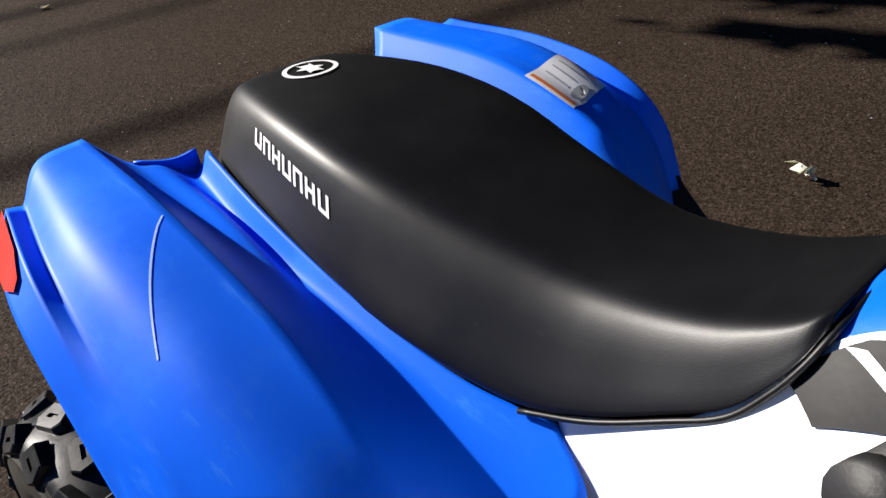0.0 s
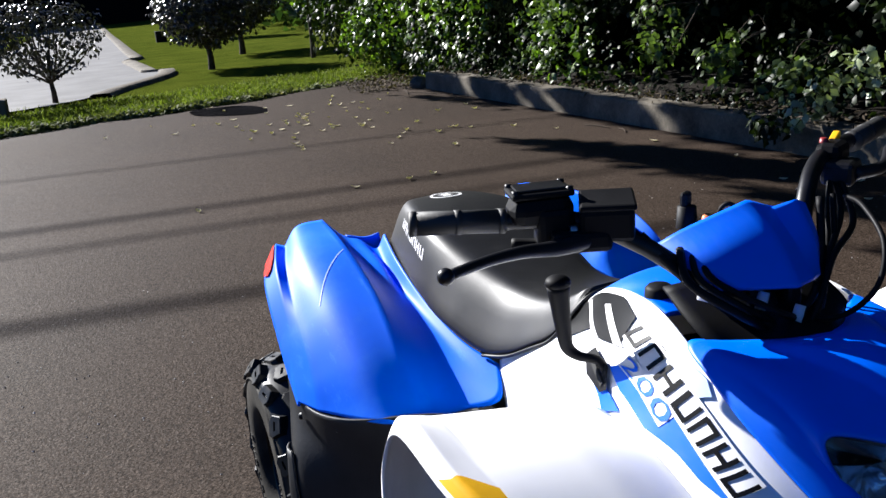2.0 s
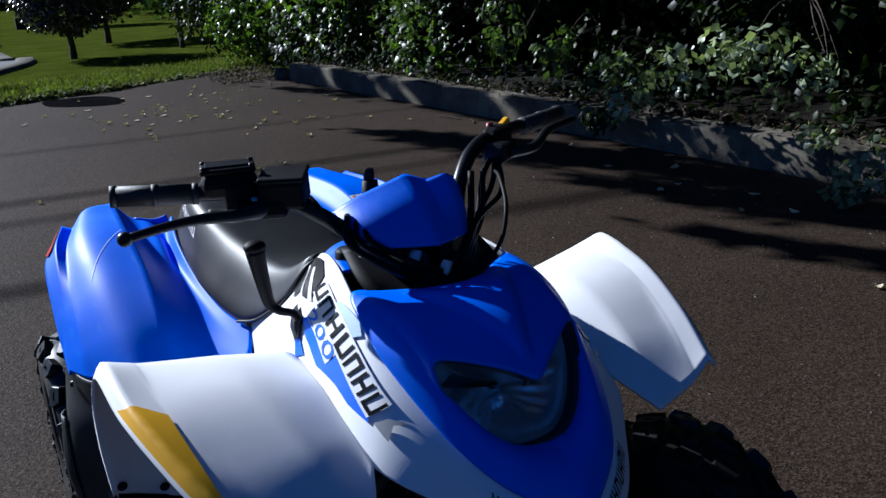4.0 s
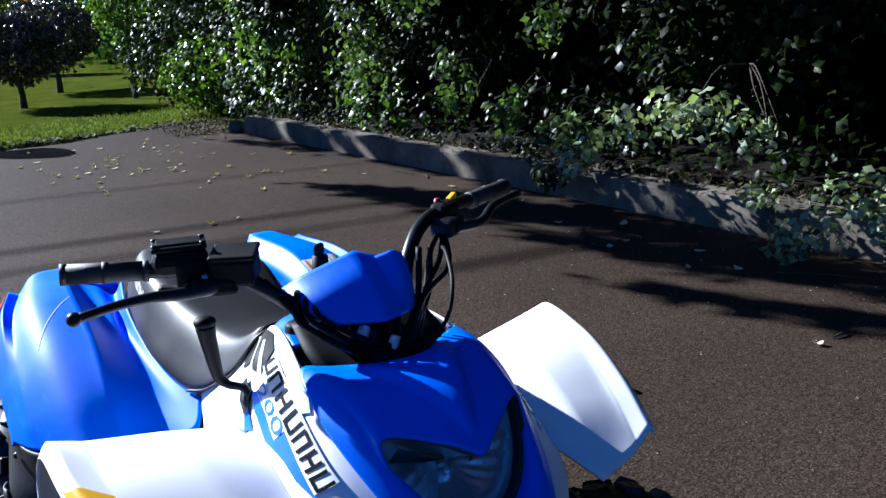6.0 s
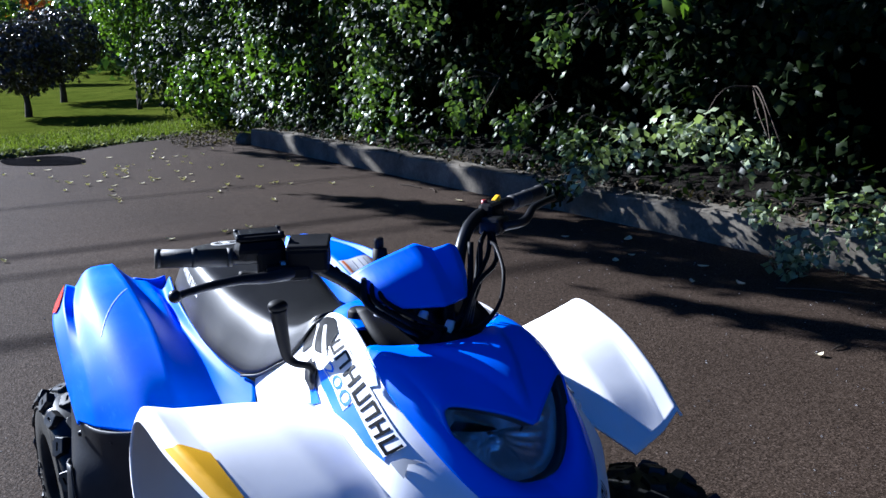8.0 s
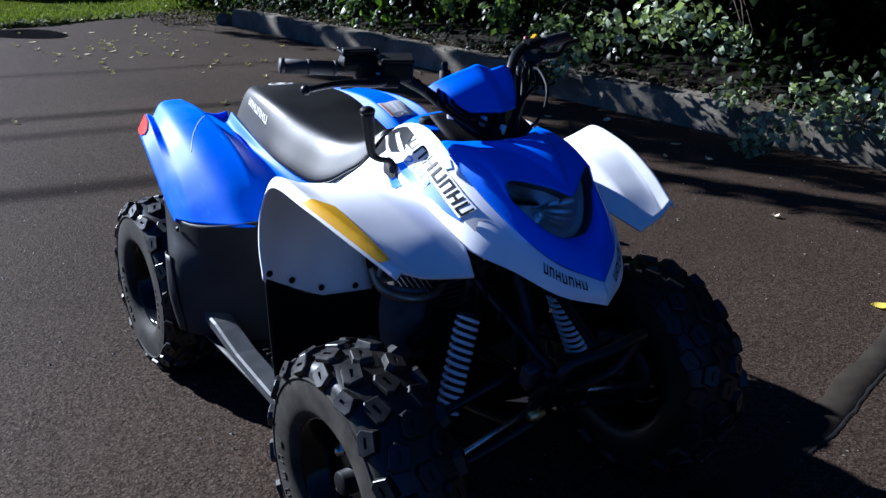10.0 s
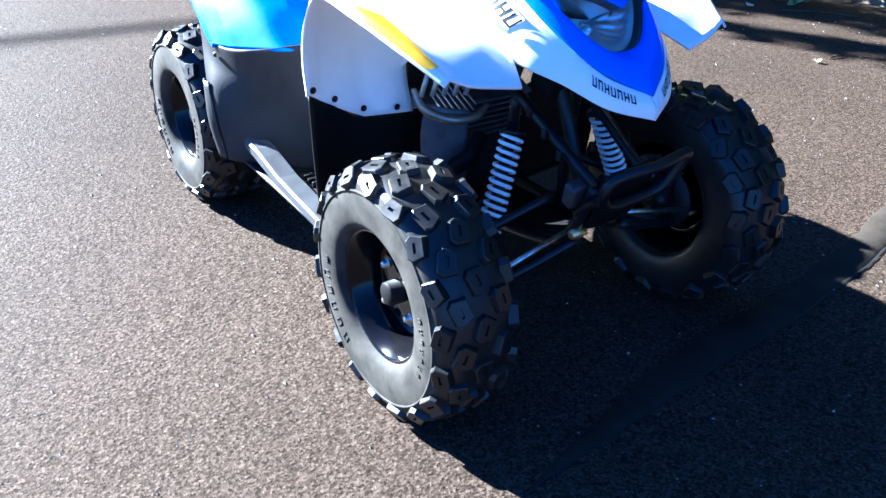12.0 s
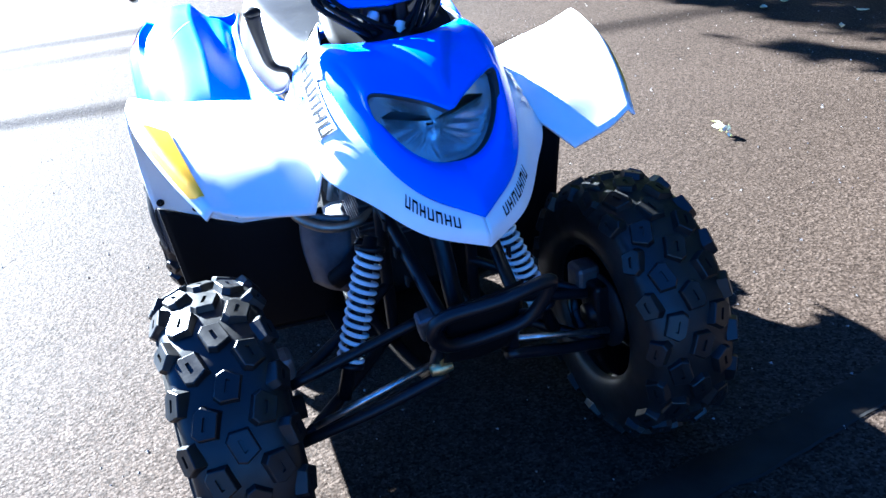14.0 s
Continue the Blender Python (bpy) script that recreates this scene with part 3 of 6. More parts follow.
def hedge_points(n, seed, x0, x1, depth, zmax, lumps):
    """Places on an uneven hedge front above the kerb wall."""
    rnd = random.Random(seed)
    pts = []
    while len(pts) < n:
        x = rnd.uniform(x0, x1)
        z = 0.15 + (zmax - 0.15) * rnd.random() ** 0.9
        bulge = 0.35 * noise.noise((x * 0.6, z * 0.7, seed)) + 0.28 * noise.noise((x * 1.7, z * 1.8, seed + 3))
        dens = noise.noise((x * 1.1, z * 1.3, seed + 7)) + 0.5 * noise.noise((x * 3.1, z * 3.0, seed + 9))
        if rnd.random() > 0.38 + 1.75 * dens + (0.25 if x < -6 else -0.06):
            continue
        y = kerb_y(x) + 0.42 - bulge - 0.22 * min(z, 2.5) / 2.5 + depth * rnd.random() ** 1.5
        if z < 0.3:
            y = max(y, kerb_y(x) + 0.15)
        pts.append(((x, y, z), (0, -0.8, 0.3)))
    return pts


hedge = empty("hedge")
tagged(hedge, "tall dense dark green hedge of ivy and shrubs behind the kerb wall", "hedge", kind="stuff")
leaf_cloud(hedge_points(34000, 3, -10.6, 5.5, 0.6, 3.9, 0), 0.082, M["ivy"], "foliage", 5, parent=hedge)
foot = []
rnd = random.Random(17)
while len(foot) < 1600:
    x = rnd.uniform(-9.0, 5.0)
    z = 0.21 + 0.45 * rnd.random() ** 1.4
    if noise.noise((x * 1.4, z * 2.0, 21.0)) + 0.5 * rnd.random() < 0.05:
        continue
    foot.append(((x, kerb_y(x) + 0.12 + 0.32 * rnd.random() + 0.1 * noise.noise((x * 2, 0, 3)), z), (0, -0.7, 0.5)))
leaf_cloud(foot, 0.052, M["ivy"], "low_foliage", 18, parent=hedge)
leaf_cloud(hedge_points(5200, 4, -10.8, -5.5, 0.30, 3.4, 0), 0.085, M["lime_leaf"], "young_foliage", 6, parent=hedge)
# unseen taller growth, added behind it to close off the sky on that side
tall = []
rnd = random.Random(8)
while len(tall) < 9000:
    x, z = rnd.uniform(-26, 12), rnd.uniform(3.2, 11.5)
    if noise.noise((x * 0.35, z * 0.35, 2.0)) + 0.5 * rnd.random() < 0.02:
        continue
    tall.append(((x, kerb_y(x) + 1.3 + 0.9 * noise.noise((x * 0.4, z * 0.4, 4)) + 0.8 * rnd.random(), z), (0, -0.8, 0.2)))
leaf_cloud(tall, 0.30, M["tree_leaf"], "sky_screen_foliage", 7, parent=hedge)
# backing sheet added behind the leaves, with their shade as its colour
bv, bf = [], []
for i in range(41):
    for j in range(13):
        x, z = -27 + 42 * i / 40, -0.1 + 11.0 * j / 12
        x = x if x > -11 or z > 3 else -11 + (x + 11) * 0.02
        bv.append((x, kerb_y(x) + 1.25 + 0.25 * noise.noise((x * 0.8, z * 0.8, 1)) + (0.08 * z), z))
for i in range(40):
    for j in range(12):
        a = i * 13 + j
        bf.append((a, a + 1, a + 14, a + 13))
mesh_ob("shade_backing", bv, bf, M["shade_backing"], hedge)
# ---- the quad bike ----
bike = empty("quad_bike")
tagged(bike, "blue and white sport quad bike with black seat on asphalt", "quad bike")

# rear fenders
REAR_CREASE = (4, 6, 7)
REAR = [
    [(-0.690, -0.128, 0.700), (-0.695, -0.150, 0.672), (-0.725, -0.180, 0.690), (-0.748, -0.212, 0.700), (-0.782, -0.246, 0.735), (-0.768, -0.310, 0.734), (-0.735, -0.350, 0.702), (-0.712, -0.374, 0.717), (-0.698, -0.405, 0.672)],
    [(-0.520, -0.160, 0.688), (-0.530, -0.176, 0.660), (-0.535, -0.192, 0.684), (-0.548, -0.226, 0.692), (-0.560, -0.264, 0.740), (-0.556, -0.345, 0.733), (-0.545, -0.392, 0.694), (-0.556, -0.407, 0.707), (-0.556, -0.437, 0.668)],
    [(-0.350, -0.170, 0.655), (-0.355, -0.186, 0.640), (-0.355, -0.208, 0.644), (-0.360, -0.238, 0.664), (-0.362, -0.266, 0.695), (-0.376, -0.352, 0.686), (-0.380, -0.410, 0.632), (-0.415, -0.426, 0.624), (-0.418, -0.447, 0.588)],
    [(-0.200, -0.160, 0.622), (-0.200, -0.182, 0.608), (-0.200, -0.216, 0.603), (-0.206, -0.248, 0.615), (-0.218, -0.276, 0.634), (-0.240, -0.355, 0.616), (-0.290, -0.418, 0.572), (-0.352, -0.443, 0.556), (-0.352, -0.448, 0.538)],
    [(-0.098, -0.134, 0.606), (-0.040, -0.165, 0.572), (-0.085, -0.215, 0.546), (-0.098, -0.252, 0.537), (-0.100, -0.285, 0.539), (-0.130, -0.350, 0.537), (-0.250, -0.424, 0.526), (-0.310, -0.446, 0.524), (-0.310, -0.449, 0.516)],
]
# the other one sits a little further back, with a prouder outer lip
REAR_FAR = [
    [(-0.690, -0.128, 0.700), (-0.695, -0.150, 0.672), (-0.725, -0.180, 0.690), (-0.748, -0.212, 0.700), (-0.782, -0.246, 0.735), (-0.768, -0.310, 0.734), (-0.752, -0.350, 0.706), (-0.739, -0.374, 0.720), (-0.748, -0.405, 0.683)],
    [(-0.520, -0.160, 0.688), (-0.530, -0.176, 0.660), (-0.535, -0.192, 0.684), (-0.548, -0.226, 0.692), (-0.543, -0.264, 0.730), (-0.551, -0.345, 0.726), (-0.570, -0.392, 0.694), (-0.562, -0.407, 0.708), (-0.557, -0.437, 0.668)],
    [(-0.350, -0.170, 0.655), (-0.355, -0.186, 0.640), (-0.355, -0.208, 0.644), (-0.360, -0.238, 0.664), (-0.385, -0.266, 0.693), (-0.401, -0.352, 0.671), (-0.424, -0.410, 0.634), (-0.408, -0.426, 0.647), (-0.412, -0.447, 0.610)],
    [(-0.200, -0.160, 0.622), (-0.200, -0.182, 0.608), (-0.200, -0.216, 0.603), (-0.216, -0.248, 0.618), (-0.286, -0.276, 0.640), (-0.319, -0.355, 0.611), (-0.357, -0.418, 0.577), (-0.348, -0.443, 0.591), (-0.341, -0.448, 0.564)],
    [(-0.098, -0.134, 0.606), (-0.040, -0.165, 0.572), (-0.085, -0.215, 0.546), (-0.120, -0.252, 0.540), (-0.190, -0.285, 0.560), (-0.260, -0.350, 0.548), (-0.318, -0.424, 0.512), (-0.312, -0.446, 0.515), (-0.308, -0.449, 0.506)],
]
for s in (1, -1):
    panel("rear_fender", REAR if s > 0 else REAR_FAR, 65, 49, 0.005, M["blue_worn"], bike, "scuffed blue plastic rear fender", s, REAR_CREASE)
    panel("fender_fold", [[(-0.742, -0.205, 0.700), (-0.722, -0.165, 0.693), (-0.705, -0.135, 0.702)], [(-0.752, -0.208, 0.660), (-0.732, -0.168, 0.640), (-0.715, -0.125, 0.640)]], 9, 7, 0.004, M["blue"], bike, "folded rear edge of the blue fender", s)

# seat
def seat_ring(x, zb, zt, wb, wt):
    """Half round section of the seat at x: bottom, side, shoulder, crown."""
    h = zt - zb
    mixd = lambda f: wb + (wt - wb) * f
    pts = [(0, zb), (wb * 0.7, zb), (wb * 0.97, zb + 0.004), (wb, zb + 0.13 * h), (mixd(0.29), zb + 0.46 * h), (mixd(0.60), zb + 0.77 * h), (mixd(0.92), zb + 0.95 * h), (wt * 0.72, zb + 0.992 * h), (0, zt)]
    half = spline([(0, -a, b) for a, b in pts], 25)
    return [(x, p[1], p[2]) for p in half] + [(x, -p[1], p[2]) for p in half[-2:0:-1]]


SEAT = [(-0.738, 0.675, 0.708, 0.05, 0.03), (-0.725, 0.660, 0.742, 0.088, 0.045), (-0.69, 0.655, 0.770, 0.118, 0.062), (-0.62, 0.657, 0.782, 0.138, 0.085), (-0.50, 0.655, 0.786, 0.158, 0.110), (-0.38, 0.645, 0.774, 0.168, 0.116), (-0.26, 0.630, 0.748, 0.168, 0.098), (-0.14, 0.613, 0.730, 0.150, 0.080), (-0.06, 0.635, 0.734, 0.135, 0.078), (0.01, 0.674, 0.750, 0.124, 0.077), (0.052, 0.700, 0.767, 0.115, 0.076), (0.078, 0.732, 0.780, 0.104, 0.073), (0.092, 0.757, 0.789, 0.092, 0.067), (0.100, 0.780, 0.792, 0.075, 0.055)]
st = spline(SEAT, 46)
rings = [seat_ring(*r) for r in st]
sv = [p for r in rings for p in r]
nr = len(rings[0])
sf = [(i * nr + q, i * nr + (q + 1) % nr, (i + 1) * nr + (q + 1) % nr, (i + 1) * nr + q) for i in range(len(rings) - 1) for q in range(nr)]
sf += [tuple(reversed(range(nr))), tuple(range((len(rings) - 1) * nr, len(rings) * nr))]
seat = mesh_ob("seat", sv, [tuple(reversed(f)) for f in sf], M["vinyl"], bike, "long black vinyl seat, scuffed on its side")

# side covers (white) and the front fenders
SIDE = [
    [(-0.100, -0.131, 0.612), (-0.085, -0.139, 0.590), (-0.068, -0.143, 0.568), (-0.053, -0.146, 0.548)],
    [(0.030, -0.118, 0.686), (0.030, -0.150, 0.640), (0.030, -0.168, 0.585), (0.030, -0.180, 0.530)],
    [(0.112, -0.074, 0.780), (0.140, -0.152, 0.690), (0.140, -0.180, 0.620), (0.130, -0.205, 0.530)],
    [(0.195, -0.085, 0.822), (0.240, -0.155, 0.755), (0.250, -0.182, 0.690), (0.230, -0.212, 0.580)],
    [(0.325, -0.118, 0.846), (0.345, -0.162, 0.790), (0.350, -0.188, 0.740), (0.345, -0.215, 0.690)],
    [(0.430, -0.138, 0.826), (0.445, -0.166, 0.782), (0.450, -0.190, 0.742), (0.450, -0.210, 0.712)],
    [(0.540, -0.142, 0.768), (0.560, -0.166, 0.735), (0.572, -0.182, 0.705), (0.584, -0.200, 0.675)],
    [(0.640, -0.118, 0.705), (0.655, -0.130, 0.680), (0.662, -0.138, 0.660), (0.665, -0.146, 0.642)],
    [(0.705, -0.075, 0.655), (0.720, -0.080, 0.635), (0.726, -0.084, 0.617), (0.728, -0.086, 0.602)],
    [(0.748, 0.0, 0.620), (0.764, 0.0, 0.602), (0.768, 0.0, 0.590), (0.766, 0.0, 0.576)],
]
FRONT = [
    [(0.236, -0.195, 0.468), (0.215, -0.200, 0.560), (0.235, -0.200, 0.655), (0.300, -0.198, 0.716), (0.420, -0.198, 0.722), (0.510, -0.198, 0.700), (0.586, -0.200, 0.674)],
    [(0.222, -0.310, 0.474), (0.200, -0.310, 0.580), (0.225, -0.305, 0.680), (0.295, -0.300, 0.737), (0.420, -0.295, 0.749), (0.550, -0.270, 0.708), (0.655, -0.232, 0.645)],
    [(0.230, -0.390, 0.515), (0.222, -0.395, 0.610), (0.243, -0.395, 0.700), (0.302, -0.395, 0.756), (0.430, -0.388, 0.757), (0.550, -0.352, 0.713), (0.650, -0.308, 0.658)],
    [(0.248, -0.432, 0.545), (0.246, -0.434, 0.630), (0.264, -0.430, 0.716), (0.315, -0.420, 0.768), (0.440, -0.408, 0.757), (0.552, -0.376, 0.716), (0.645, -0.338, 0.664)],
    [(0.262, -0.456, 0.560), (0.262, -0.458, 0.640), (0.280, -0.456, 0.722), (0.326, -0.449, 0.782), (0.442, -0.440, 0.766), (0.552, -0.410, 0.726), (0.640, -0.375, 0.680)],
    [(0.262, -0.462, 0.556), (0.264, -0.466, 0.636), (0.284, -0.464, 0.712), (0.330, -0.458, 0.766), (0.445, -0.451, 0.752), (0.555, -0.422, 0.713), (0.642, -0.385, 0.670)],
]
for s in (1, -1):
    panel("side_cover", SIDE, 41, 121, 0.004, M["white"], bike, "white plastic side cover", s)
    panel("front_fender", FRONT, 49, 41, 0.005, M["white"], bike, "white plastic front fender", s, (), (1, 3, 4))

# hood with the opening for the headlight
OUT = [(0.488, 0.0, 0.836), (0.470, -0.045, 0.832), (0.432, -0.095, 0.828), (0.412, -0.134, 0.828), (0.470, -0.149, 0.811), (0.540, -0.147, 0.773), (0.640, -0.120, 0.706), (0.705, -0.077, 0.657), (0.750, 0.0, 0.618)]
INN = [(0.652, -0.004, 0.758), (0.630, -0.042, 0.776), (0.594, -0.103, 0.790), (0.600, -0.112, 0.770), (0.625, -0.100, 0.735), (0.652, -0.070, 0.700), (0.668, -0.035, 0.683), (0.672, 0.0, 0.680)]
oh, ih = spline(OUT, 80), spline(INN, 80)
ol = oh + [mirrored(p) for p in oh[-2:0:-1]]
il = ih + [mirrored(p) for p in ih[-2:0:-1]]
hv, hf = [], []
K = 21
for o, i_ in zip(ol, il):
    for q in range(K):
        f = q / (K - 1)
        p = o + (i_ - o) * f
        bul = 0.016 * math.sin(math.pi * f)
        # raised middle that narrows to the beak over the lamp
        half = 0.078 - 0.10 * max(0.0, p[0] - 0.45) / 0.22
        e = min(1.0, max(0.0, (half - abs(p[1]) + 0.010) / 0.020))
        rise = 0.010 * e * e * (3 - 2 * e) if p[2] > 0.75 and p[0] < 0.67 else 0.0
        hv.append(p + np.array([0.4, 0, 0.9]) * (bul + rise * min(1.0, f * 5)))
n = len(ol)
for j in range(n):
    for q in range(K - 1):
        a, b = j * K + q, ((j + 1) % n) * K + q
        hf.append((a, a + 1, b + 1, b))
hood = mesh_ob("hood", hv, hf, M["blue"], bike, "glossy blue front hood")
so = hood.modifiers.new("thickness", "SOLIDIFY")
so.thickness, so.offset = 0.004, -1


# wheels
def make_wheel(name, rad, width, rim_r, label):
    """Rim with tyre, tread blocks, hub cap and nuts; the outer face looks to -y."""
    w = width / 2
    prof = [(rim_r * 0.30, -w * 0.20), (rim_r * 0.50, -w * 0.24), (rim_r * 0.60, -w * 0.10), (rim_r * 0.70, 0.10 * w), (rim_r * 0.80, 0.12 * w), (rim_r * 0.84, -w * 0.10), (rim_r * 0.865, -w * 0.36), (rim_r * 0.885, -w * 0.40), (rim_r * 0.90, -w * 0.62), (rim_r * 0.98, -w * 0.74), (rim_r * 1.0, -w * 0.80), (rim_r * 1.03, -w * 0.80), (rim_r * 1.03, -w * 0.70), (rim_r * 0.96, -w * 0.5), (rim_r * 0.96, w * 0.7), (rim_r * 1.03, w * 0.8)]
    v, f = lathe_data([(rim_r * 0.02, -w * 0.20)] + prof, 48)
    wheel = mesh_ob(name, v, f, M["rim"], None)
    rt = rad - 0.009
    prof = spline([(rim_r * 1.0, -w * 0.74, 0), (rim_r * 1.12, -w * 0.95, 0), (rim_r * 1.35, -w * 1.03, 0), (rt * 0.86, -w * 1.0, 0), (rt * 0.95, -w * 0.86, 0), (rt * 0.99, -w * 0.5, 0), (rt, 0, 0), (rt * 0.99, w * 0.5, 0), (rt * 0.95, w * 0.86, 0), (rt * 0.86, w * 1.0, 0), (rim_r * 1.35, w * 1.03, 0), (rim_r * 1.12, w * 0.95, 0), (rim_r * 1.0, w * 0.74, 0)], 40)
    v, f = lathe_data([(p[0], p[1]) for p in prof], 64)
    side = [1 if (prof[i // 64][0] + prof[i // 64 + 1][0]) / 2 < rt * 0.90 and prof[i // 64][1] < 0 else 0 for i in range(len(f))]
    mesh_ob("tyre", v, f, None, wheel, "black rubber tyre with dusty sidewalls", mats=[M["tyre"], M["sidewall"]], fm=side)
    v, f = lathe_data([(rt * 0.845, -w * 1.0), (rt * 0.85, -w * 1.035), (rt * 0.865, -w * 1.03), (rt * 0.87, -w * 0.99)], 64)
    mesh_ob("sidewall_bead", v, f, M["sidewall"], wheel)
    for q in range(13):
        big = q < 6
        an = math.pi * (1.20 + 0.062 * q) if big else math.pi * (0.20 + 0.035 * q)
        hgt, wid = (0.020, 0.013) if big else (0.009, 0.007)
        lm = Matrix.Rotation(an, 4, "Y") @ Matrix.Translation((0, -w * 1.035, rim_r * 1.40))
        for dx, dz, bw, bh in ((-wid / 2, 0, 0.0028, hgt), (wid / 2, 0, 0.0028, hgt), (0, hgt / 2 * (-1) ** q, wid, 0.0028)):
            block("sidewall_mark", (bw, 0.0035, bh), lm @ Matrix.Translation((dx, 0, dz)), M["sidewall"], wheel, bevel=0.0008)
    # tread blocks on shared meshes: six-sided lugs with a slot in the top
    def knob(l, b, h):
        bm = bmesh.new()
        def ring(k, z):
            return [bm.verts.new((x * l * k, y * b * k, z)) for x, y in ((-0.5, -0.22), (-0.32, -0.5), (0.36, -0.5), (0.5, -0.2), (0.36, 0.5), (-0.36, 0.5))]
        def slot(k, z):
            return [bm.verts.new((x * l * k, y * b * k, z)) for x, y in ((-0.20, -0.06), (-0.17, -0.09), (0.18, -0.09), (0.20, -0.06), (0.17, 0.07), (-0.17, 0.07))]
        loops = [ring(1.06, -h * 0.5), ring(0.92, h * 0.42), ring(0.85, h * 0.5), slot(1.0, h * 0.5), slot(0.9, h * 0.28)]
        for p, q in zip(loops, loops[1:]):
            for c in range(6):
                bm.faces.new((p[c], p[(c + 1) % 6], q[(c + 1) % 6], q[c]))
        bm.faces.new(loops[-1])
        bmesh.ops.recalc_face_normals(bm, faces=bm.faces)
        me = bpy.data.meshes.new("tread_block")
        bm.to_mesh(me)
        bm.free()
        me.materials.append(M["tyre"])
        return me
    ka, kb = knob(0.054, 0.039, 0.018), knob(0.050, 0.036, 0.019)
    rows = [(-0.90, 0, kb, 0.935, 54), (-0.50, 0.5, ka, 0.992, 17), (0.0, 0.0, ka, 1.002, 0), (0.50, 0.5, ka, 0.992, -17), (0.90, 0.0, kb, 0.935, -54)]
    cnt = 18
    for al, ph, me, rr, tilt in rows:
        for q in range(cnt):
            an = 2 * math.pi * (q + ph) / cnt
            o = new("tread_block", me)
            o.parent = wheel
            o.matrix_local = Matrix.Rotation(an, 4, "Y") @ Matrix.Translation((0, al * w, rt * rr)) @ Matrix.Rotation(radians(tilt), 4, "X") @ Matrix.Rotation(radians(16 if (q % 2) else -20), 4, "Z")
    # four-armed plate under the nuts
    bm = bmesh.new()
    arm = [(0.074 if i % 6 in (2, 3) else 0.064 if i % 6 in (1, 4) else 0.040, math.pi / 4 + 2 * math.pi * (i - 2.5) / 24) for i in range(24)]
    lo, hi = ([bm.verts.new((r * math.cos(t), -w * h, r * math.sin(t))) for r, t in arm] for h in (0.22, 0.29))
    bm.faces.new(hi)
    for c in range(24):
        bm.faces.new((lo[c], lo[(c + 1) % 24], hi[(c + 1) % 24], hi[c]))
    part("hub_plate", bm, M["rim"], wheel, "black four-armed hub plate", smooth=False)
    turned("hub_cap", [(0.001, -w * 0.62), (0.021, -w * 0.62), (0.024, -w * 0.58), (0.025, -w * 0.1), (0.034, -w * 0.1), (0.036, -w * 0.16), (0.036, 0)], 24, Matrix(), M["black"], wheel, "black hub cap")
    for q in range(4):
        an = math.pi / 4 + math.pi / 2 * q
        turned("lug_nut", [(0.0005, -0.013), (0.006, -0.0125), (0.0085, -0.009), (0.009, -0.002), (0.012, 0.0)], 6, Matrix.Translation((0.058 * math.cos(an), -w * 0.28, 0.058 * math.sin(an))), M["zinc"], wheel)
    if label:
        tagged(wheel, label)
    return wheel


front = make_wheel("wheel", 0.258, 0.168, 0.130, "black steel wheel with a knobbly front tyre")
rear = make_wheel("wheel", 0.250, 0.22, 0.118, "black steel wheel with a wide knobbly rear tyre")
front.parent = rear.parent = bike
front.matrix_local = pose(0.575, -0.418, 0.257)
rear.matrix_local = pose(-0.58, -0.372, 0.249)
for w, m in ((front, pose(0.550, 0.358, 0.257, 0, 0, 180)), (rear, pose(-0.595, 0.365, 0.249, 0, 0, 180))):
    copy_thing(w, m)

# handlebar
tube("handlebar", [(0.239, -0.380, 0.976), (0.264, -0.280, 0.967), (0.300, -0.205, 0.962), (0.350, -0.150, 0.934), (0.385, -0.085, 0.884), (0.400, -0.02, 0.872), (0.398, 0.036, 0.885), (0.372, 0.068, 0.945), (0.335, 0.118, 0.980), (0.285, 0.200, 0.987), (0.212, 0.365, 0.985)], 0.011, M["frame"], bike, "black steel handlebar", 12, 60)
for a, b in (((0.237, -0.388, 0.977), (0.262, -0.286, 0.968)), ((0.206, 0.372, 0.985), (0.262, 0.262, 0.986))):
    tube("grip", [a, b], 0.0142, M["grip"], bike, "ribbed black rubber grip", 16)
POD = [
    [(0.328, -0.114, 0.920), (0.346, -0.090, 0.938), (0.372, -0.022, 0.967), (0.384, 0.004, 0.957), (0.396, 0.026, 0.966), (0.396, 0.040, 0.960)],
    [(0.372, -0.113, 0.906), (0.398, -0.082, 0.920), (0.418, -0.022, 0.936), (0.420, 0.004, 0.924), (0.422, 0.028, 0.928), (0.412, 0.044, 0.922)],
    [(0.400, -0.090, 0.886), (0.430, -0.072, 0.886), (0.458, -0.022, 0.886), (0.450, 0.004, 0.886), (0.434, 0.028, 0.885), (0.416, 0.044, 0.884)],
]
panel("pod", POD, 41, 21, 0.006, M["blue"], bike, "blue plastic instrument cover with a peaked top edge", 1, (2, 3, 4))
panel("pod_back", [[(0.300, -0.085, 0.905), (0.300, -0.02, 0.925), (0.318, 0.05, 0.915)], [(0.335, -0.105, 0.925), (0.368, -0.02, 0.960), (0.392, 0.055, 0.940)]], 15, 9, 0.004, M["blue"], bike)
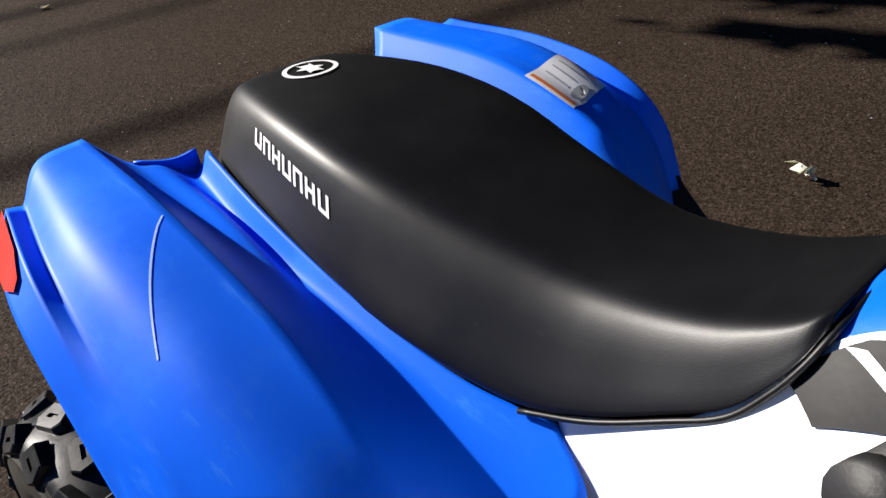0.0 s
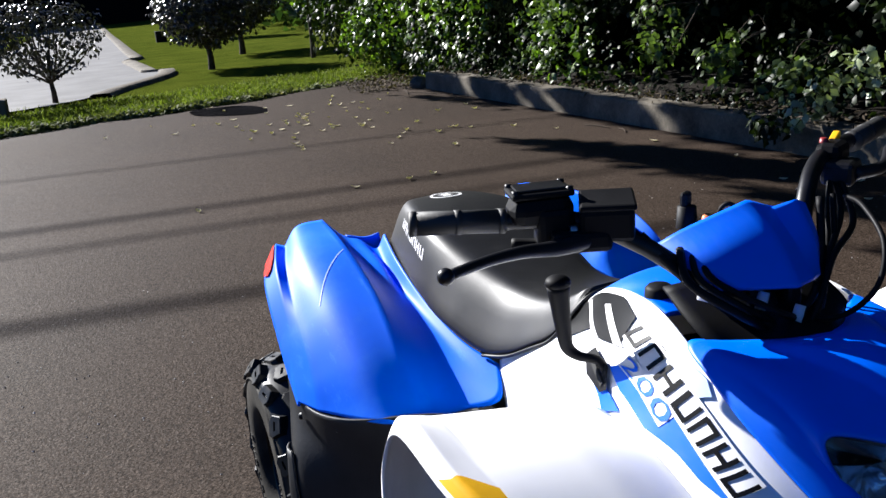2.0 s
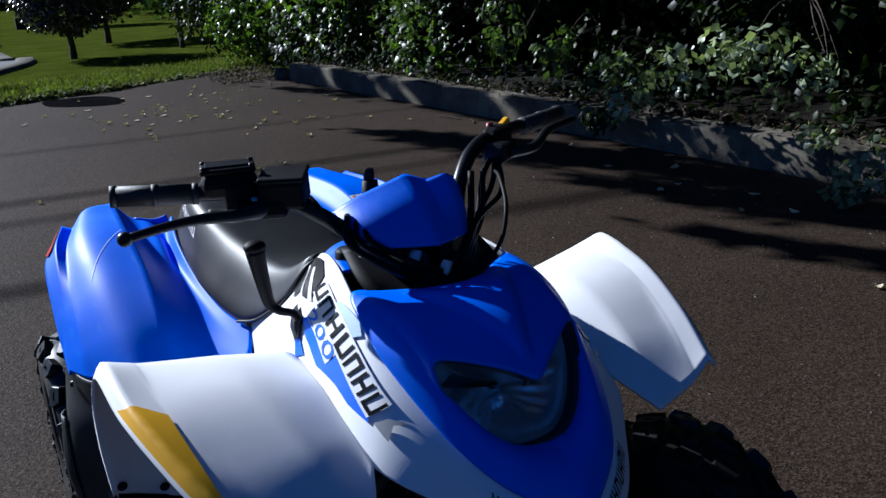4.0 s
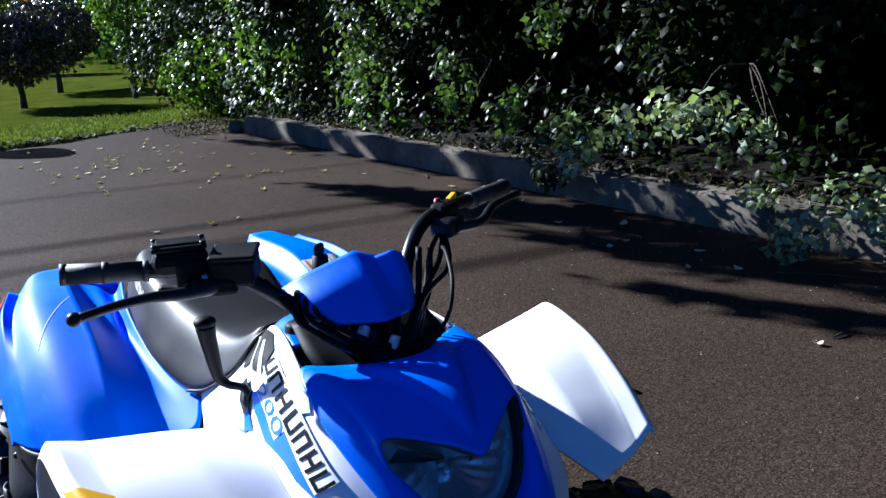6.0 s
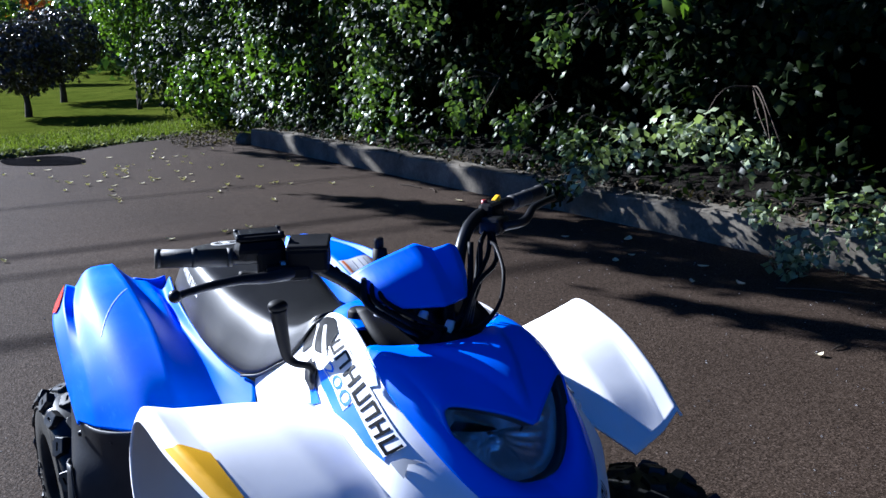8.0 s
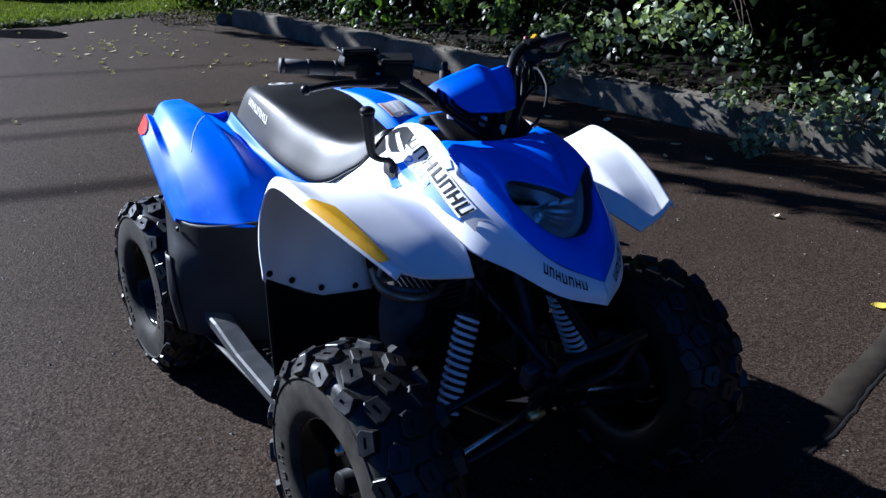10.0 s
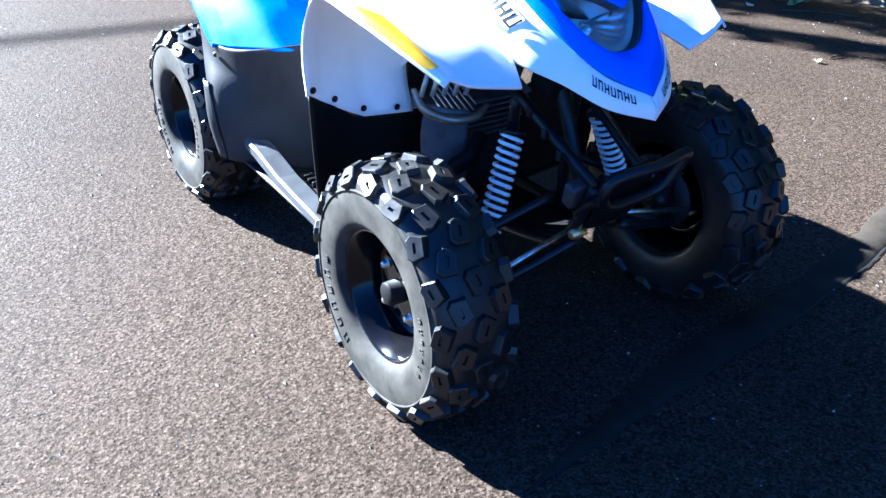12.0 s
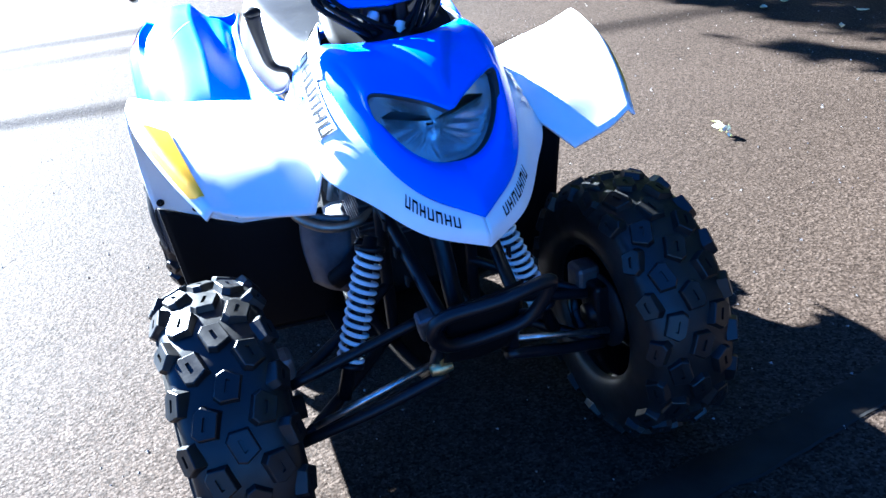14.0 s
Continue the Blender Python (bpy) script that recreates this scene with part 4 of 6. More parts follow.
# ---- bike: cover over the tank, lamp, lettering, controls ----
panel("tank_cover", [
    [(0.097, -0.068, 0.767), (0.099, -0.04, 0.780), (0.100, 0.0, 0.786), (0.095, 0.056, 0.774), (0.085, 0.096, 0.740)],
    [(0.190, -0.086, 0.806), (0.195, -0.06, 0.828), (0.197, 0.0, 0.836), (0.192, 0.056, 0.828), (0.187, 0.098, 0.802)],
    [(0.280, -0.105, 0.834), (0.290, -0.06, 0.842), (0.290, 0.0, 0.845), (0.286, 0.056, 0.842), (0.276, 0.114, 0.832)],
    [(0.350, -0.118, 0.838), (0.340, -0.06, 0.828), (0.335, 0.0, 0.825), (0.336, 0.056, 0.828), (0.346, 0.120, 0.836)],
], 25, 25, 0.004, M["blue"], bike, "blue plastic cover over the fuel tank")
for nm, p, mt in (("amber_tell_tale", (0.310, -0.024, 0.936), "decal_orange"), ("green_tell_tale", (0.318, -0.003, 0.938), "tell_green")):
    turned(nm, [(0.0005, 0.004), (0.006, 0.0035), (0.008, 0.0), (0.008, -0.01)], 16, Matrix.Translation(p) @ Matrix.Rotation(radians(90), 4, "X") @ Matrix.Rotation(radians(-20), 4, "Z"), M[mt], bike, nm.replace("_", " ") + " lamp on the instrument cover")
tube("hose_loop", [(0.284, 0.012, 0.918), (0.286, 0.015, 0.936), (0.292, 0.022, 0.943), (0.298, 0.029, 0.936), (0.300, 0.031, 0.915)], 0.003, M["black"], bike, "", 8, 20)
turned("fuel_cap", [(0.0005, 0.018), (0.014, 0.017), (0.018, 0.013), (0.019, 0.0)], 20, Matrix.Translation((0.292, -0.085, 0.838)) @ Matrix.Rotation(radians(90), 4, "X"), M["black"], bike, "black ribbed fuel cap")
turned("ignition_key", [(0.0005, 0.03), (0.012, 0.028), (0.014, 0.0)], 12, Matrix.Translation((0.278, -0.032, 0.918)) @ Matrix.Rotation(radians(90), 4, "X"), M["black"], bike)
block("key_bow", (0.010, 0.020, 0.020), pose(0.276, -0.032, 0.955, 0, 0, 25), M["black"], bike, bevel=0.0048)

# headlight: black bezel set back under the brow, fluted reflector, clear lens
loop = [np.array(p) for p in il]
cx = np.array([0.618, -0.004, 0.732])
BACK = np.array([0.80, 0, 0.30])
n = len(loop)


def lamp_rings(steps):
    """Rings that shrink towards the middle of the lamp and go back from its opening."""
    v = [cx + (p - cx) * f - BACK * back for f, back in steps for p in loop]
    f = [(r * n + j, r * n + (j + 1) % n, (r + 1) * n + (j + 1) % n, (r + 1) * n + j) for r in range(len(steps) - 1) for j in range(n)]
    return v, f


v, f = lamp_rings(((1.0, 0.0), (0.995, 0.008), (0.985, 0.018), (0.955, 0.022), (0.94, 0.034)))
lamp = mesh_ob("headlight", v, f, M["bezel"], bike, "clear headlight with a bright reflector in a black bezel")
v, f = lamp_rings([(0.945 * math.cos(0.19 * i), 0.030 + 0.052 * math.sin(0.19 * i)) for i in range(8)] + [(0.06, 0.084)])
for q in range(9 * n):            # upright flutes in the outer parts of the bowl
    j, ring = q % n, q // n
    y = v[q][1]
    if 0 < ring < 6:
        v[q] = v[q] + BACK * 0.0034 * math.sin(y * 620) * min(1.0, abs(y + 0.004) / 0.05)
mesh_ob("reflector", v, f, M["chrome"], lamp, "bright fluted reflector bowl")
v, f = lamp_rings([(0.965 * math.cos(0.2 * i), 0.018 - 0.012 * math.sin(0.2 * i)) for i in range(8)])
f.append(tuple(range(7 * n, 8 * n)))
lens = mesh_ob("lens", v, f, M["glass"], lamp, "clear plastic lens")
lens.visible_shadow = False
turned("bulb", [(0.0005, -0.010), (0.008, -0.008), (0.011, 0.0), (0.012, 0.02)], 18, Matrix.Translation((0.566, -0.004, 0.700)) @ Matrix.Rotation(radians(90), 4, "Z") @ Matrix.Rotation(radians(-20), 4, "X"), M["chrome"], lamp, "bright bulb shield")

# lettering and graphics laid on the side covers
SG = sheet(SIDE, 41, 121)
SN = normals(SG)


def on_side(v, u, off, side=1, grid=None):
    """A place on the side cover: v counts the stations from the rear, u runs 0 to 1 from top to bottom."""
    G, N = (SG, SN) if grid is None else grid
    a = min(max(v, 0), 1) * (G.shape[0] - 1)
    b = min(max(u, 0), 1) * (G.shape[1] - 1)
    i, j = min(int(a), G.shape[0] - 2), min(int(b), G.shape[1] - 2)
    f, g = a - i, b - j
    mixd = lambda A: (A[i, j] * (1 - f) + A[i + 1, j] * f) * (1 - g) + (A[i, j + 1] * (1 - f) + A[i + 1, j + 1] * f) * g
    p = mixd(G) + mixd(N) * off * SIGN
    return p if side > 0 else mirrored(p)


SIGN = 1.0 if SN[60, 20][1] < 0 else -1.0


def decal(name, polys, mat, parent, off=0.0015, side=1, grid=None, cut=0.02, label=""):
    """Flat pieces given in the cover's own (v, u), laid on its surface."""
    bm = bmesh.new()
    for poly in polys:
        bm.faces.new([bm.verts.new((a, b, 0)) for a, b in poly])
    bmesh.ops.triangulate(bm, faces=bm.faces)
    for _ in range(5):
        long = [e for e in bm.edges if e.calc_length() > cut]
        if not long:
            break
        bmesh.ops.subdivide_edges(bm, edges=long, cuts=1)
        bmesh.ops.triangulate(bm, faces=bm.faces)
    for v in bm.verts:
        v.co = Vector(on_side(v.co.x, v.co.y, off, side, grid))
    return part(name, bm, mat, parent, label)


def text_polys(body, size):
    """Triangles of a built-in-font text, from (0, 0), its capital height about size."""
    cu = bpy.data.curves.new("number", "FONT")
    cu.body, cu.size, cu.resolution_u = body, size, 2
    ob = new("number", cu)
    me = bpy.data.meshes.new_from_object(ob.evaluated_get(bpy.context.evaluated_depsgraph_get()))
    tris = [[(me.vertices[i].co.x, me.vertices[i].co.y) for i in p.vertices] for p in me.polygons]
    bpy.data.objects.remove(ob)
    return tris


def glyphs(n, width, height, gap, slant=0.0, weight=0.2):
    """n unreadable block marks in a row: two uprights and a bar each."""
    out = []
    for i in range(n):
        x = i * (width + gap)
        w, t = width * weight, height * weight * 0.8
        bars = [((x, 0), (x + w, 0), (x + w, height), (x, height)), ((x + width - w, 0), (x + width, 0), (x + width, height), (x + width - w, height))]
        y0 = (0.0, height - t, 0.4 * height)[i % 3]
        bars.append(((x + w, y0), (x + width - w, y0), (x + width - w, y0 + t), (x + w, y0 + t)))
        out += [[(a + slant * b, b) for a, b in q] for q in bars]
    return out


# v of a place along the cover: stations are spread evenly, 9 spans
V = lambda s: s / 9.0
for s in (1, -1):
    cover = [o for o in bike.children if o.name.startswith("side_cover")][0 if s > 0 else 1]
    # black shape beside the seat, cut by two white slashes
    decal("black_graphic", [[(V(1.62), 0.03), (V(2.2), 0.015), (V(3.38), 0.04), (V(3.78), 0.11), (V(3.60), 0.285), (V(3.12), 0.255), (V(2.70), 0.185), (V(1.90), 0.16)]], M["decal_black"], cover, 0.0026, s)
    decal("white_slash", [[(V(2.02), 0.02), (V(2.20), 0.035), (V(3.06), 0.245), (V(2.90), 0.235)], [(V(2.90), 0.085), (V(3.08), 0.085), (V(3.74), 0.285), (V(3.52), 0.28)]], M["decal_white"], cover, 0.0034, s)
    # blue flashes below the word, a pale one above it
    decal("blue_flash", [[(V(3.58), 0.41), (V(3.90), 0.385), (V(4.5), 0.48), (V(5.05), 0.47), (V(5.4), 0.52), (V(5.82), 0.57), (V(5.80), 0.66), (V(5.47), 0.72), (V(5.18), 0.70), (V(4.65), 0.72), (V(4.27), 0.63), (V(3.95), 0.56)], [(V(2.92), 0.36), (V(3.15), 0.41), (V(3.67), 0.62), (V(4.12), 0.71), (V(3.75), 0.735), (V(3.3), 0.54)]], M["blue"], cover, 0.0028, s)
    decal("pale_flash", [[(V(4.43), 0.20), (V(4.73), 0.115), (V(5.25), 0.055), (V(5.36), 0.115), (V(5.18), 0.23), (V(4.88), 0.31)]], M["pale_blue"], cover, 0.0029, s)

    def along(a, b, top, low):
        """A place in a lettered strip: a runs along it, b from its low to its top edge."""
        k3 = (0, 0.5, 1)
        t, l = [np.interp(a, k3, [q[c] for q in top]) + (top[-1][c] - top[-2][c]) * 2 * max(0, a - 1) for c in (0, 1)], [np.interp(a, k3, [q[c] for q in low]) + (low[-1][c] - low[-2][c]) * 2 * max(0, a - 1) for c in (0, 1)]
        return V(l[0] + (t[0] - l[0]) * b), l[1] + (t[1] - l[1]) * b

    # seven block marks in place of the model's word, on a white outline, with a grey arrow behind the last one
    TOP, LOW = ((3.98, 0.135), (5.20, 0.245), (6.07, 0.29)), ((3.70, 0.215), (5.03, 0.45), (5.82, 0.58))
    band = [(i / 12, -0.16) for i in range(13)] + [(1 - i / 12, 1.14) for i in range(13)]
    decal("lettering_outline", [[along(a, b, TOP, LOW) for a, b in band]], M["decal_white"], cover, 0.0033, s)
    decal("grey_arrow", [[(V(5.90), 0.60), (V(6.10), 0.40), (V(6.38), 0.26), (V(6.18), 0.42), (V(6.15), 0.64)]], M["decal_grey"], cover, 0.0038, s)
    word = glyphs(7, 0.112, 1.0, 0.036, 0.0, 0.22)
    decal("lettering", [[along(a, b, TOP, LOW) for a, b in q] for q in word], M["decal_black"], cover, 0.0046, s, cut=0.012, label="dark model lettering")
    NT, NL = ((3.93, 0.315), (4.48, 0.385), (5.0, 0.455)), ((3.80, 0.385), (4.35, 0.49), (4.86, 0.61))
    num = text_polys("200", 1.0)
    wide = max(a for q in num for a, b in q)
    decal("number_outline", [[along(a, b, NT, NL) for a, b in ((-0.03, -0.12), (0.5, -0.12), (1.0, -0.12), (1.0, 1.1), (0.5, 1.1), (-0.03, 1.1))]], M["decal_white"], cover, 0.0036, s, label="white outline of the number")
    decal("number", [[along(a / wide, b / 0.7, NT, NL) for a, b in q] for q in num], M["blue"], cover, 0.0044, s, cut=0.012, label="blue number 200")
    # small word at the nose
    decal("lettering", [[(V(7.60 + 0.49 * a), 0.475 - 0.9 * b) for a, b in q] for q in glyphs(7, 0.21, 0.30, 0.08, 0.0, 0.24)], M["decal_black"], cover, 0.0016, s, label="small dark maker's lettering")

# amber reflectors and rivets on the front fenders, black flaps below
FG = sheet(FRONT, 97, 66, (), (1, 3, 4))
FN = normals(FG)
FSIGN = 1.0 if FN[32, 60][2] > 0 else -1.0
for s in (1, -1):
    fender = [o for o in bike.children if o.name.startswith("front_fender")][0 if s > 0 else 1]
    SIGN_KEEP, SIGN = SIGN, FSIGN
    decal("amber_reflector", [[(0.855, 0.67), (0.835, 0.80), (0.855, 0.93), (0.93, 0.92), (0.93, 0.67)]] if s < 0 else [[(0.93, 0.645), (0.93, 0.75), (0.93, 0.928), (0.88, 0.938), (0.78, 0.95), (0.70, 0.83), (0.615, 0.70), (0.80, 0.667)]], M["yellow"], fender, 0.0075, s, (FG, FN), label="amber reflector sticker")
    SIGN = SIGN_KEEP
    for x, y, z in ((0.258, -0.448, 0.556), (0.234, -0.388, 0.520), (0.222, -0.314, 0.482), (0.234, -0.237, 0.474)):
        p = flip([(x + 0.003, y, z + 0.012)], s)[0]
        turned("rivet", [(0.0005, -0.005), (0.005, -0.004), (0.0075, 0.0)], 10, Matrix.Translation(p) @ Matrix.Rotation(radians(90), 4, "Z"), M["black"], fender)
    panel("mud_flap", [
        [(0.252, -0.456, 0.556), (0.226, -0.388, 0.515), (0.214, -0.314, 0.478), (0.228, -0.150, 0.470)],
        [(0.235, -0.445, 0.42), (0.215, -0.385, 0.40), (0.205, -0.31, 0.38), (0.215, -0.140, 0.37)],
        [(0.228, -0.437, 0.32), (0.208, -0.382, 0.30), (0.198, -0.31, 0.29), (0.208, -0.135, 0.28)],
        [(0.222, -0.427, 0.225), (0.203, -0.38, 0.215), (0.193, -0.31, 0.21), (0.203, -0.130, 0.20)],
    ], 17, 25, 0.004, M["black"], bike, "black rubber mud flap", s)
    # foot well: guard before the rear wheel, floor and bar
    panel("foot_guard", [
        [(-0.425, -0.432, 0.600), (-0.318, -0.438, 0.528), (-0.190, -0.395, 0.532), (-0.080, -0.268, 0.556), (-0.010, -0.150, 0.545)],
        [(-0.395, -0.440, 0.520), (-0.300, -0.440, 0.478), (-0.185, -0.385, 0.460), (-0.070, -0.265, 0.470), (0.030, -0.160, 0.470)],
        [(-0.330, -0.462, 0.420), (-0.270, -0.458, 0.415), (-0.175, -0.380, 0.400), (-0.060, -0.262, 0.400), (0.060, -0.160, 0.390)],
        [(-0.290, -0.470, 0.330), (-0.245, -0.462, 0.325), (-0.165, -0.380, 0.320), (-0.050, -0.260, 0.310), (0.080, -0.160, 0.300)],
        [(-0.275, -0.462, 0.245), (-0.225, -0.452, 0.240), (-0.150, -0.375, 0.235), (-0.040, -0.255, 0.225), (0.090, -0.155, 0.215)],
    ], 41, 33, 0.005, M["foot"], bike, "dark grey plastic foot guard", s)
    for x, y, z in ((-0.300, -0.446, 0.500), (-0.205, -0.402, 0.505), (-0.262, -0.462, 0.300)):
        p, q = flip([(x, y, z), (x, y - 0.006, z)], s)
        turned("guard_screw", [(0.0005, 0.006), (0.005, 0.005), (0.007, 0.0)], 10, disc_between(p, q), M["frame"], bike)
    panel("guard_rib", [
        [(-0.345, -0.466, 0.430), (-0.322, -0.474, 0.432), (-0.300, -0.470, 0.432)],
        [(-0.305, -0.478, 0.335), (-0.280, -0.486, 0.337), (-0.258, -0.476, 0.335)],
        [(-0.288, -0.468, 0.245), (-0.262, -0.474, 0.245), (-0.240, -0.464, 0.243)],
    ], 9, 13, 0.004, M["foot"], bike, "raised rib of the foot guard before the rear wheel", s)
    # floor of the foot well, added to stop sun leaking through below
    panel("foot_board", [[(-0.24, -0.440, 0.250), (-0.15, -0.430, 0.236), (0.0, -0.425, 0.226), (0.205, -0.420, 0.212)], [(-0.20, -0.29, 0.238), (-0.12, -0.29, 0.226), (0.0, -0.29, 0.218), (0.20, -0.29, 0.206)], [(-0.06, -0.150, 0.222), (0.0, -0.150, 0.218), (0.08, -0.150, 0.214), (0.21, -0.150, 0.204)]], 17, 13, 0.005, M["black"], bike, "black plastic foot board", s)
    block("foot_peg", (0.13, 0.14, 0.022), Matrix.Translation(flip([(0.04, -0.30, 0.232)], s)[0]), M["foot"], bike, bevel=0.004)
    for i in range(5):
        block("peg_tooth", (0.008, 0.12, 0.018), Matrix.Translation(flip([(-0.01 + 0.024 * i, -0.30, 0.248)], s)[0]), M["black"], bike, bevel=0.002)
    bar = flip([(-0.250, -0.402, 0.292), (-0.130, -0.408, 0.290), (-0.095, -0.408, 0.282), (0.000, -0.406, 0.258), (0.110, -0.402, 0.240), (0.205, -0.400, 0.228)], s)
    v, f = [], []
    for i, p in enumerate(bar):
        w = 0.027
        for dy, dz in ((-w, -0.012), (-w, 0.008), (-w + 0.005, 0.013), (w - 0.005, 0.013), (w, 0.008), (w, -0.012)):
            v.append((p[0] + (dz * 0.5 if 0 < i < 3 else 0), p[1] + dy, p[2] + dz))
    for i in range(len(bar) - 1):
        for q in range(6):
            f.append((i * 6 + q, i * 6 + (q + 1) % 6, i * 6 + 6 + (q + 1) % 6, i * 6 + 6 + q))
    f += [tuple(reversed(range(6))), tuple(range(len(bar) * 6 - 6, len(bar) * 6))]
    mesh_ob("foot_bar", v, f, M["footbar"], bike, "grey foot rest bar", smooth=False)

# rear reflectors, seat lettering and badge
seat_pts = np.array(rings)
sgrid = (seat_pts[:, :25], normals(seat_pts[:, :25]))
SSIGN = 1.0 if sgrid[1][23, 14][1] < 0 else -1.0
SIGN = SSIGN
X = lambda x: (np.interp(x, [r[0][0] for r in rings], np.arange(len(rings)))) / (len(rings) - 1)
decal("lettering", [[(X(-0.565 + 0.0265 * a), 0.585 + 0.060 * b - 0.008 * a) for a, b in q] for q in glyphs(7, 0.75, 1.0, 0.2, -0.25, 0.26)], M["decal_white"], seat, 0.0012, 1, sgrid, 0.01, "worn white maker's lettering")
bm = bmesh.new()
for r0, r1 in ((0.030, 0.0365),):
    for i in range(40):
        a, b = 2 * math.pi * i / 40, 2 * math.pi * (i + 1) / 40
        bm.faces.new([bm.verts.new((r * math.cos(t), r * math.sin(t), 0)) for r, t in ((r0, a), (r1, a), (r1, b), (r0, b))])
star = [(0.026 * (1 if i % 2 == 0 else 0.45) * math.cos(2 * math.pi * i / 12 + 0.3), 0.018 * (1 if i % 2 == 0 else 0.5) * math.sin(2 * math.pi * i / 12 + 0.3), 0) for i in range(12)]
bm.faces.new([bm.verts.new(p) for p in star])
bmesh.ops.triangulate(bm, faces=bm.faces)
for v in bm.verts:
    x, y = -0.622 + v.co.x, 0.005 + v.co.y
    top = np.interp(x, [r[0] for r in st], [r[2] for r in st])
    v.co = Vector((x, y, float(top) + 0.0025 - 1.2 * y * y))
part("badge", bm, M["decal_white"], seat, "round white printed badge")
tube("piping", flip([(-0.13, -0.150, 0.613), (-0.06, -0.137, 0.635), (0.01, -0.126, 0.673), (0.054, -0.117, 0.699), (0.080, -0.106, 0.731), (0.095, -0.094, 0.757), (0.103, -0.077, 0.777), (0.106, -0.050, 0.786), (0.107, 0.0, 0.790), (0.106, 0.050, 0.786)], 1), 0.003, M["vinyl"], seat)

# scratches on the fender and a printed notice on the other one
SIGN = 1.0
RG = sheet(REAR, 81, 97, REAR_CREASE)
RN = normals(RG)
RG_FAR = sheet(REAR_FAR, 81, 97, REAR_CREASE)
FAR_GRID = (RG_FAR, normals(RG_FAR))
SIGN = 1.0 if RN[40, 40][2] > 0 else -1.0
for s in (1, -1):
    fen = [o for o in bike.children if o.name.startswith("rear_fender")][0 if s > 0 else 1]
    decal("rear_reflector", [[(0.0, 0.882), (0.0, 0.99), (0.08, 0.995), (0.17, 0.985), (0.215, 0.95), (0.21, 0.915), (0.15, 0.886)]], M["red"], fen, 0.004, s, (RG, RN) if s > 0 else FAR_GRID, 0.03, "red rear reflector")
rf_r, rf_l = [o for o in bike.children if o.name.startswith("rear_fender")]
arc = [(0.30 + 0.20 * i / 14, 0.51 + 0.145 * (i / 14) ** 0.8) for i in range(15)]
decal("scratch", [[arc[i], arc[i + 1], (arc[i + 1][0], arc[i + 1][1] + 0.004), (arc[i][0], arc[i][1] + 0.004)] for i in range(14)], M["scratch"], rf_r, 0.0008, 1, (RG, RN), 0.05, "pale curved scratch")
NOTE = lambda polys: [[(0.340 + 0.150 * a, 0.497 + 0.180 * b) for a, b in q] for q in polys]
decal("notice", NOTE([[(0, 0), (1, 0), (1, 1), (0, 1)]]), M["decal_white"], rf_l, 0.001, -1, FAR_GRID, label="white printed warning notice")
decal("notice_band", NOTE([[(0.05, 0.80), (0.80, 0.80), (0.80, 0.87), (0.05, 0.87)], [(0.05, 0.06), (0.95, 0.06), (0.95, 0.13), (0.05, 0.13)]]), M["decal_orange"], rf_l, 0.0016, -1, FAR_GRID)
decal("notice_print", NOTE([[(0.12, 0.30 + 0.15 * i), (0.58, 0.30 + 0.15 * i), (0.58, 0.325 + 0.15 * i), (0.12, 0.325 + 0.15 * i)] for i in range(3)] + [[(0.80 + r * math.cos(t), 0.36 + 1.4 * r * math.sin(t)) for t in [0.5236 * i for i in range(13)] for r in (0.125,)] + [(0.80 + 0.095 * math.cos(t), 0.36 + 0.133 * math.sin(t)) for t in [0.5236 * i for i in range(12, -1, -1)]]] + [[(0.74, 0.27), (0.84, 0.30), (0.86, 0.44), (0.77, 0.40)]]), M["decal_grey"], rf_l, 0.0017, -1, FAR_GRID)

# controls: right
for a, b, n in (((0.237, -0.388, 0.977), (0.262, -0.286, 0.968), 3), ((0.206, 0.372, 0.985), (0.262, 0.262, 0.986), 3)):
    for i in range(n):
        f = i / (n - 1)
        p = [a[c] + (b[c] - a[c]) * f for c in range(3)]
        d = (Vector(b) - Vector(a)).normalized() * 0.004
        tube("grip_rib", [Vector(p) - d, Vector(p) + d], 0.0150, M["grip"], bike, n=16)
RES = pose(0.274, -0.241, 0.979, 0, 0, -15)
mc = block("brake_reservoir", (0.054, 0.078, 0.036), RES, M["black"], bike, "black brake fluid reservoir", 0.015, 0.96)
block("reservoir_lid", (0.052, 0.074, 0.008), RES @ Matrix.Translation((0, 0, 0.020)), M["black"], mc, bevel=0.003)
block("reservoir_rim", (0.038, 0.060, 0.003), RES @ Matrix.Translation((0, 0, 0.0255)), M["frame"], mc, bevel=0.001)
for dx, dy in ((-0.020, -0.032), (0.020, 0.032), (-0.020, 0.032), (0.020, -0.032)):
    turned("screw", [(0.0005, -0.002), (0.004, -0.0018), (0.0045, 0.002)], 8, RES @ Matrix.Translation((dx, dy, 0.0255)) @ Matrix.Rotation(radians(-90), 4, "X"), M["frame"], mc)
block("throttle_box", (0.058, 0.062, 0.040), pose(0.322, -0.180, 0.966, 0, 6, -30), M["black"], bike, "black throttle housing", 0.006)
block("throttle_lid", (0.060, 0.064, 0.008), pose(0.324, -0.180, 0.988, 0, 6, -30), M["black"], bike, "", 0.003)
block("clamp", (0.050, 0.044, 0.052), pose(0.284, -0.228, 0.957, 0, 0, -20), M["black"], bike, bevel=0.008)
block("lever_mount", (0.044, 0.070, 0.026), pose(0.316, -0.212, 0.946, 0, 0, -24), M["black"], bike, bevel=0.007)
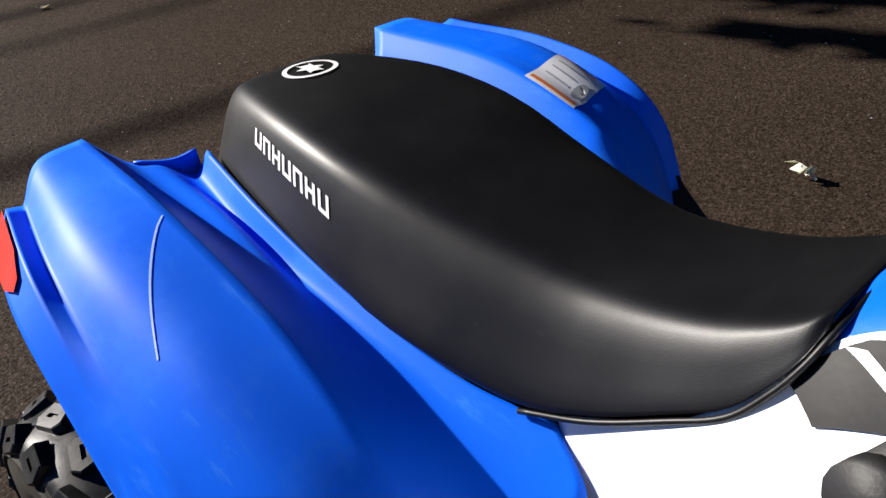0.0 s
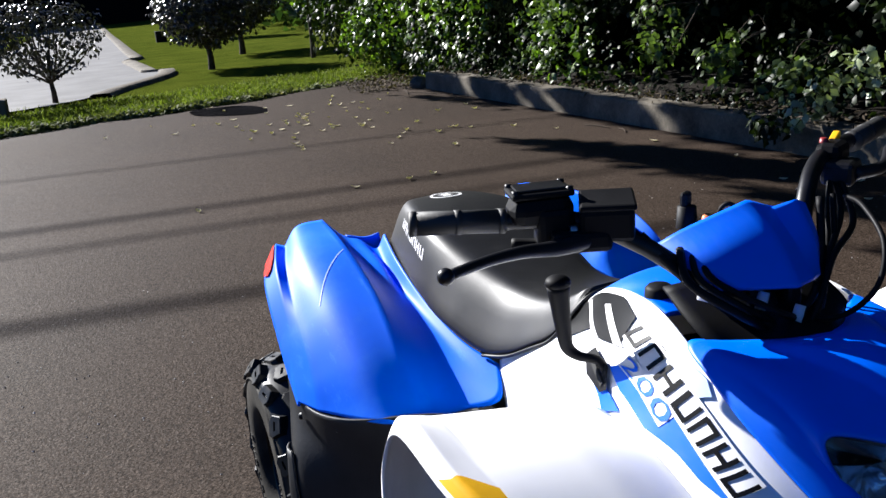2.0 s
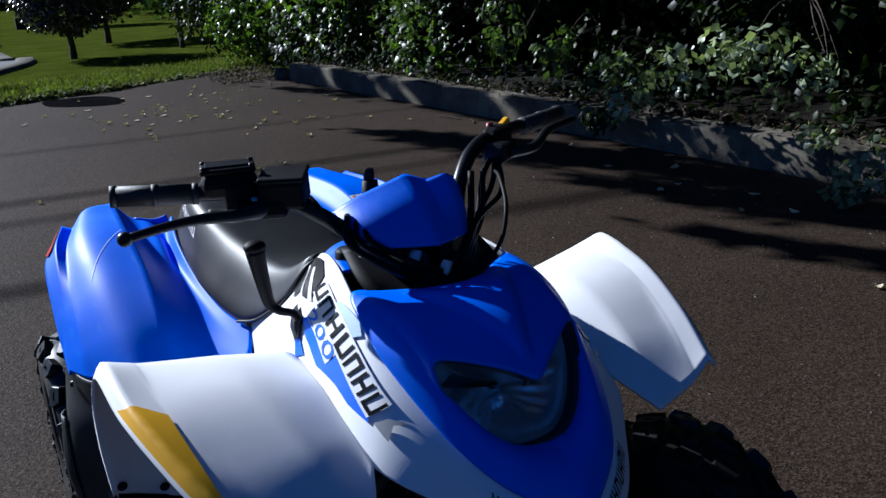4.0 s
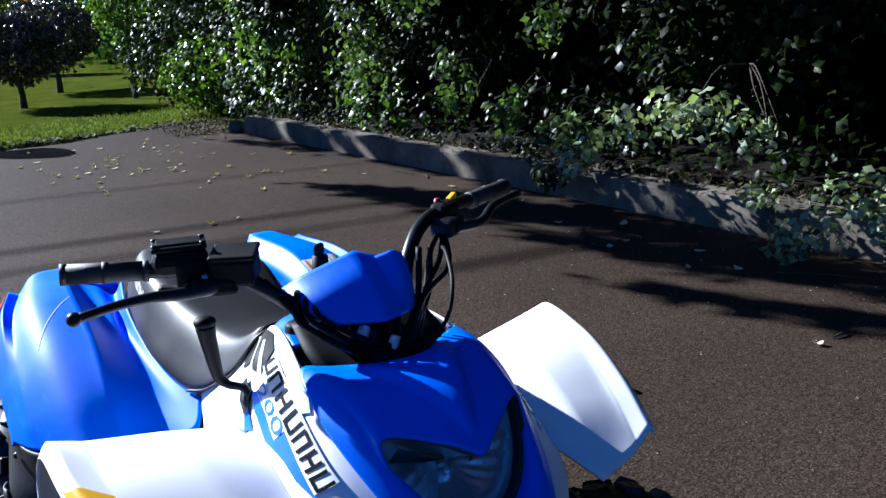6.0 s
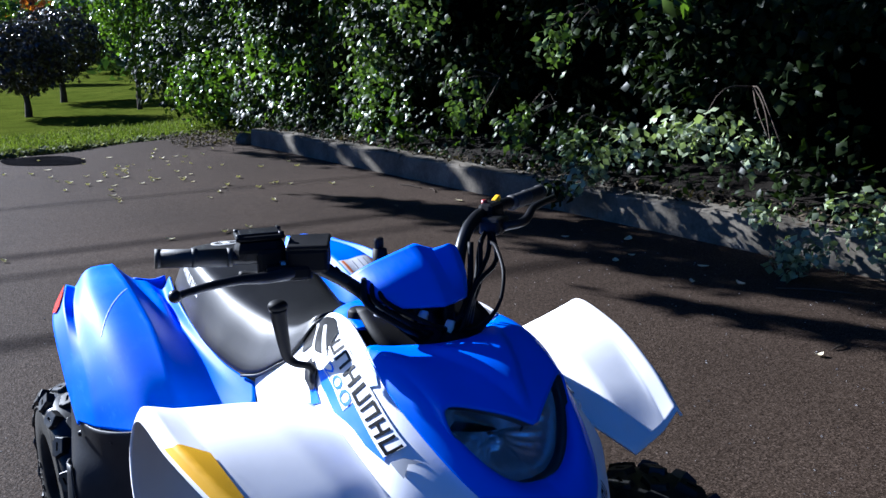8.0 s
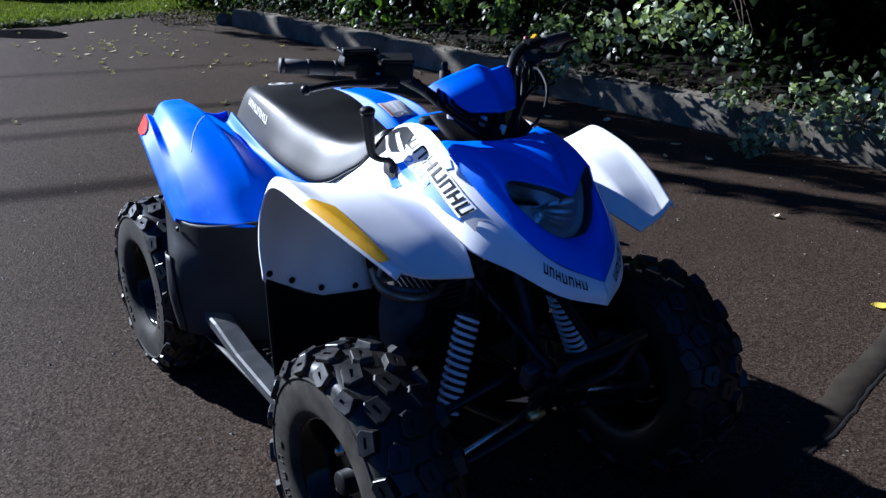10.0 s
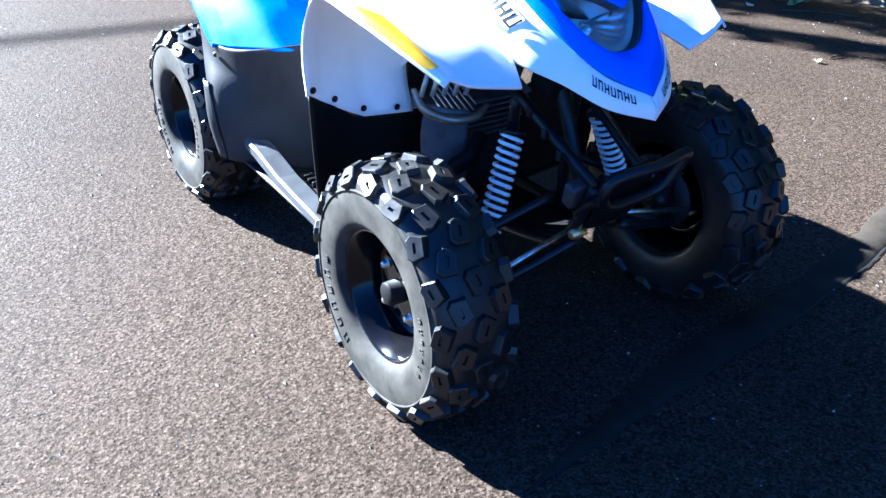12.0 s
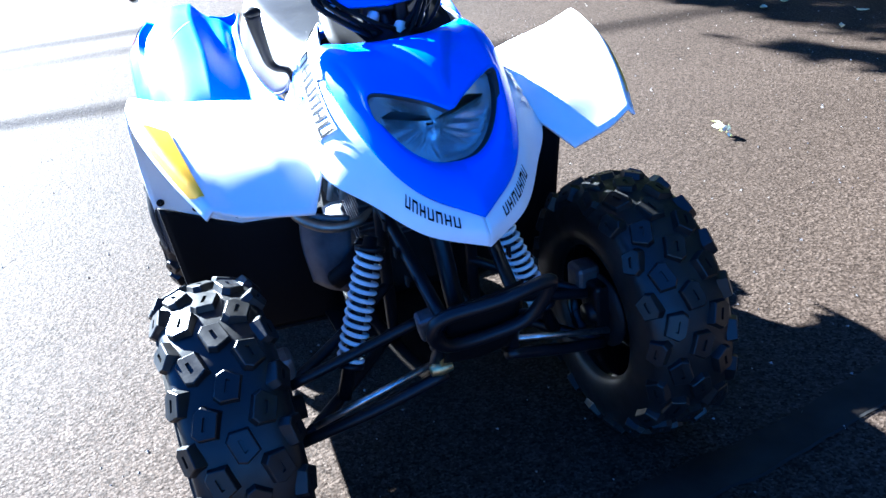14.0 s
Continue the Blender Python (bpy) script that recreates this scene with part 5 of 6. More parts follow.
turned("mount_bolt", [(0.0005, -0.003), (0.006, -0.0025), (0.0065, 0.004)], 6, pose(0.320, -0.222, 0.961) @ Matrix.Rotation(radians(-90), 4, "X"), M["zinc"], bike)
tube("thumb_lever", [(0.296, -0.222, 0.948), (0.272, -0.242, 0.935), (0.252, -0.268, 0.932)], [0.008, 0.007, 0.009], M["black"], bike)
lever = tube("brake_lever", [(0.328, -0.205, 0.947), (0.333, -0.253, 0.946), (0.337, -0.300, 0.951), (0.345, -0.345, 0.952), (0.362, -0.398, 0.951)], [0.012, 0.0095, 0.0075, 0.0065, 0.006], M["frame"], bike, "black alloy brake lever", 10)
bm = bmesh.new()
bmesh.ops.create_uvsphere(bm, u_segments=14, v_segments=10, radius=0.0095)
bm.transform(Matrix.Translation((0.363, -0.402, 0.951)))
part("lever_ball", bm, M["frame"], lever)
# controls: left
block("switch_box", (0.034, 0.052, 0.036), pose(0.305, 0.180, 0.985, 0, 0, 28), M["black"], bike, "black switch housing", 0.010)
block("yellow_switch", (0.010, 0.022, 0.010), pose(0.278, 0.212, 1.000, 20, 0, 28), M["yellow"], bike, "yellow push switch", 0.002)
turned("red_switch", [(0.0005, 0.006), (0.005, 0.006), (0.006, 0.0)], 12, Matrix.Translation((0.300, 0.170, 1.002)) @ Matrix.Rotation(radians(90), 4, "X"), M["stop_red"], bike, "dull red stop switch")
block("lever_perch", (0.040, 0.050, 0.030), pose(0.335, 0.165, 0.970, 0, 0, 30), M["frame"], bike, bevel=0.006)
tube("brake_lever", [(0.350, 0.170, 0.968), (0.355, 0.215, 0.972), (0.325, 0.260, 0.985), (0.290, 0.315, 0.985), (0.262, 0.362, 0.983)], [0.009, 0.008, 0.007, 0.0065, 0.007], M["frame"], bike, "black alloy brake lever", 10)

# cables and the steering head
for i in range(3):
    tube("cable", [(0.318 + 0.012 * i, 0.165 - 0.006 * i, 0.968), (0.372 + 0.012 * i, 0.108 + 0.008 * i, 0.945 - 0.01 * i), (0.402 + 0.014 * i, 0.078 - 0.01 * i, 0.90), (0.425 + 0.01 * i, 0.050 - 0.015 * i, 0.845), (0.43, 0.03 - 0.02 * i, 0.79)], 0.0042, M["black"], bike, "", 8, 28)
tube("brake_cable", [(0.385, 0.120, 0.955), (0.430, 0.100, 0.955), (0.488, 0.070, 0.930), (0.500, 0.050, 0.885), (0.470, 0.030, 0.845), (0.420, 0.010, 0.835)], 0.0032, M["black"], bike, "black outer brake cable", 8, 40)
for i, (y0, y1) in enumerate(((0.080, 0.020), (0.060, 0.000), (-0.115, -0.03), (-0.130, -0.05), (-0.100, 0.0))):
    z0 = 0.96 if y0 > 0 else 0.925
    tube("cable", [(0.385 - 0.02 * (y0 < 0), y0 + 0.02, z0), (0.410, y0, 0.90), (0.425 + 0.008 * i, (y0 + y1) / 2, 0.865), (0.435, y1, 0.835), (0.42, y1, 0.79)], 0.004 + 0.001 * (i % 2), M["black"], bike, "", 8, 24)
tube("cable", [(0.335, -0.165, 0.955), (0.380, -0.120, 0.905), (0.420, -0.080, 0.868), (0.440, -0.04, 0.840)], 0.007, M["black"], bike, "", 8, 24)
tube("cable", [(0.345, -0.15, 0.945), (0.392, -0.115, 0.892), (0.41, -0.07, 0.85), (0.40, -0.03, 0.80)], 0.006, M["black"], bike, "", 8, 24)
for y in (-0.045, 0.012):
    block("bar_clamp", (0.045, 0.024, 0.055), pose(0.400, y, 0.868), M["frame"], bike, bevel=0.006)
    turned("clamp_bolt", [(0.0005, 0.012), (0.006, 0.012), (0.007, 0.0)], 6, Matrix.Translation((0.416, y, 0.894)) @ Matrix.Rotation(radians(60), 4, "X"), M["zinc"], bike)
tube("steering_stem", [(0.395, -0.016, 0.86), (0.44, -0.016, 0.74), (0.50, -0.010, 0.60), (0.60, -0.008, 0.36)], 0.017, M["frame"], bike, "black steering column", 12)
for x, y, z in ((0.404, -0.104, 0.884), (0.425, -0.04, 0.866), (0.44, 0.0, 0.846)):
    tube("cable_tie", [(x - 0.005, y - 0.004, z), (x + 0.004, y + 0.003, z - 0.002)], 0.011, M["decal_white"], bike, n=10)
panel("steering_cowl", [[(0.335, -0.112, 0.868), (0.345, -0.01, 0.872), (0.335, 0.095, 0.866)], [(0.400, -0.118, 0.840), (0.415, -0.01, 0.846), (0.400, 0.100, 0.838)], [(0.440, -0.105, 0.812), (0.485, -0.005, 0.820), (0.440, 0.092, 0.812)]], 13, 13, 0.004, M["black"], bike, "black cover round the steering head")
panel("inner_tray", [[(0.33, -0.12, 0.80), (0.33, 0, 0.79), (0.33, 0.11, 0.80)], [(0.44, -0.12, 0.77), (0.46, 0, 0.76), (0.44, 0.11, 0.77)], [(0.56, -0.10, 0.74), (0.57, 0, 0.72), (0.56, 0.09, 0.74)]], 11, 11, 0.003, M["black"], bike)

# gear selector on the right
shift = tube("gear_lever", [(0.262, -0.214, 0.872), (0.260, -0.211, 0.845), (0.255, -0.204, 0.802), (0.254, -0.199, 0.782), (0.264, -0.189, 0.772), (0.286, -0.174, 0.770), (0.296, -0.168, 0.752)], [0.0150, 0.0125, 0.0100, 0.0085, 0.0065, 0.006, 0.006], M["black"], bike, "black gear selector lever", 12, 30)
bm = bmesh.new()
bmesh.ops.create_uvsphere(bm, u_segments=16, v_segments=10, radius=0.0165)
for v in bm.verts:
    v.co.z *= 0.62
bm.transform(Matrix.Translation((0.262, -0.214, 0.876)))
part("knob", bm, M["black"], shift)
SIGN = 1.0 if SN[60, 20][1] < 0 else -1.0
decal("gear_gate", [[(V(2.95), 0.33), (V(3.15), 0.30), (V(3.60), 0.42), (V(3.72), 0.58), (V(3.55), 0.60), (V(3.1), 0.46)]], M["black"], bike, 0.006, 1, label="black gear selector gate")
decal("gate_slot", [[(V(3.1), 0.36), (V(3.18), 0.35), (V(3.60), 0.53), (V(3.56), 0.56)]], M["void"], bike, 0.0075, 1)
# ---- bike: running gear ----
def coil(name, a, b, r, wire, turns, mat, parent, label=""):
    d = Vector(b) - Vector(a)
    m = disc_between(a, b)
    pts = []
    n = turns * 14
    for i in range(n + 1):
        an = 2 * math.pi * turns * i / n
        pts.append(m @ Vector((r * math.cos(an), d.length * i / n, r * math.sin(an))))
    return tube(name, pts, wire, mat, parent, label, 7, smooth_path=False)


for s in (1, -1):
    top, low = flip([(0.500, -0.119, 0.512), (0.552, -0.226, 0.235)], s)
    t1, t2 = flip([(0.507, -0.127, 0.488), (0.538, -0.202, 0.297)], s)
    shock = tube("shock_absorber", [top, low], 0.013, M["frame"], bike, "black shock absorber with a white coil spring", 12)
    coil("coil_spring", t1, t2, 0.0220, 0.0043, 13, M["spring"], shock, "white coil spring")
    for p, q in ((t1, top), (t2, low)):
        d = (Vector(q) - Vector(p)).normalized() * 0.008
        tube("spring_seat", [Vector(p), Vector(p) + d], 0.027, M["frame"], shock, n=16)
    # arms: upper pair, lower pair, tie rod
    arm = tube("upper_arm", flip([(0.585, -0.070, 0.372), (0.560, -0.200, 0.325), (0.560, -0.315, 0.300)], s), 0.010, M["frame"], bike, "black tubular upper arm", 10, 12)
    tube("arm_tube", flip([(0.450, -0.085, 0.385), (0.500, -0.200, 0.335), (0.560, -0.315, 0.300)], s), 0.010, M["frame"], arm, "", 10, 12)
    arm = tube("lower_arm", flip([(0.660, -0.060, 0.300), (0.640, -0.190, 0.255), (0.612, -0.320, 0.215)], s), 0.011, M["frame"], bike, "black tubular lower arm", 10, 12)
    tube("arm_tube", flip([(0.440, -0.090, 0.275), (0.520, -0.200, 0.240), (0.612, -0.320, 0.215)], s), 0.011, M["frame"], arm, "", 10, 12)
    tube("tie_rod", flip([(0.640, -0.03, 0.325), (0.660, -0.300, 0.275)], s), 0.006, M["zinc"], bike, "thin steel tie rod", 8)
    k0 = flip([(0.575, -0.335, 0.262)], s)[0]
    knuckle = block("knuckle", (0.050, 0.035, 0.130), Matrix.Translation(k0), M["frame"], bike, "black steel wheel knuckle", 0.008)
    tube("axle_stub", flip([(0.575, -0.300, 0.262), (0.575, -0.42, 0.262)], s), 0.022, M["frame"], knuckle, n=14)
    v0, v1 = flip([(0.575, -0.345, 0.262), (0.575, -0.352, 0.262)], s)
    turned("brake_disc", [(0.03, 0.0), (0.075, 0.0), (0.075, 0.005), (0.03, 0.005)], 32, disc_between(v0, v1), M["alu_dark"], bike, "steel brake disc")
    block("brake_caliper", (0.05, 0.05, 0.07), Matrix.Translation(flip([(0.535, -0.325, 0.318)], s)[0]), M["alu"], bike, "cast brake caliper", 0.01)
    # frame
    tube("frame_tube", flip([(0.470, -0.090, 0.560), (0.590, -0.078, 0.492), (0.700, -0.068, 0.432)], s), 0.012, M["frame"], bike, "black painted frame tube", 10, 12)
    for i in range(3):
        block("frame_tab", (0.014, 0.004, 0.02), Matrix.Translation(flip([(0.52 + 0.05 * i, -0.098, 0.535 - 0.03 * i)], s)[0]), M["frame"], bike, bevel=0.001)
    tube("frame_tube", flip([(0.70, -0.068, 0.432), (0.66, -0.072, 0.34), (0.60, -0.085, 0.275), (0.30, -0.10, 0.235), (-0.20, -0.11, 0.235), (-0.35, -0.11, 0.30)], s), 0.013, M["frame"], bike, "", 10, 30)
    tube("frame_tube", flip([(0.47, -0.09, 0.56), (0.30, -0.10, 0.66), (0.0, -0.11, 0.60), (-0.45, -0.12, 0.62)], s), 0.013, M["frame"], bike, "", 10, 24)
    tube("frame_tube", flip([(0.47, -0.09, 0.56), (0.45, -0.09, 0.40), (0.44, -0.09, 0.25)], s), 0.012, M["frame"], bike, "", 10, 12)
# bumper loop
loop_pts = [(0.765, -0.105, 0.462), (0.772, -0.085, 0.482), (0.785, 0.0, 0.492), (0.780, 0.075, 0.500), (0.772, 0.090, 0.486), (0.750, 0.060, 0.424), (0.742, -0.01, 0.408), (0.745, -0.075, 0.412), (0.755, -0.102, 0.436)]
tube("bumper", loop_pts, 0.0115, M["frame"], bike, "black tubular front bumper", 12, 60, closed=True)
panel("bumper_plate", [[(0.735, -0.07, 0.475), (0.740, 0.0, 0.482), (0.735, 0.06, 0.488)], [(0.725, -0.07, 0.44), (0.73, 0.0, 0.44), (0.725, 0.055, 0.445)], [(0.70, -0.07, 0.38), (0.70, 0, 0.375), (0.70, 0.055, 0.38)], [(0.64, -0.07, 0.31), (0.64, 0, 0.305), (0.64, 0.055, 0.31)], [(0.45, -0.09, 0.24), (0.45, 0, 0.24), (0.45, 0.08, 0.24)], [(0.10, -0.10, 0.215), (0.10, 0, 0.215), (0.10, 0.09, 0.215)]], 13, 41, 0.004, M["black"], bike, "black plastic front skid plate")
for y in (-0.095, 0.075):
    tube("bumper_strut", [(0.755, y, 0.43), (0.70, y * 0.8, 0.40), (0.66, y * 0.8, 0.36)], 0.010, M["frame"], bike, "", 10)
block("horn", (0.03, 0.05, 0.055), pose(0.655, -0.075, 0.405, 10, 20, 0), M["alu"], bike, "small grey metal horn", 0.006)
turned("ball_joint", [(0.0005, -0.02), (0.010, -0.018), (0.013, 0.0), (0.009, 0.02)], 12, Matrix.Translation((0.665, -0.072, 0.318)), M["brass"], bike, "yellowed steel joint")
turned("ball_joint", [(0.0005, -0.02), (0.007, -0.018), (0.008, 0.02)], 10, Matrix.Translation((0.668, -0.068, 0.345)) @ Matrix.Rotation(radians(90), 4, "X"), M["brass"], bike)

# engine, exhaust, rear end
eng = block("engine", (0.34, 0.20, 0.20), pose(0.10, 0.0, 0.34), M["alu_dark"], bike, "grey cast engine block", 0.03)
turned("engine_cover", [(0.0005, -0.03), (0.07, -0.03), (0.095, -0.015), (0.10, 0.0), (0.10, 0.03)], 32, Matrix.Translation((0.17, -0.115, 0.34)), M["alu"], eng, "round cast engine cover")
block("cylinder", (0.13, 0.13, 0.12), pose(0.235, -0.02, 0.48, 0, 25, 0), M["alu_dark"], eng, bevel=0.012)
for i in range(7):
    block("cooling_fin", (0.158, 0.158, 0.006), pose(0.225 + 0.007 * i, -0.02, 0.435 + 0.016 * i, 0, 25, 0), M["alu"], eng, bevel=0.002)
block("cylinder_head", (0.12, 0.12, 0.06), pose(0.29, -0.03, 0.57, 0, 25, 0), M["alu"], eng, bevel=0.015)
panel("fan_shroud", [[(0.300, -0.205, 0.505), (0.330, -0.17, 0.500), (0.345, -0.12, 0.490)], [(0.290, -0.210, 0.43), (0.325, -0.175, 0.42), (0.345, -0.125, 0.41)], [(0.285, -0.20, 0.34), (0.32, -0.17, 0.33), (0.34, -0.12, 0.32)]], 15, 15, 0.004, M["shroud"], bike, "pale grey metal fan shroud")
for i in range(5):
    tube("head_rib", [(0.300 + 0.010 * i, -0.215 + 0.022 * i, 0.525), (0.310 + 0.010 * i, -0.205 + 0.022 * i, 0.575)], 0.006, M["alu_bright"], bike, n=8)
tube("exhaust_header", [(0.285, -0.225, 0.540), (0.310, -0.215, 0.500), (0.345, -0.170, 0.478), (0.360, -0.115, 0.478), (0.350, -0.075, 0.495)], [0.006, 0.010, 0.0105, 0.009, 0.005], M["exhaust"], bike, "heat-stained steel exhaust header", 12, 30)
tube("intake_hose", [(0.36, -0.10, 0.43), (0.38, -0.14, 0.40), (0.36, -0.17, 0.37)], 0.02, M["black"], bike, "black rubber hose", 12, 16)
tube("rear_axle", [(-0.585, -0.38, 0.254), (-0.595, 0.38, 0.254)], 0.02, M["frame"], bike, "black rear axle", 12)
block("swing_arm", (0.40, 0.12, 0.09), pose(-0.40, 0.03, 0.27), M["frame"], bike, "black swing arm", 0.015)
tube("muffler", [(-0.70, 0.12, 0.44), (-0.45, 0.13, 0.44), (-0.30, 0.12, 0.42)], [0.05, 0.055, 0.03], M["black"], bike, "black muffler", 16, 20)
block("air_box", (0.30, 0.20, 0.14), pose(-0.12, 0.0, 0.52), M["black"], bike, "black air box under the seat", 0.02)
block("seat_base", (0.55, 0.20, 0.05), pose(-0.42, 0.0, 0.625), M["black"], bike, "", 0.01)
# front wheel well lining, behind the arms
panel("nose_lining", [[(0.42, -0.16, 0.70), (0.45, 0, 0.72), (0.42, 0.14, 0.70)], [(0.56, -0.13, 0.655), (0.60, 0, 0.66), (0.56, 0.115, 0.655)], [(0.68, -0.08, 0.61), (0.74, 0, 0.585), (0.68, 0.07, 0.61)]], 13, 13, 0.003, M["black"], bike)
block("control_box", (0.07, 0.10, 0.09), pose(0.50, 0.0, 0.60, 0, 20, 0), M["black"], bike, "black electrics box", 0.01)

# unseen sheet behind the skid plate, added to block sun leaking under the bike
panel("sun_block_sheet", [[(-0.46, -0.17, 0.26), (-0.46, 0, 0.25), (-0.46, 0.17, 0.26)], [(-0.20, -0.19, 0.222), (-0.20, 0, 0.218), (-0.20, 0.17, 0.222)], [(0.34, -0.175, 0.212), (0.34, 0, 0.206), (0.34, 0.15, 0.212)]], 11, 11, 0.005, M["black"], bike, "unseen black sheet under the engine, added to block the sun")
# ---- hedge sprays, overhanging branches, cables ----
def spray(cx, cy, cz, rx, ry, rz, n, seed):
    rnd = random.Random(seed)
    pts = []
    while len(pts) < n:
        a = Vector((rnd.gauss(0, 1), rnd.gauss(0, 1), rnd.gauss(0, 1)))
        a = a.normalized() * rnd.random() ** 0.5
        p = (cx + a.x * rx, cy + a.y * ry, cz + a.z * rz)
        if noise.noise((p[0] * 3.5, p[1] * 3.5, p[2] * 3.5)) + 0.35 * rnd.random() < 0.0:
            continue
        if p[1] > kerb_y(p[0]) - 0.03 and p[2] < 0.21:
            continue
        if p[2] > 0.02:
            pts.append((p, (a.x, a.y, a.z)))
    return pts


def twig_net(pts, base, name, parent, n, seed):
    """Thin stems from a base point out to some of the leaves."""
    rnd = random.Random(seed)
    for _ in range(n):
        p = rnd.choice(pts)[0]
        mid = [(base[c] + p[c]) / 2 + rnd.uniform(-0.06, 0.06) for c in range(3)]
        mid[2] += 0.08
        tube(name, [base, mid, p], [0.006, 0.004, 0.002], M["bark"], parent, "", 5, 8)


lit = []
for i, (c, r, n) in enumerate((((-2.72, 3.16, 0.45), (0.17, 0.16, 0.22), 130), ((-2.35, 3.18, 0.62), (0.35, 0.16, 0.15), 110), ((-1.85, 3.20, 0.72), (0.36, 0.18, 0.20), 230), ((-1.42, 3.26, 0.66), (0.16, 0.14, 0.16), 70))):
    lit += spray(*c, *r, n, 40 + i)
bush = empty("ivy_spray")
tagged(bush, "sunlit spray of ivy leaves hanging out over the kerb wall", "ivy")
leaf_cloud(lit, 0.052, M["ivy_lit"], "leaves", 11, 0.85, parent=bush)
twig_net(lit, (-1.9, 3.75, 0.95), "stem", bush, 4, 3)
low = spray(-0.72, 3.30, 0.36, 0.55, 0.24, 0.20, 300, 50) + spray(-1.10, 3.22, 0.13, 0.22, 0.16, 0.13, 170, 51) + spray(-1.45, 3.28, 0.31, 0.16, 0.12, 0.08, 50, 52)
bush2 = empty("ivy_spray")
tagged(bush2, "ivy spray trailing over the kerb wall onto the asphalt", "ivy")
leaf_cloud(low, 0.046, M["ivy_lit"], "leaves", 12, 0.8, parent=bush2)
twig_net(low, (-0.75, 3.72, 0.35), "stem", bush2, 4, 4)
mid = spray(-3.12, 3.27, 0.22, 0.16, 0.10, 0.12, 120, 53)
bush3 = empty("ivy_spray")
tagged(bush3, "small ivy tuft hanging down the kerb wall", "ivy")
leaf_cloud(mid, 0.06, M["ivy"], "leaves", 13, parent=bush3)
twig_net(mid, (-3.1, 3.6, 0.3), "stem", bush3, 4, 5)
bush4 = empty("overhanging_branch")
tagged(bush4, "leafy lime-green branch tip hanging from the hedge", "branch")
hang = spray(-2.05, 2.85, 1.60, 0.24, 0.14, 0.09, 60, 54) + spray(-1.72, 2.85, 1.50, 0.16, 0.12, 0.12, 46, 55)
leaf_cloud(hang, 0.095, M["lime_leaf"], "leaves", 14, parent=bush4)
tube("stem", [(-2.3, 4.1, 2.1), (-2.1, 3.4, 1.85), (-1.72, 2.88, 1.52)], [0.012, 0.008, 0.004], M["bark"], bush4, "", 6, 14)
# brighter shoots standing out of the hedge front
for i, (c, r, n) in enumerate((((-3.55, 3.22, 0.62), (0.24, 0.16, 0.26), 150), ((-4.35, 3.30, 0.80), (0.30, 0.16, 0.28), 150), ((-2.95, 3.24, 0.50), (0.26, 0.14, 0.16), 110), ((-3.10, 3.22, 1.25), (0.28, 0.14, 0.24), 100), ((-4.9, 3.25, 1.5), (0.45, 0.18, 0.35), 200), ((-5.9, 3.25, 1.1), (0.55, 0.2, 0.4), 220))):
    shoot = empty("ivy_spray")
    tagged(shoot, "green leafy shoot standing out of the hedge front", "ivy")
    sp = spray(*c, *r, n, 90 + i)
    leaf_cloud(sp, 0.060, M["shoot_leaf"], "leaves", 60 + i, 0.8, parent=shoot)
    twig_net(sp, (c[0], c[1] + 0.4, c[2] + 0.15), "stem", shoot, 3, 30 + i)
# tall tree out of view at the hedge's end, added so its branches shade the kerb
SH = Vector((ca, sa, 0)) / math.tan(radians(SUN_EL))


def shade_branch(p0, p1, z, n, width, seed, parent):
    """A leafy branch at height z, standing where its shadow runs from p0 to p1."""
    rnd = random.Random(seed)
    a, b = Vector((*p0, 0)) - SH * z + Vector((0, 0, z)), Vector((*p1, 0)) - SH * z + Vector((0, 0, z))
    tube("branch", [a, (a + b) / 2 + Vector((0, 0, 0.1)), b], [0.008, 0.014, 0.022], M["bark"], parent, "", 6, 10)
    d = (b - a).normalized()
    side = d.cross(Vector((0, 0, 1)))
    pts = []
    for i in range(n):
        f = rnd.random()
        w = width * (0.15 + 0.85 * f)
        q = a + (b - a) * f + side * rnd.gauss(0, 0.33) * w + Vector((0, 0, rnd.gauss(0, 0.12)))
        pts.append((tuple(q), tuple(d * -0.9)))
    return pts


tree_over = empty("shade_tree")
tagged(tree_over, "tall leafy tree out of view, added for its shade on kerb and hedge", "tree")
cast = []
for i, (a, b, z, n, w) in enumerate((((-4.75, 2.55), (-2.9, 2.85), 3.6, 420, 0.42), ((-4.2, 2.85), (-2.4, 3.2), 3.8, 480, 0.42), ((-3.3, 3.0), (-1.2, 3.35), 3.6, 560, 0.40), ((-2.35, 2.72), (-0.9, 3.15), 3.7, 380, 0.42), ((-1.3, 2.42), (0.35, 2.95), 3.5, 230, 0.26), ((-1.5, 3.1), (0.6, 3.45), 3.7, 420, 0.40), ((-8.3, 3.0), (-6.6, 3.35), 3.5, 180, 0.35))):
    cast += shade_branch(a, b, z, n, w, 70 + i, tree_over)
leaf_cloud(cast, 0.15, M["tree_leaf"], "leaves", 15, 0.45, 0.1, parent=tree_over)
# unseen leaves placed to shade the kerb, with gaps for sun streaks
rnd = random.Random(29)
over_kerb = []
while len(over_kerb) < 2600:
    x = rnd.uniform(-9.2, 1.8)
    if -1.9 < x < 0.3 or min(abs(x - g) for g in (-7.7, -6.55, -5.95, -4.3, -2.52, -2.12)) < 0.17 + 0.06 * noise.noise((x * 9, 0, 0)):
        continue
    z = 3.75 + rnd.gauss(0, 0.10)
    q = Vector((x, kerb_y(x) + rnd.uniform(-0.02, 0.19), 0)) - SH * z
    over_kerb.append(((q.x, q.y, z), (0, 0, 0.9)))
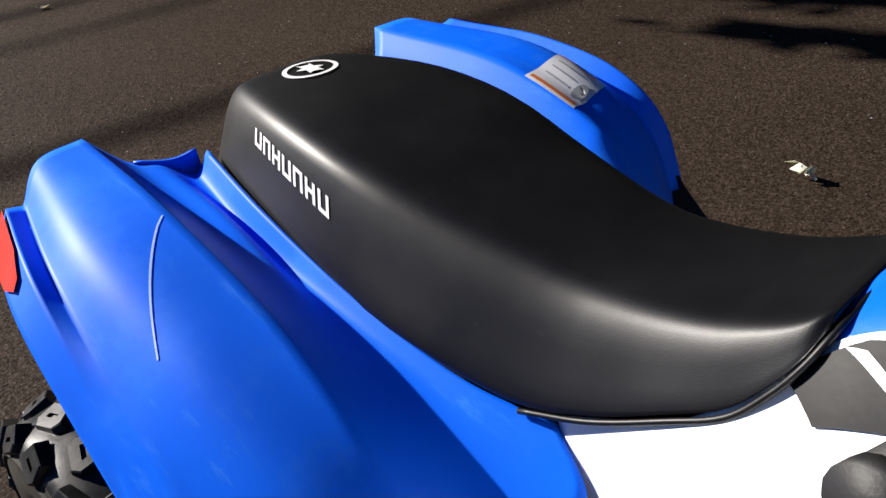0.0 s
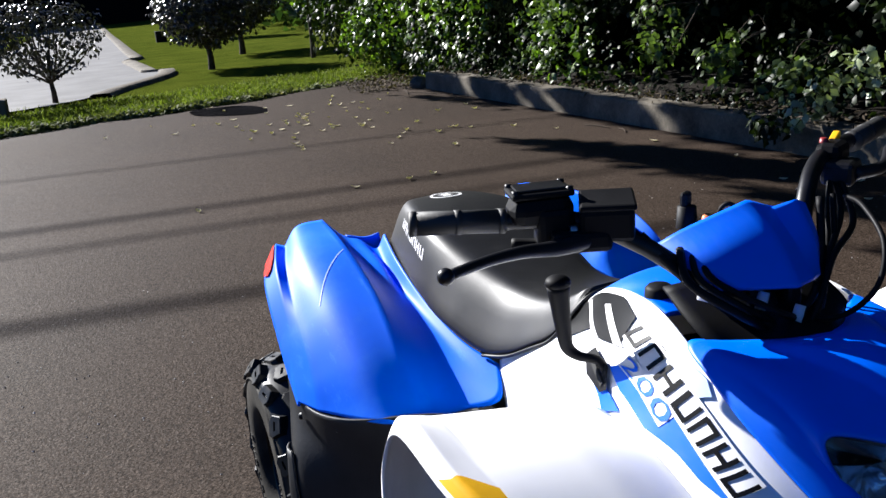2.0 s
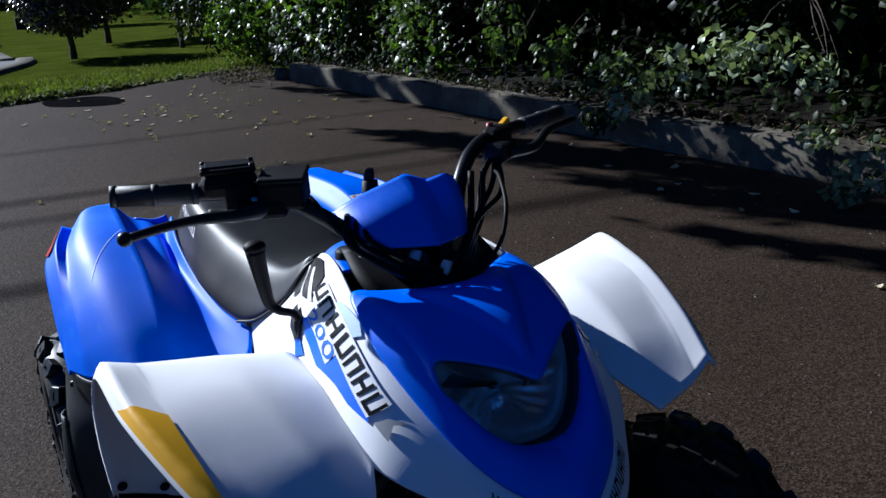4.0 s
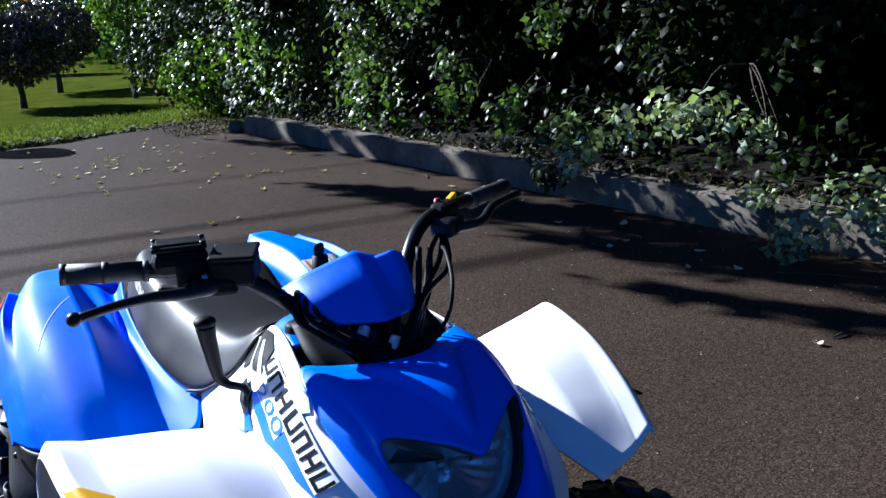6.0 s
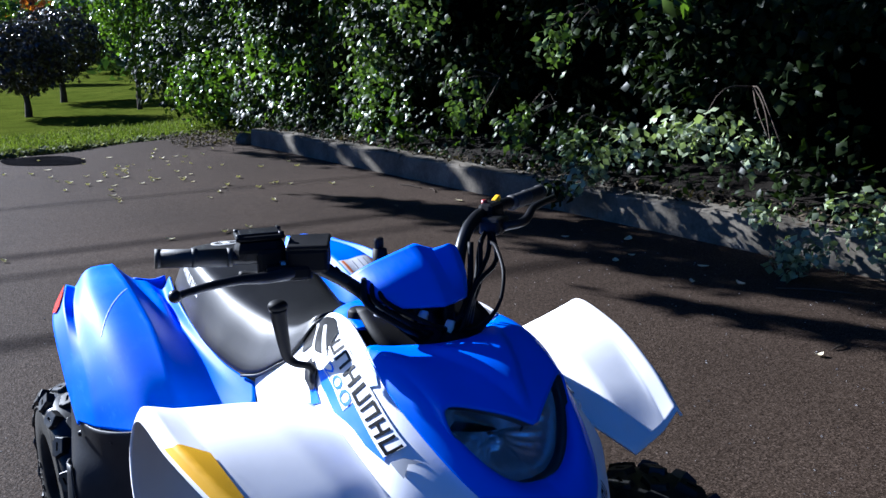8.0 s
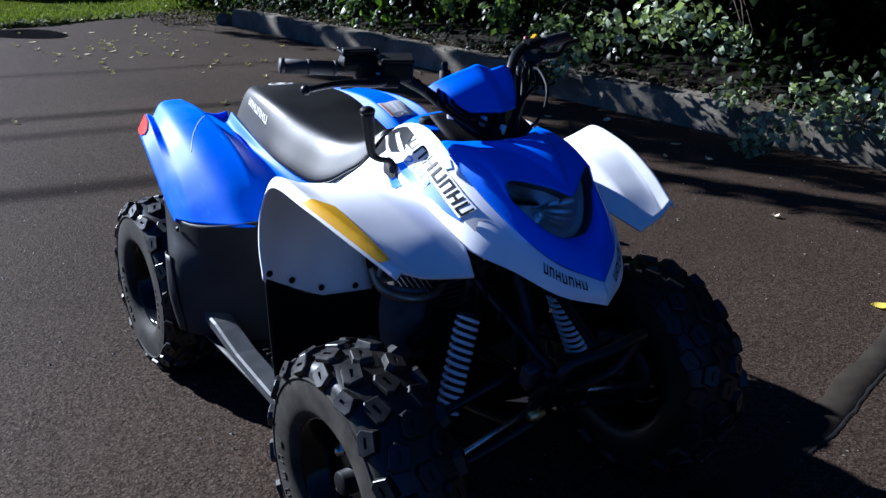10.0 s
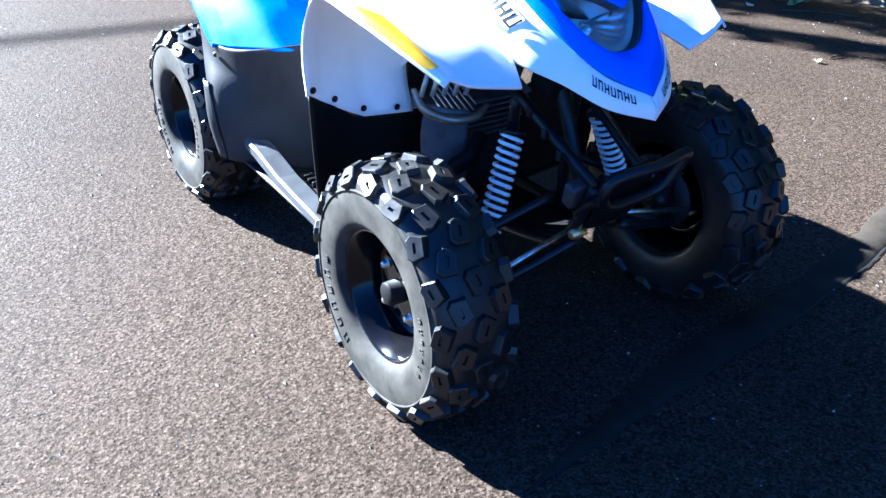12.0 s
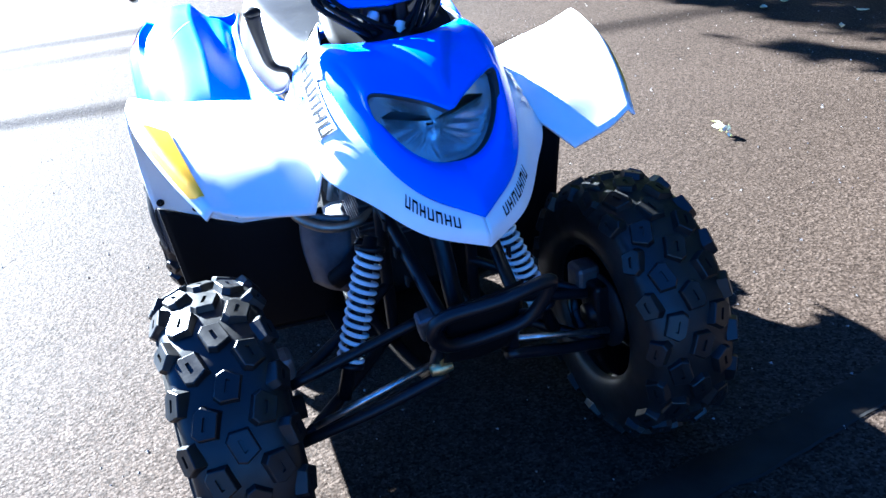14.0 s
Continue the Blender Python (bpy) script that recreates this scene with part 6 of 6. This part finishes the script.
leaf_cloud(over_kerb, 0.13, M["tree_leaf"], "leaves", 19, 0.5, 0.1, parent=tree_over)
# unseen overhead leaves added to keep much of the hedge in shade
rnd = random.Random(31)
shade_canopy = []
while len(shade_canopy) < 5200:
    x, y = rnd.uniform(-10.2, 1.0), rnd.uniform(1.2, 2.7)
    if noise.noise((x * 1.3, y * 1.8, 3.0)) < -0.22 or y < 1.3 + 0.25 * noise.noise((x * 1.5, 0, 8)):
        continue
    shade_canopy.append(((x, y, 4.25 + 0.25 * noise.noise((x, y, 1)) + 0.3 * rnd.random()), (0, 0, 0.9)))
leaf_cloud(shade_canopy, 0.17, M["tree_leaf"], "shade_canopy", 16, 0.6, 0.1, parent=tree_over)
for i in range(9):
    x = -10 + 1.25 * i
    tube("branch", [(x - 0.5, 5.2, 4.6), (x, 3.2, 4.5), (x + 0.2, 1.5, 4.35)], [0.03, 0.02, 0.008], M["bark"], tree_over, "", 6, 12)
tube("trunk", [(-13.6, 6.4, -0.1), (-13.4, 6.2, 1.6), (-12.6, 5.0, 3.0), (-11.0, 2.8, 3.7), (-8.6, 1.75, 3.75)], [0.14, 0.12, 0.09, 0.05, 0.02], M["bark"], tree_over, "", 10, 40)

# overhead cables, known by their shadows
for i, ((x0, y0), (x1, y1), z, r) in enumerate((((-4.401, -0.123), (-4.042, 2.534), 6.0, 0.024), ((-3.864, -0.22), (-3.522, 2.629), 6.0, 0.018), ((-2.607, -0.448), (-2.12, 2.915), 6.6, 0.034), ((-6.35, -0.5), (-5.95, 2.2), 6.0, 0.012))):
    d = (Vector((x1, y1, 0)) - Vector((x0, y0, 0))).normalized()
    o = Vector((x0, y0, 0)) - SH * z + Vector((0, 0, z))
    wire = tube("overhead_cable", [o - d * 14, o, o + d * 20], r, M["black"], None, "", 8)
    tagged(wire, "black overhead cable high above the driveway", "cable", "overhead cables")

# ---- trees on the lawn and the woods behind ----
def crown_points(c, r, n, seed, shell_=0.55):
    rnd = random.Random(seed)
    pts = []
    while len(pts) < n:
        a = Vector((rnd.gauss(0, 1), rnd.gauss(0, 1), rnd.gauss(0, 1))).normalized()
        k = shell_ + (1 - shell_) * rnd.random() ** 0.6
        k *= 1 + 0.22 * noise.noise(a * 2.6 + Vector((seed, 0, 0)))
        if noise.noise(a * 4.0 + Vector((0, seed, 0))) < -0.25:
            continue
        pts.append(((c[0] + a.x * r[0] * k, c[1] + a.y * r[1] * k, c[2] + a.z * r[2] * k), tuple(a)))
    return pts


def tree(name, label, x, y, trunk_h, crown_r, crown_h, n, leaf, mat, seed, trunk_r=0.05, limbs=7, flat=1.0):
    """A tapered trunk, limbs that fork upwards and a crown of many leaves."""
    rnd = random.Random(seed)
    z = ground_z(x, y)
    t = empty(name, Matrix.Translation((x, y, z)))
    tagged(t, label, "tree")
    c = Vector((0, 0, trunk_h + crown_h * 0.5))
    tube("trunk", [(0, 0, -0.1), (0.03, 0.01, trunk_h * 0.5), (0, 0, trunk_h), (0.02, 0.03, trunk_h + crown_h * 0.35)], [trunk_r * 1.3, trunk_r, trunk_r * 0.8, trunk_r * 0.4], M["bark"], t, "", 8, 14)
    for i in range(limbs):
        an = 2 * math.pi * i / limbs + rnd.uniform(-0.3, 0.3)
        o = Vector((math.cos(an), math.sin(an), 0))
        e = o * crown_r * rnd.uniform(0.55, 0.85) + Vector((0, 0, trunk_h + crown_h * rnd.uniform(0.35, 0.85)))
        st0 = Vector((0, 0, trunk_h * rnd.uniform(0.8, 1.15)))
        tube("limb", [st0, (st0 + e) / 2 + o * 0.12 * crown_r, e], [trunk_r * 0.55, trunk_r * 0.35, trunk_r * 0.12], M["bark"], t, "", 6, 10)
        for _ in range(2):
            e2 = e + Vector((rnd.uniform(-1, 1), rnd.uniform(-1, 1), rnd.uniform(0, 1))) * crown_r * 0.35
            tube("twig", [(st0 + e) / 2 + o * 0.1 * crown_r, e2], [trunk_r * 0.2, trunk_r * 0.07], M["bark"], t, "", 5)
    leaf_cloud(crown_points(c, (crown_r, crown_r, crown_h * 0.5 * flat), n, seed), leaf, mat, "crown", seed + 1, parent=t)
    return t


tree("ornamental_tree", "small round ornamental tree with thin dark foliage on the lawn", -15.5, -1.1, 0.45, 0.98, 1.35, 2200, 0.07, M["dark_leaf"], 21, 0.045, 9)
tree("ornamental_tree", "small dark tree beside a stone planter block", -13.9, -2.0, 0.75, 0.62, 1.0, 1200, 0.075, M["dark_leaf"], 22, 0.05)
pl = block("planter", (0.45, 0.45, 0.28), pose(-13.6, -1.95, ground_z(-13.6, -1.95) + 0.13), M["concrete"], None, bevel=0.02)
tagged(pl, "square weathered concrete planter block on the grass", "planter")
tree("lawn_tree", "round dense dark green tree casting shade on the lawn", -20.3, 2.3, 0.55, 1.15, 1.65, 5200, 0.10, M["dark_leaf"], 23, 0.07)
tree("lawn_tree", "round dense dark green tree further across the lawn", -25.0, 3.9, 0.65, 1.35, 2.0, 5200, 0.11, M["dark_leaf"], 24, 0.08)
tree("young_tree", "slender young tree with lime green leaves", -20.2, 4.75, 1.3, 0.95, 2.6, 2600, 0.11, M["lime_leaf"], 25, 0.05)
tree("shrub", "loose green shrub at the lawn's edge", -13.2, 4.2, 0.15, 1.3, 1.7, 3200, 0.09, M["ivy"], 26, 0.04)
tree("shrub", "loose lime green shrub at the lawn's edge", -12.0, 4.0, 0.1, 0.9, 1.2, 2000, 0.08, M["lime_leaf"], 27, 0.03)
tree("tall_shrub", "tall leafy green shrub behind the lawn", -15.5, 6.0, 0.4, 2.0, 3.4, 6500, 0.11, M["ivy"], 28, 0.07)
tree("tall_shrub", "tall lime green creeper-covered tree behind the lawn", -18.5, 7.2, 0.6, 1.9, 4.0, 5000, 0.12, M["lime_leaf"], 29, 0.08)
tree("maple_tree", "rust orange autumn tree beyond the lawn", -58.0, 7.6, 1.0, 2.2, 5.0, 2500, 0.28, M["rust_leaf"], 30, 0.12)
tree("roadside_tree", "narrow green tree on the verge of the street", -38.0, 4.3, 0.8, 0.9, 3.0, 1600, 0.18, M["lime_leaf"], 31, 0.06)
pb = block("electrical_box", (0.35, 0.45, 0.5), pose(-40.0, 3.1, ground_z(-40, 3.1) + 0.22), M["black"], None, bevel=0.02)
tagged(pb, "small dark cabinet on the verge", "cabinet")

far = empty("woodland")
tagged(far, "dark green woodland closing off the lawn and street", "woodland", kind="stuff")
rnd = random.Random(77)
pts, ptsb = [], []
for i in range(90):
    if i < 40:
        x, y, h = rnd.uniform(-46, -27), rnd.uniform(8.5, 22), rnd.uniform(4.5, 8)
    elif i < 70:
        x, y, h = rnd.uniform(-100, -75), rnd.uniform(-30, 26), rnd.uniform(8, 13)
        y += 14 if 0 <= y < 10 else -12 if -9 < y < 0 else 0
    else:
        x, y, h = rnd.uniform(-26, -12), rnd.uniform(8.5, 14), rnd.uniform(4, 7)
    z = ground_z(x, y)
    r = h * rnd.uniform(0.28, 0.4)
    (pts if rnd.random() < 0.7 else ptsb).extend(crown_points((x, y, z + h * 0.5), (r, r, h * 0.52), 420, i))
leaf_cloud(pts, 0.42, M["tree_leaf"], "dark_crowns", 91, 0.8, parent=far)
leaf_cloud(ptsb, 0.42, M["lime_leaf"], "light_crowns", 92, 0.8, parent=far)
# tall dark sheet added behind the crowns to hide the sky between them
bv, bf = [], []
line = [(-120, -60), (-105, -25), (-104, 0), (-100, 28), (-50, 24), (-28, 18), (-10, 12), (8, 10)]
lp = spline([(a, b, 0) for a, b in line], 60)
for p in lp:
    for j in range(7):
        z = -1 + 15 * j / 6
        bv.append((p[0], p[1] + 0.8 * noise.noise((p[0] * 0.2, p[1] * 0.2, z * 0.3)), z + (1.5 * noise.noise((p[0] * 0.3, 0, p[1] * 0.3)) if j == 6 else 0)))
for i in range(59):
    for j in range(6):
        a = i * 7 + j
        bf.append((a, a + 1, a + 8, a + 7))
mesh_ob("dark_back_sheet", bv, bf, M["soil"], far)

# ---- lawn edge: ground cover, grass blades, mulch, twigs ----
rnd = random.Random(5)
edge_pts, blade_pts, litter = [], [], []
for _ in range(6500):
    y = rnd.uniform(-6, 3.4)
    x = lawn_edge(y) - abs(rnd.gauss(0, 0.16)) + 0.06
    edge_pts.append(((x, y, ground_z(x, y) + 0.015 + 0.06 * rnd.random()), (0.3, 0, 0.8)))
for _ in range(26000):
    y = rnd.uniform(-6, 5.5)
    x = lawn_edge(min(y, 3.4)) - 0.05 - 5.5 * rnd.random() ** 1.6
    if y > 3.4 and x > -11:
        continue
    blade_pts.append(((x, y, ground_z(x, y)), (0, 0, 0.2)))
gc = leaf_cloud(edge_pts, 0.06, M["cover"], "ground_cover", 93, 0.8, 0.0)
tagged(gc, "pale green ground cover creeping over the driveway's edge", "ground cover", kind="stuff")
gr = leaf_cloud(blade_pts, 0.07, M["blade"], "grass", 94, 0.16, -1.6)
tagged(gr, "short mown green grass", "grass", kind="stuff")
for _ in range(900):
    x, y = rnd.uniform(-11.6, -9.2), rnd.uniform(2.5, 3.6)
    if x > -9.25 and y > 3.2:
        continue
    z = 0.01 if x > lawn_edge(y) else ground_z(x, y) + 0.02
    litter.append(((x, y, z + 0.03 * rnd.random()), (0, 0, 0.9)))
lt = leaf_cloud(litter, 0.07, M["litter"], "leaf_litter", 95, 0.35, 0.0)
tagged(lt, "dry brown twigs and leaf litter at the hedge's foot", "leaf litter", kind="stuff")
top_litter = []
for _ in range(1500):
    x = rnd.uniform(-9.0, 4.0)
    y = kerb_y(x) + rnd.uniform(0.03, 0.45)
    top_litter.append(((x, y, 0.212 + 0.03 * rnd.random()), (0, -0.2, 0.8)))
lt2 = leaf_cloud(top_litter, 0.05, M["litter"], "leaf_litter", 96, 0.4, 0.0)
tagged(lt2, "dry brown leaf litter lying along the kerb wall", "leaf litter", kind="stuff")

# cast shadow painted as a dark patch near the driveway's end
stv = [(-9.28 + 0.50 * math.cos(t) * (1 + 0.10 * math.sin(3 * t)) + 0.22 * math.sin(t), 0.86 + 0.46 * math.sin(t) * (1 + 0.12 * math.cos(2 * t)), 0.004) for t in [2 * math.pi * i / 40 for i in range(40)]]
stain = mesh_ob("painted_shadow", stv, [tuple(range(40))], M["stain"])
tagged(stain, "dark cast shadow painted on the asphalt", "stain", kind="structure")

# ---- fallen leaves ----
def leaf_mesh(seed):
    r = random.Random(seed)
    L, W = 0.062 * r.uniform(0.8, 1.2), 0.036 * r.uniform(0.8, 1.2)
    c1, c2 = r.uniform(0.005, 0.02), r.uniform(0.0, 0.02)
    v, f = [], []
    for i in range(7):
        s = i / 6
        w = W * 0.5 * math.sin(math.pi * s ** 0.8) ** 0.8 if 0 < i < 6 else 0.002
        zc = 0.004 + c1 * (2 * s - 1) ** 2
        v += [((s - 0.5) * L, -w, zc + c2 * w / W + 0.003), ((s - 0.5) * L, 0, zc), ((s - 0.5) * L, w, zc + c2 * 1.4 * w / W + 0.003)]
    for i in range(6):
        a = i * 3
        f += [(a, a + 1, a + 4, a + 3), (a + 1, a + 2, a + 5, a + 4)]
    me = bpy.data.meshes.new("fallen_leaf")
    me.from_pydata(v, [], f)
    me.materials.append(M["fallen"])
    return me


kinds = [leaf_mesh(i) for i in range(6)]
spots = [(-4.294, -0.16), (-4.271, 1.407), (-4.23, 1.22), (-4.247, 0.847), (-5.934, 0.92), (-6.062, 0.943), (-6.854, 2.921), (-8.761, -0.055), (-1.55, 0.55), (-2.0, 2.75), (-1.62, 3.05), (-2.35, 3.2)]
rnd = random.Random(9)
while len(spots) < 88:
    x, y = rnd.gauss(-7.4, 1.3), rnd.gauss(1.7, 0.95)
    if -9.9 - 0.28 * y < x < -4.6 and y < 3.15:
        spots.append((x, y))
while len(spots) < 96:
    spots.append((rnd.uniform(-5.5, 0.3), rnd.uniform(2.3, 3.3)))
for i, (x, y) in enumerate(spots):
    o = new("fallen_leaf", rnd.choice(kinds))
    o.matrix_world = pose(x, y, 0.002, rnd.uniform(-8, 8), rnd.uniform(-8, 8), rnd.uniform(0, 360)) @ Matrix.Scale(rnd.uniform(0.75, 1.25), 4)
    tagged(o, "dry pale yellow-brown fallen leaf on the asphalt", "leaf", "fallen leaves")
o = new("fallen_leaf", kinds[2].copy())
o.data.materials[0] = M["yellow_leaf"]
o.matrix_world = pose(0.41, 1.77, 0.002, 5, -6, 40)
tagged(o, "bright yellow fallen leaf on the asphalt", "leaf", "fallen leaves")
cl = leaf_cloud(spray(-0.616, 1.449, 0.030, 0.045, 0.035, 0.018, 10, 60), 0.034, M["pale_leaf"], "leaf_clump", 97, 0.7, 0.0)
tagged(cl, "pale crumpled clump of dry leaves on the asphalt", "leaf clump")
for i, (x, y, an, L) in enumerate(((-0.423, 2.48, 85, 0.09), (-5.0, 3.18, 10, 0.30), (-4.7, 3.22, -20, 0.22), (-0.95, 3.12, 35, 0.4), (-8.6, 3.05, 20, 0.5), (-8.9, 2.95, -15, 0.6), (-9.3, 2.8, 40, 0.4))):
    dx, dy = math.cos(radians(an)) * L / 2, math.sin(radians(an)) * L / 2
    tw = tube("twig", [(x - dx, y - dy, 0.006), (x, y + 0.01, 0.012), (x + dx, y + dy, 0.006)], [0.003, 0.005, 0.003], M["bark"], None, "", 6, 8)
    tagged(tw, "thin dry twig lying on the asphalt", "twig", "fallen twigs")

# loose grit on the driveway near the bike
rnd = np.random.RandomState(3)
n = 1500
gx_, gy_ = rnd.uniform(-3.0, 2.2, n), rnd.uniform(-2.2, 3.2, n)
sz = 0.0022 + 0.0035 * rnd.rand(n) ** 2
base = np.array([(1, 0, 0.2), (-0.4, 0.9, 0.2), (-0.6, -0.8, 0.2), (0, 0, 1.0)])
gv = (np.stack([gx_, gy_, np.zeros(n)], 1)[:, None] + base[None] * sz[:, None, None] * rnd.uniform(0.7, 1.3, (n, 4, 3))).reshape(-1, 3)
gf = [(4 * i + a, 4 * i + b, 4 * i + c) for i in range(n) for a, b, c in ((0, 1, 3), (1, 2, 3), (2, 0, 3))]
grit_ob = mesh_ob("grit", gv, gf, M["grit"], smooth=False)
tagged(grit_ob, "loose pale grit scattered on the asphalt", "grit", kind="stuff")
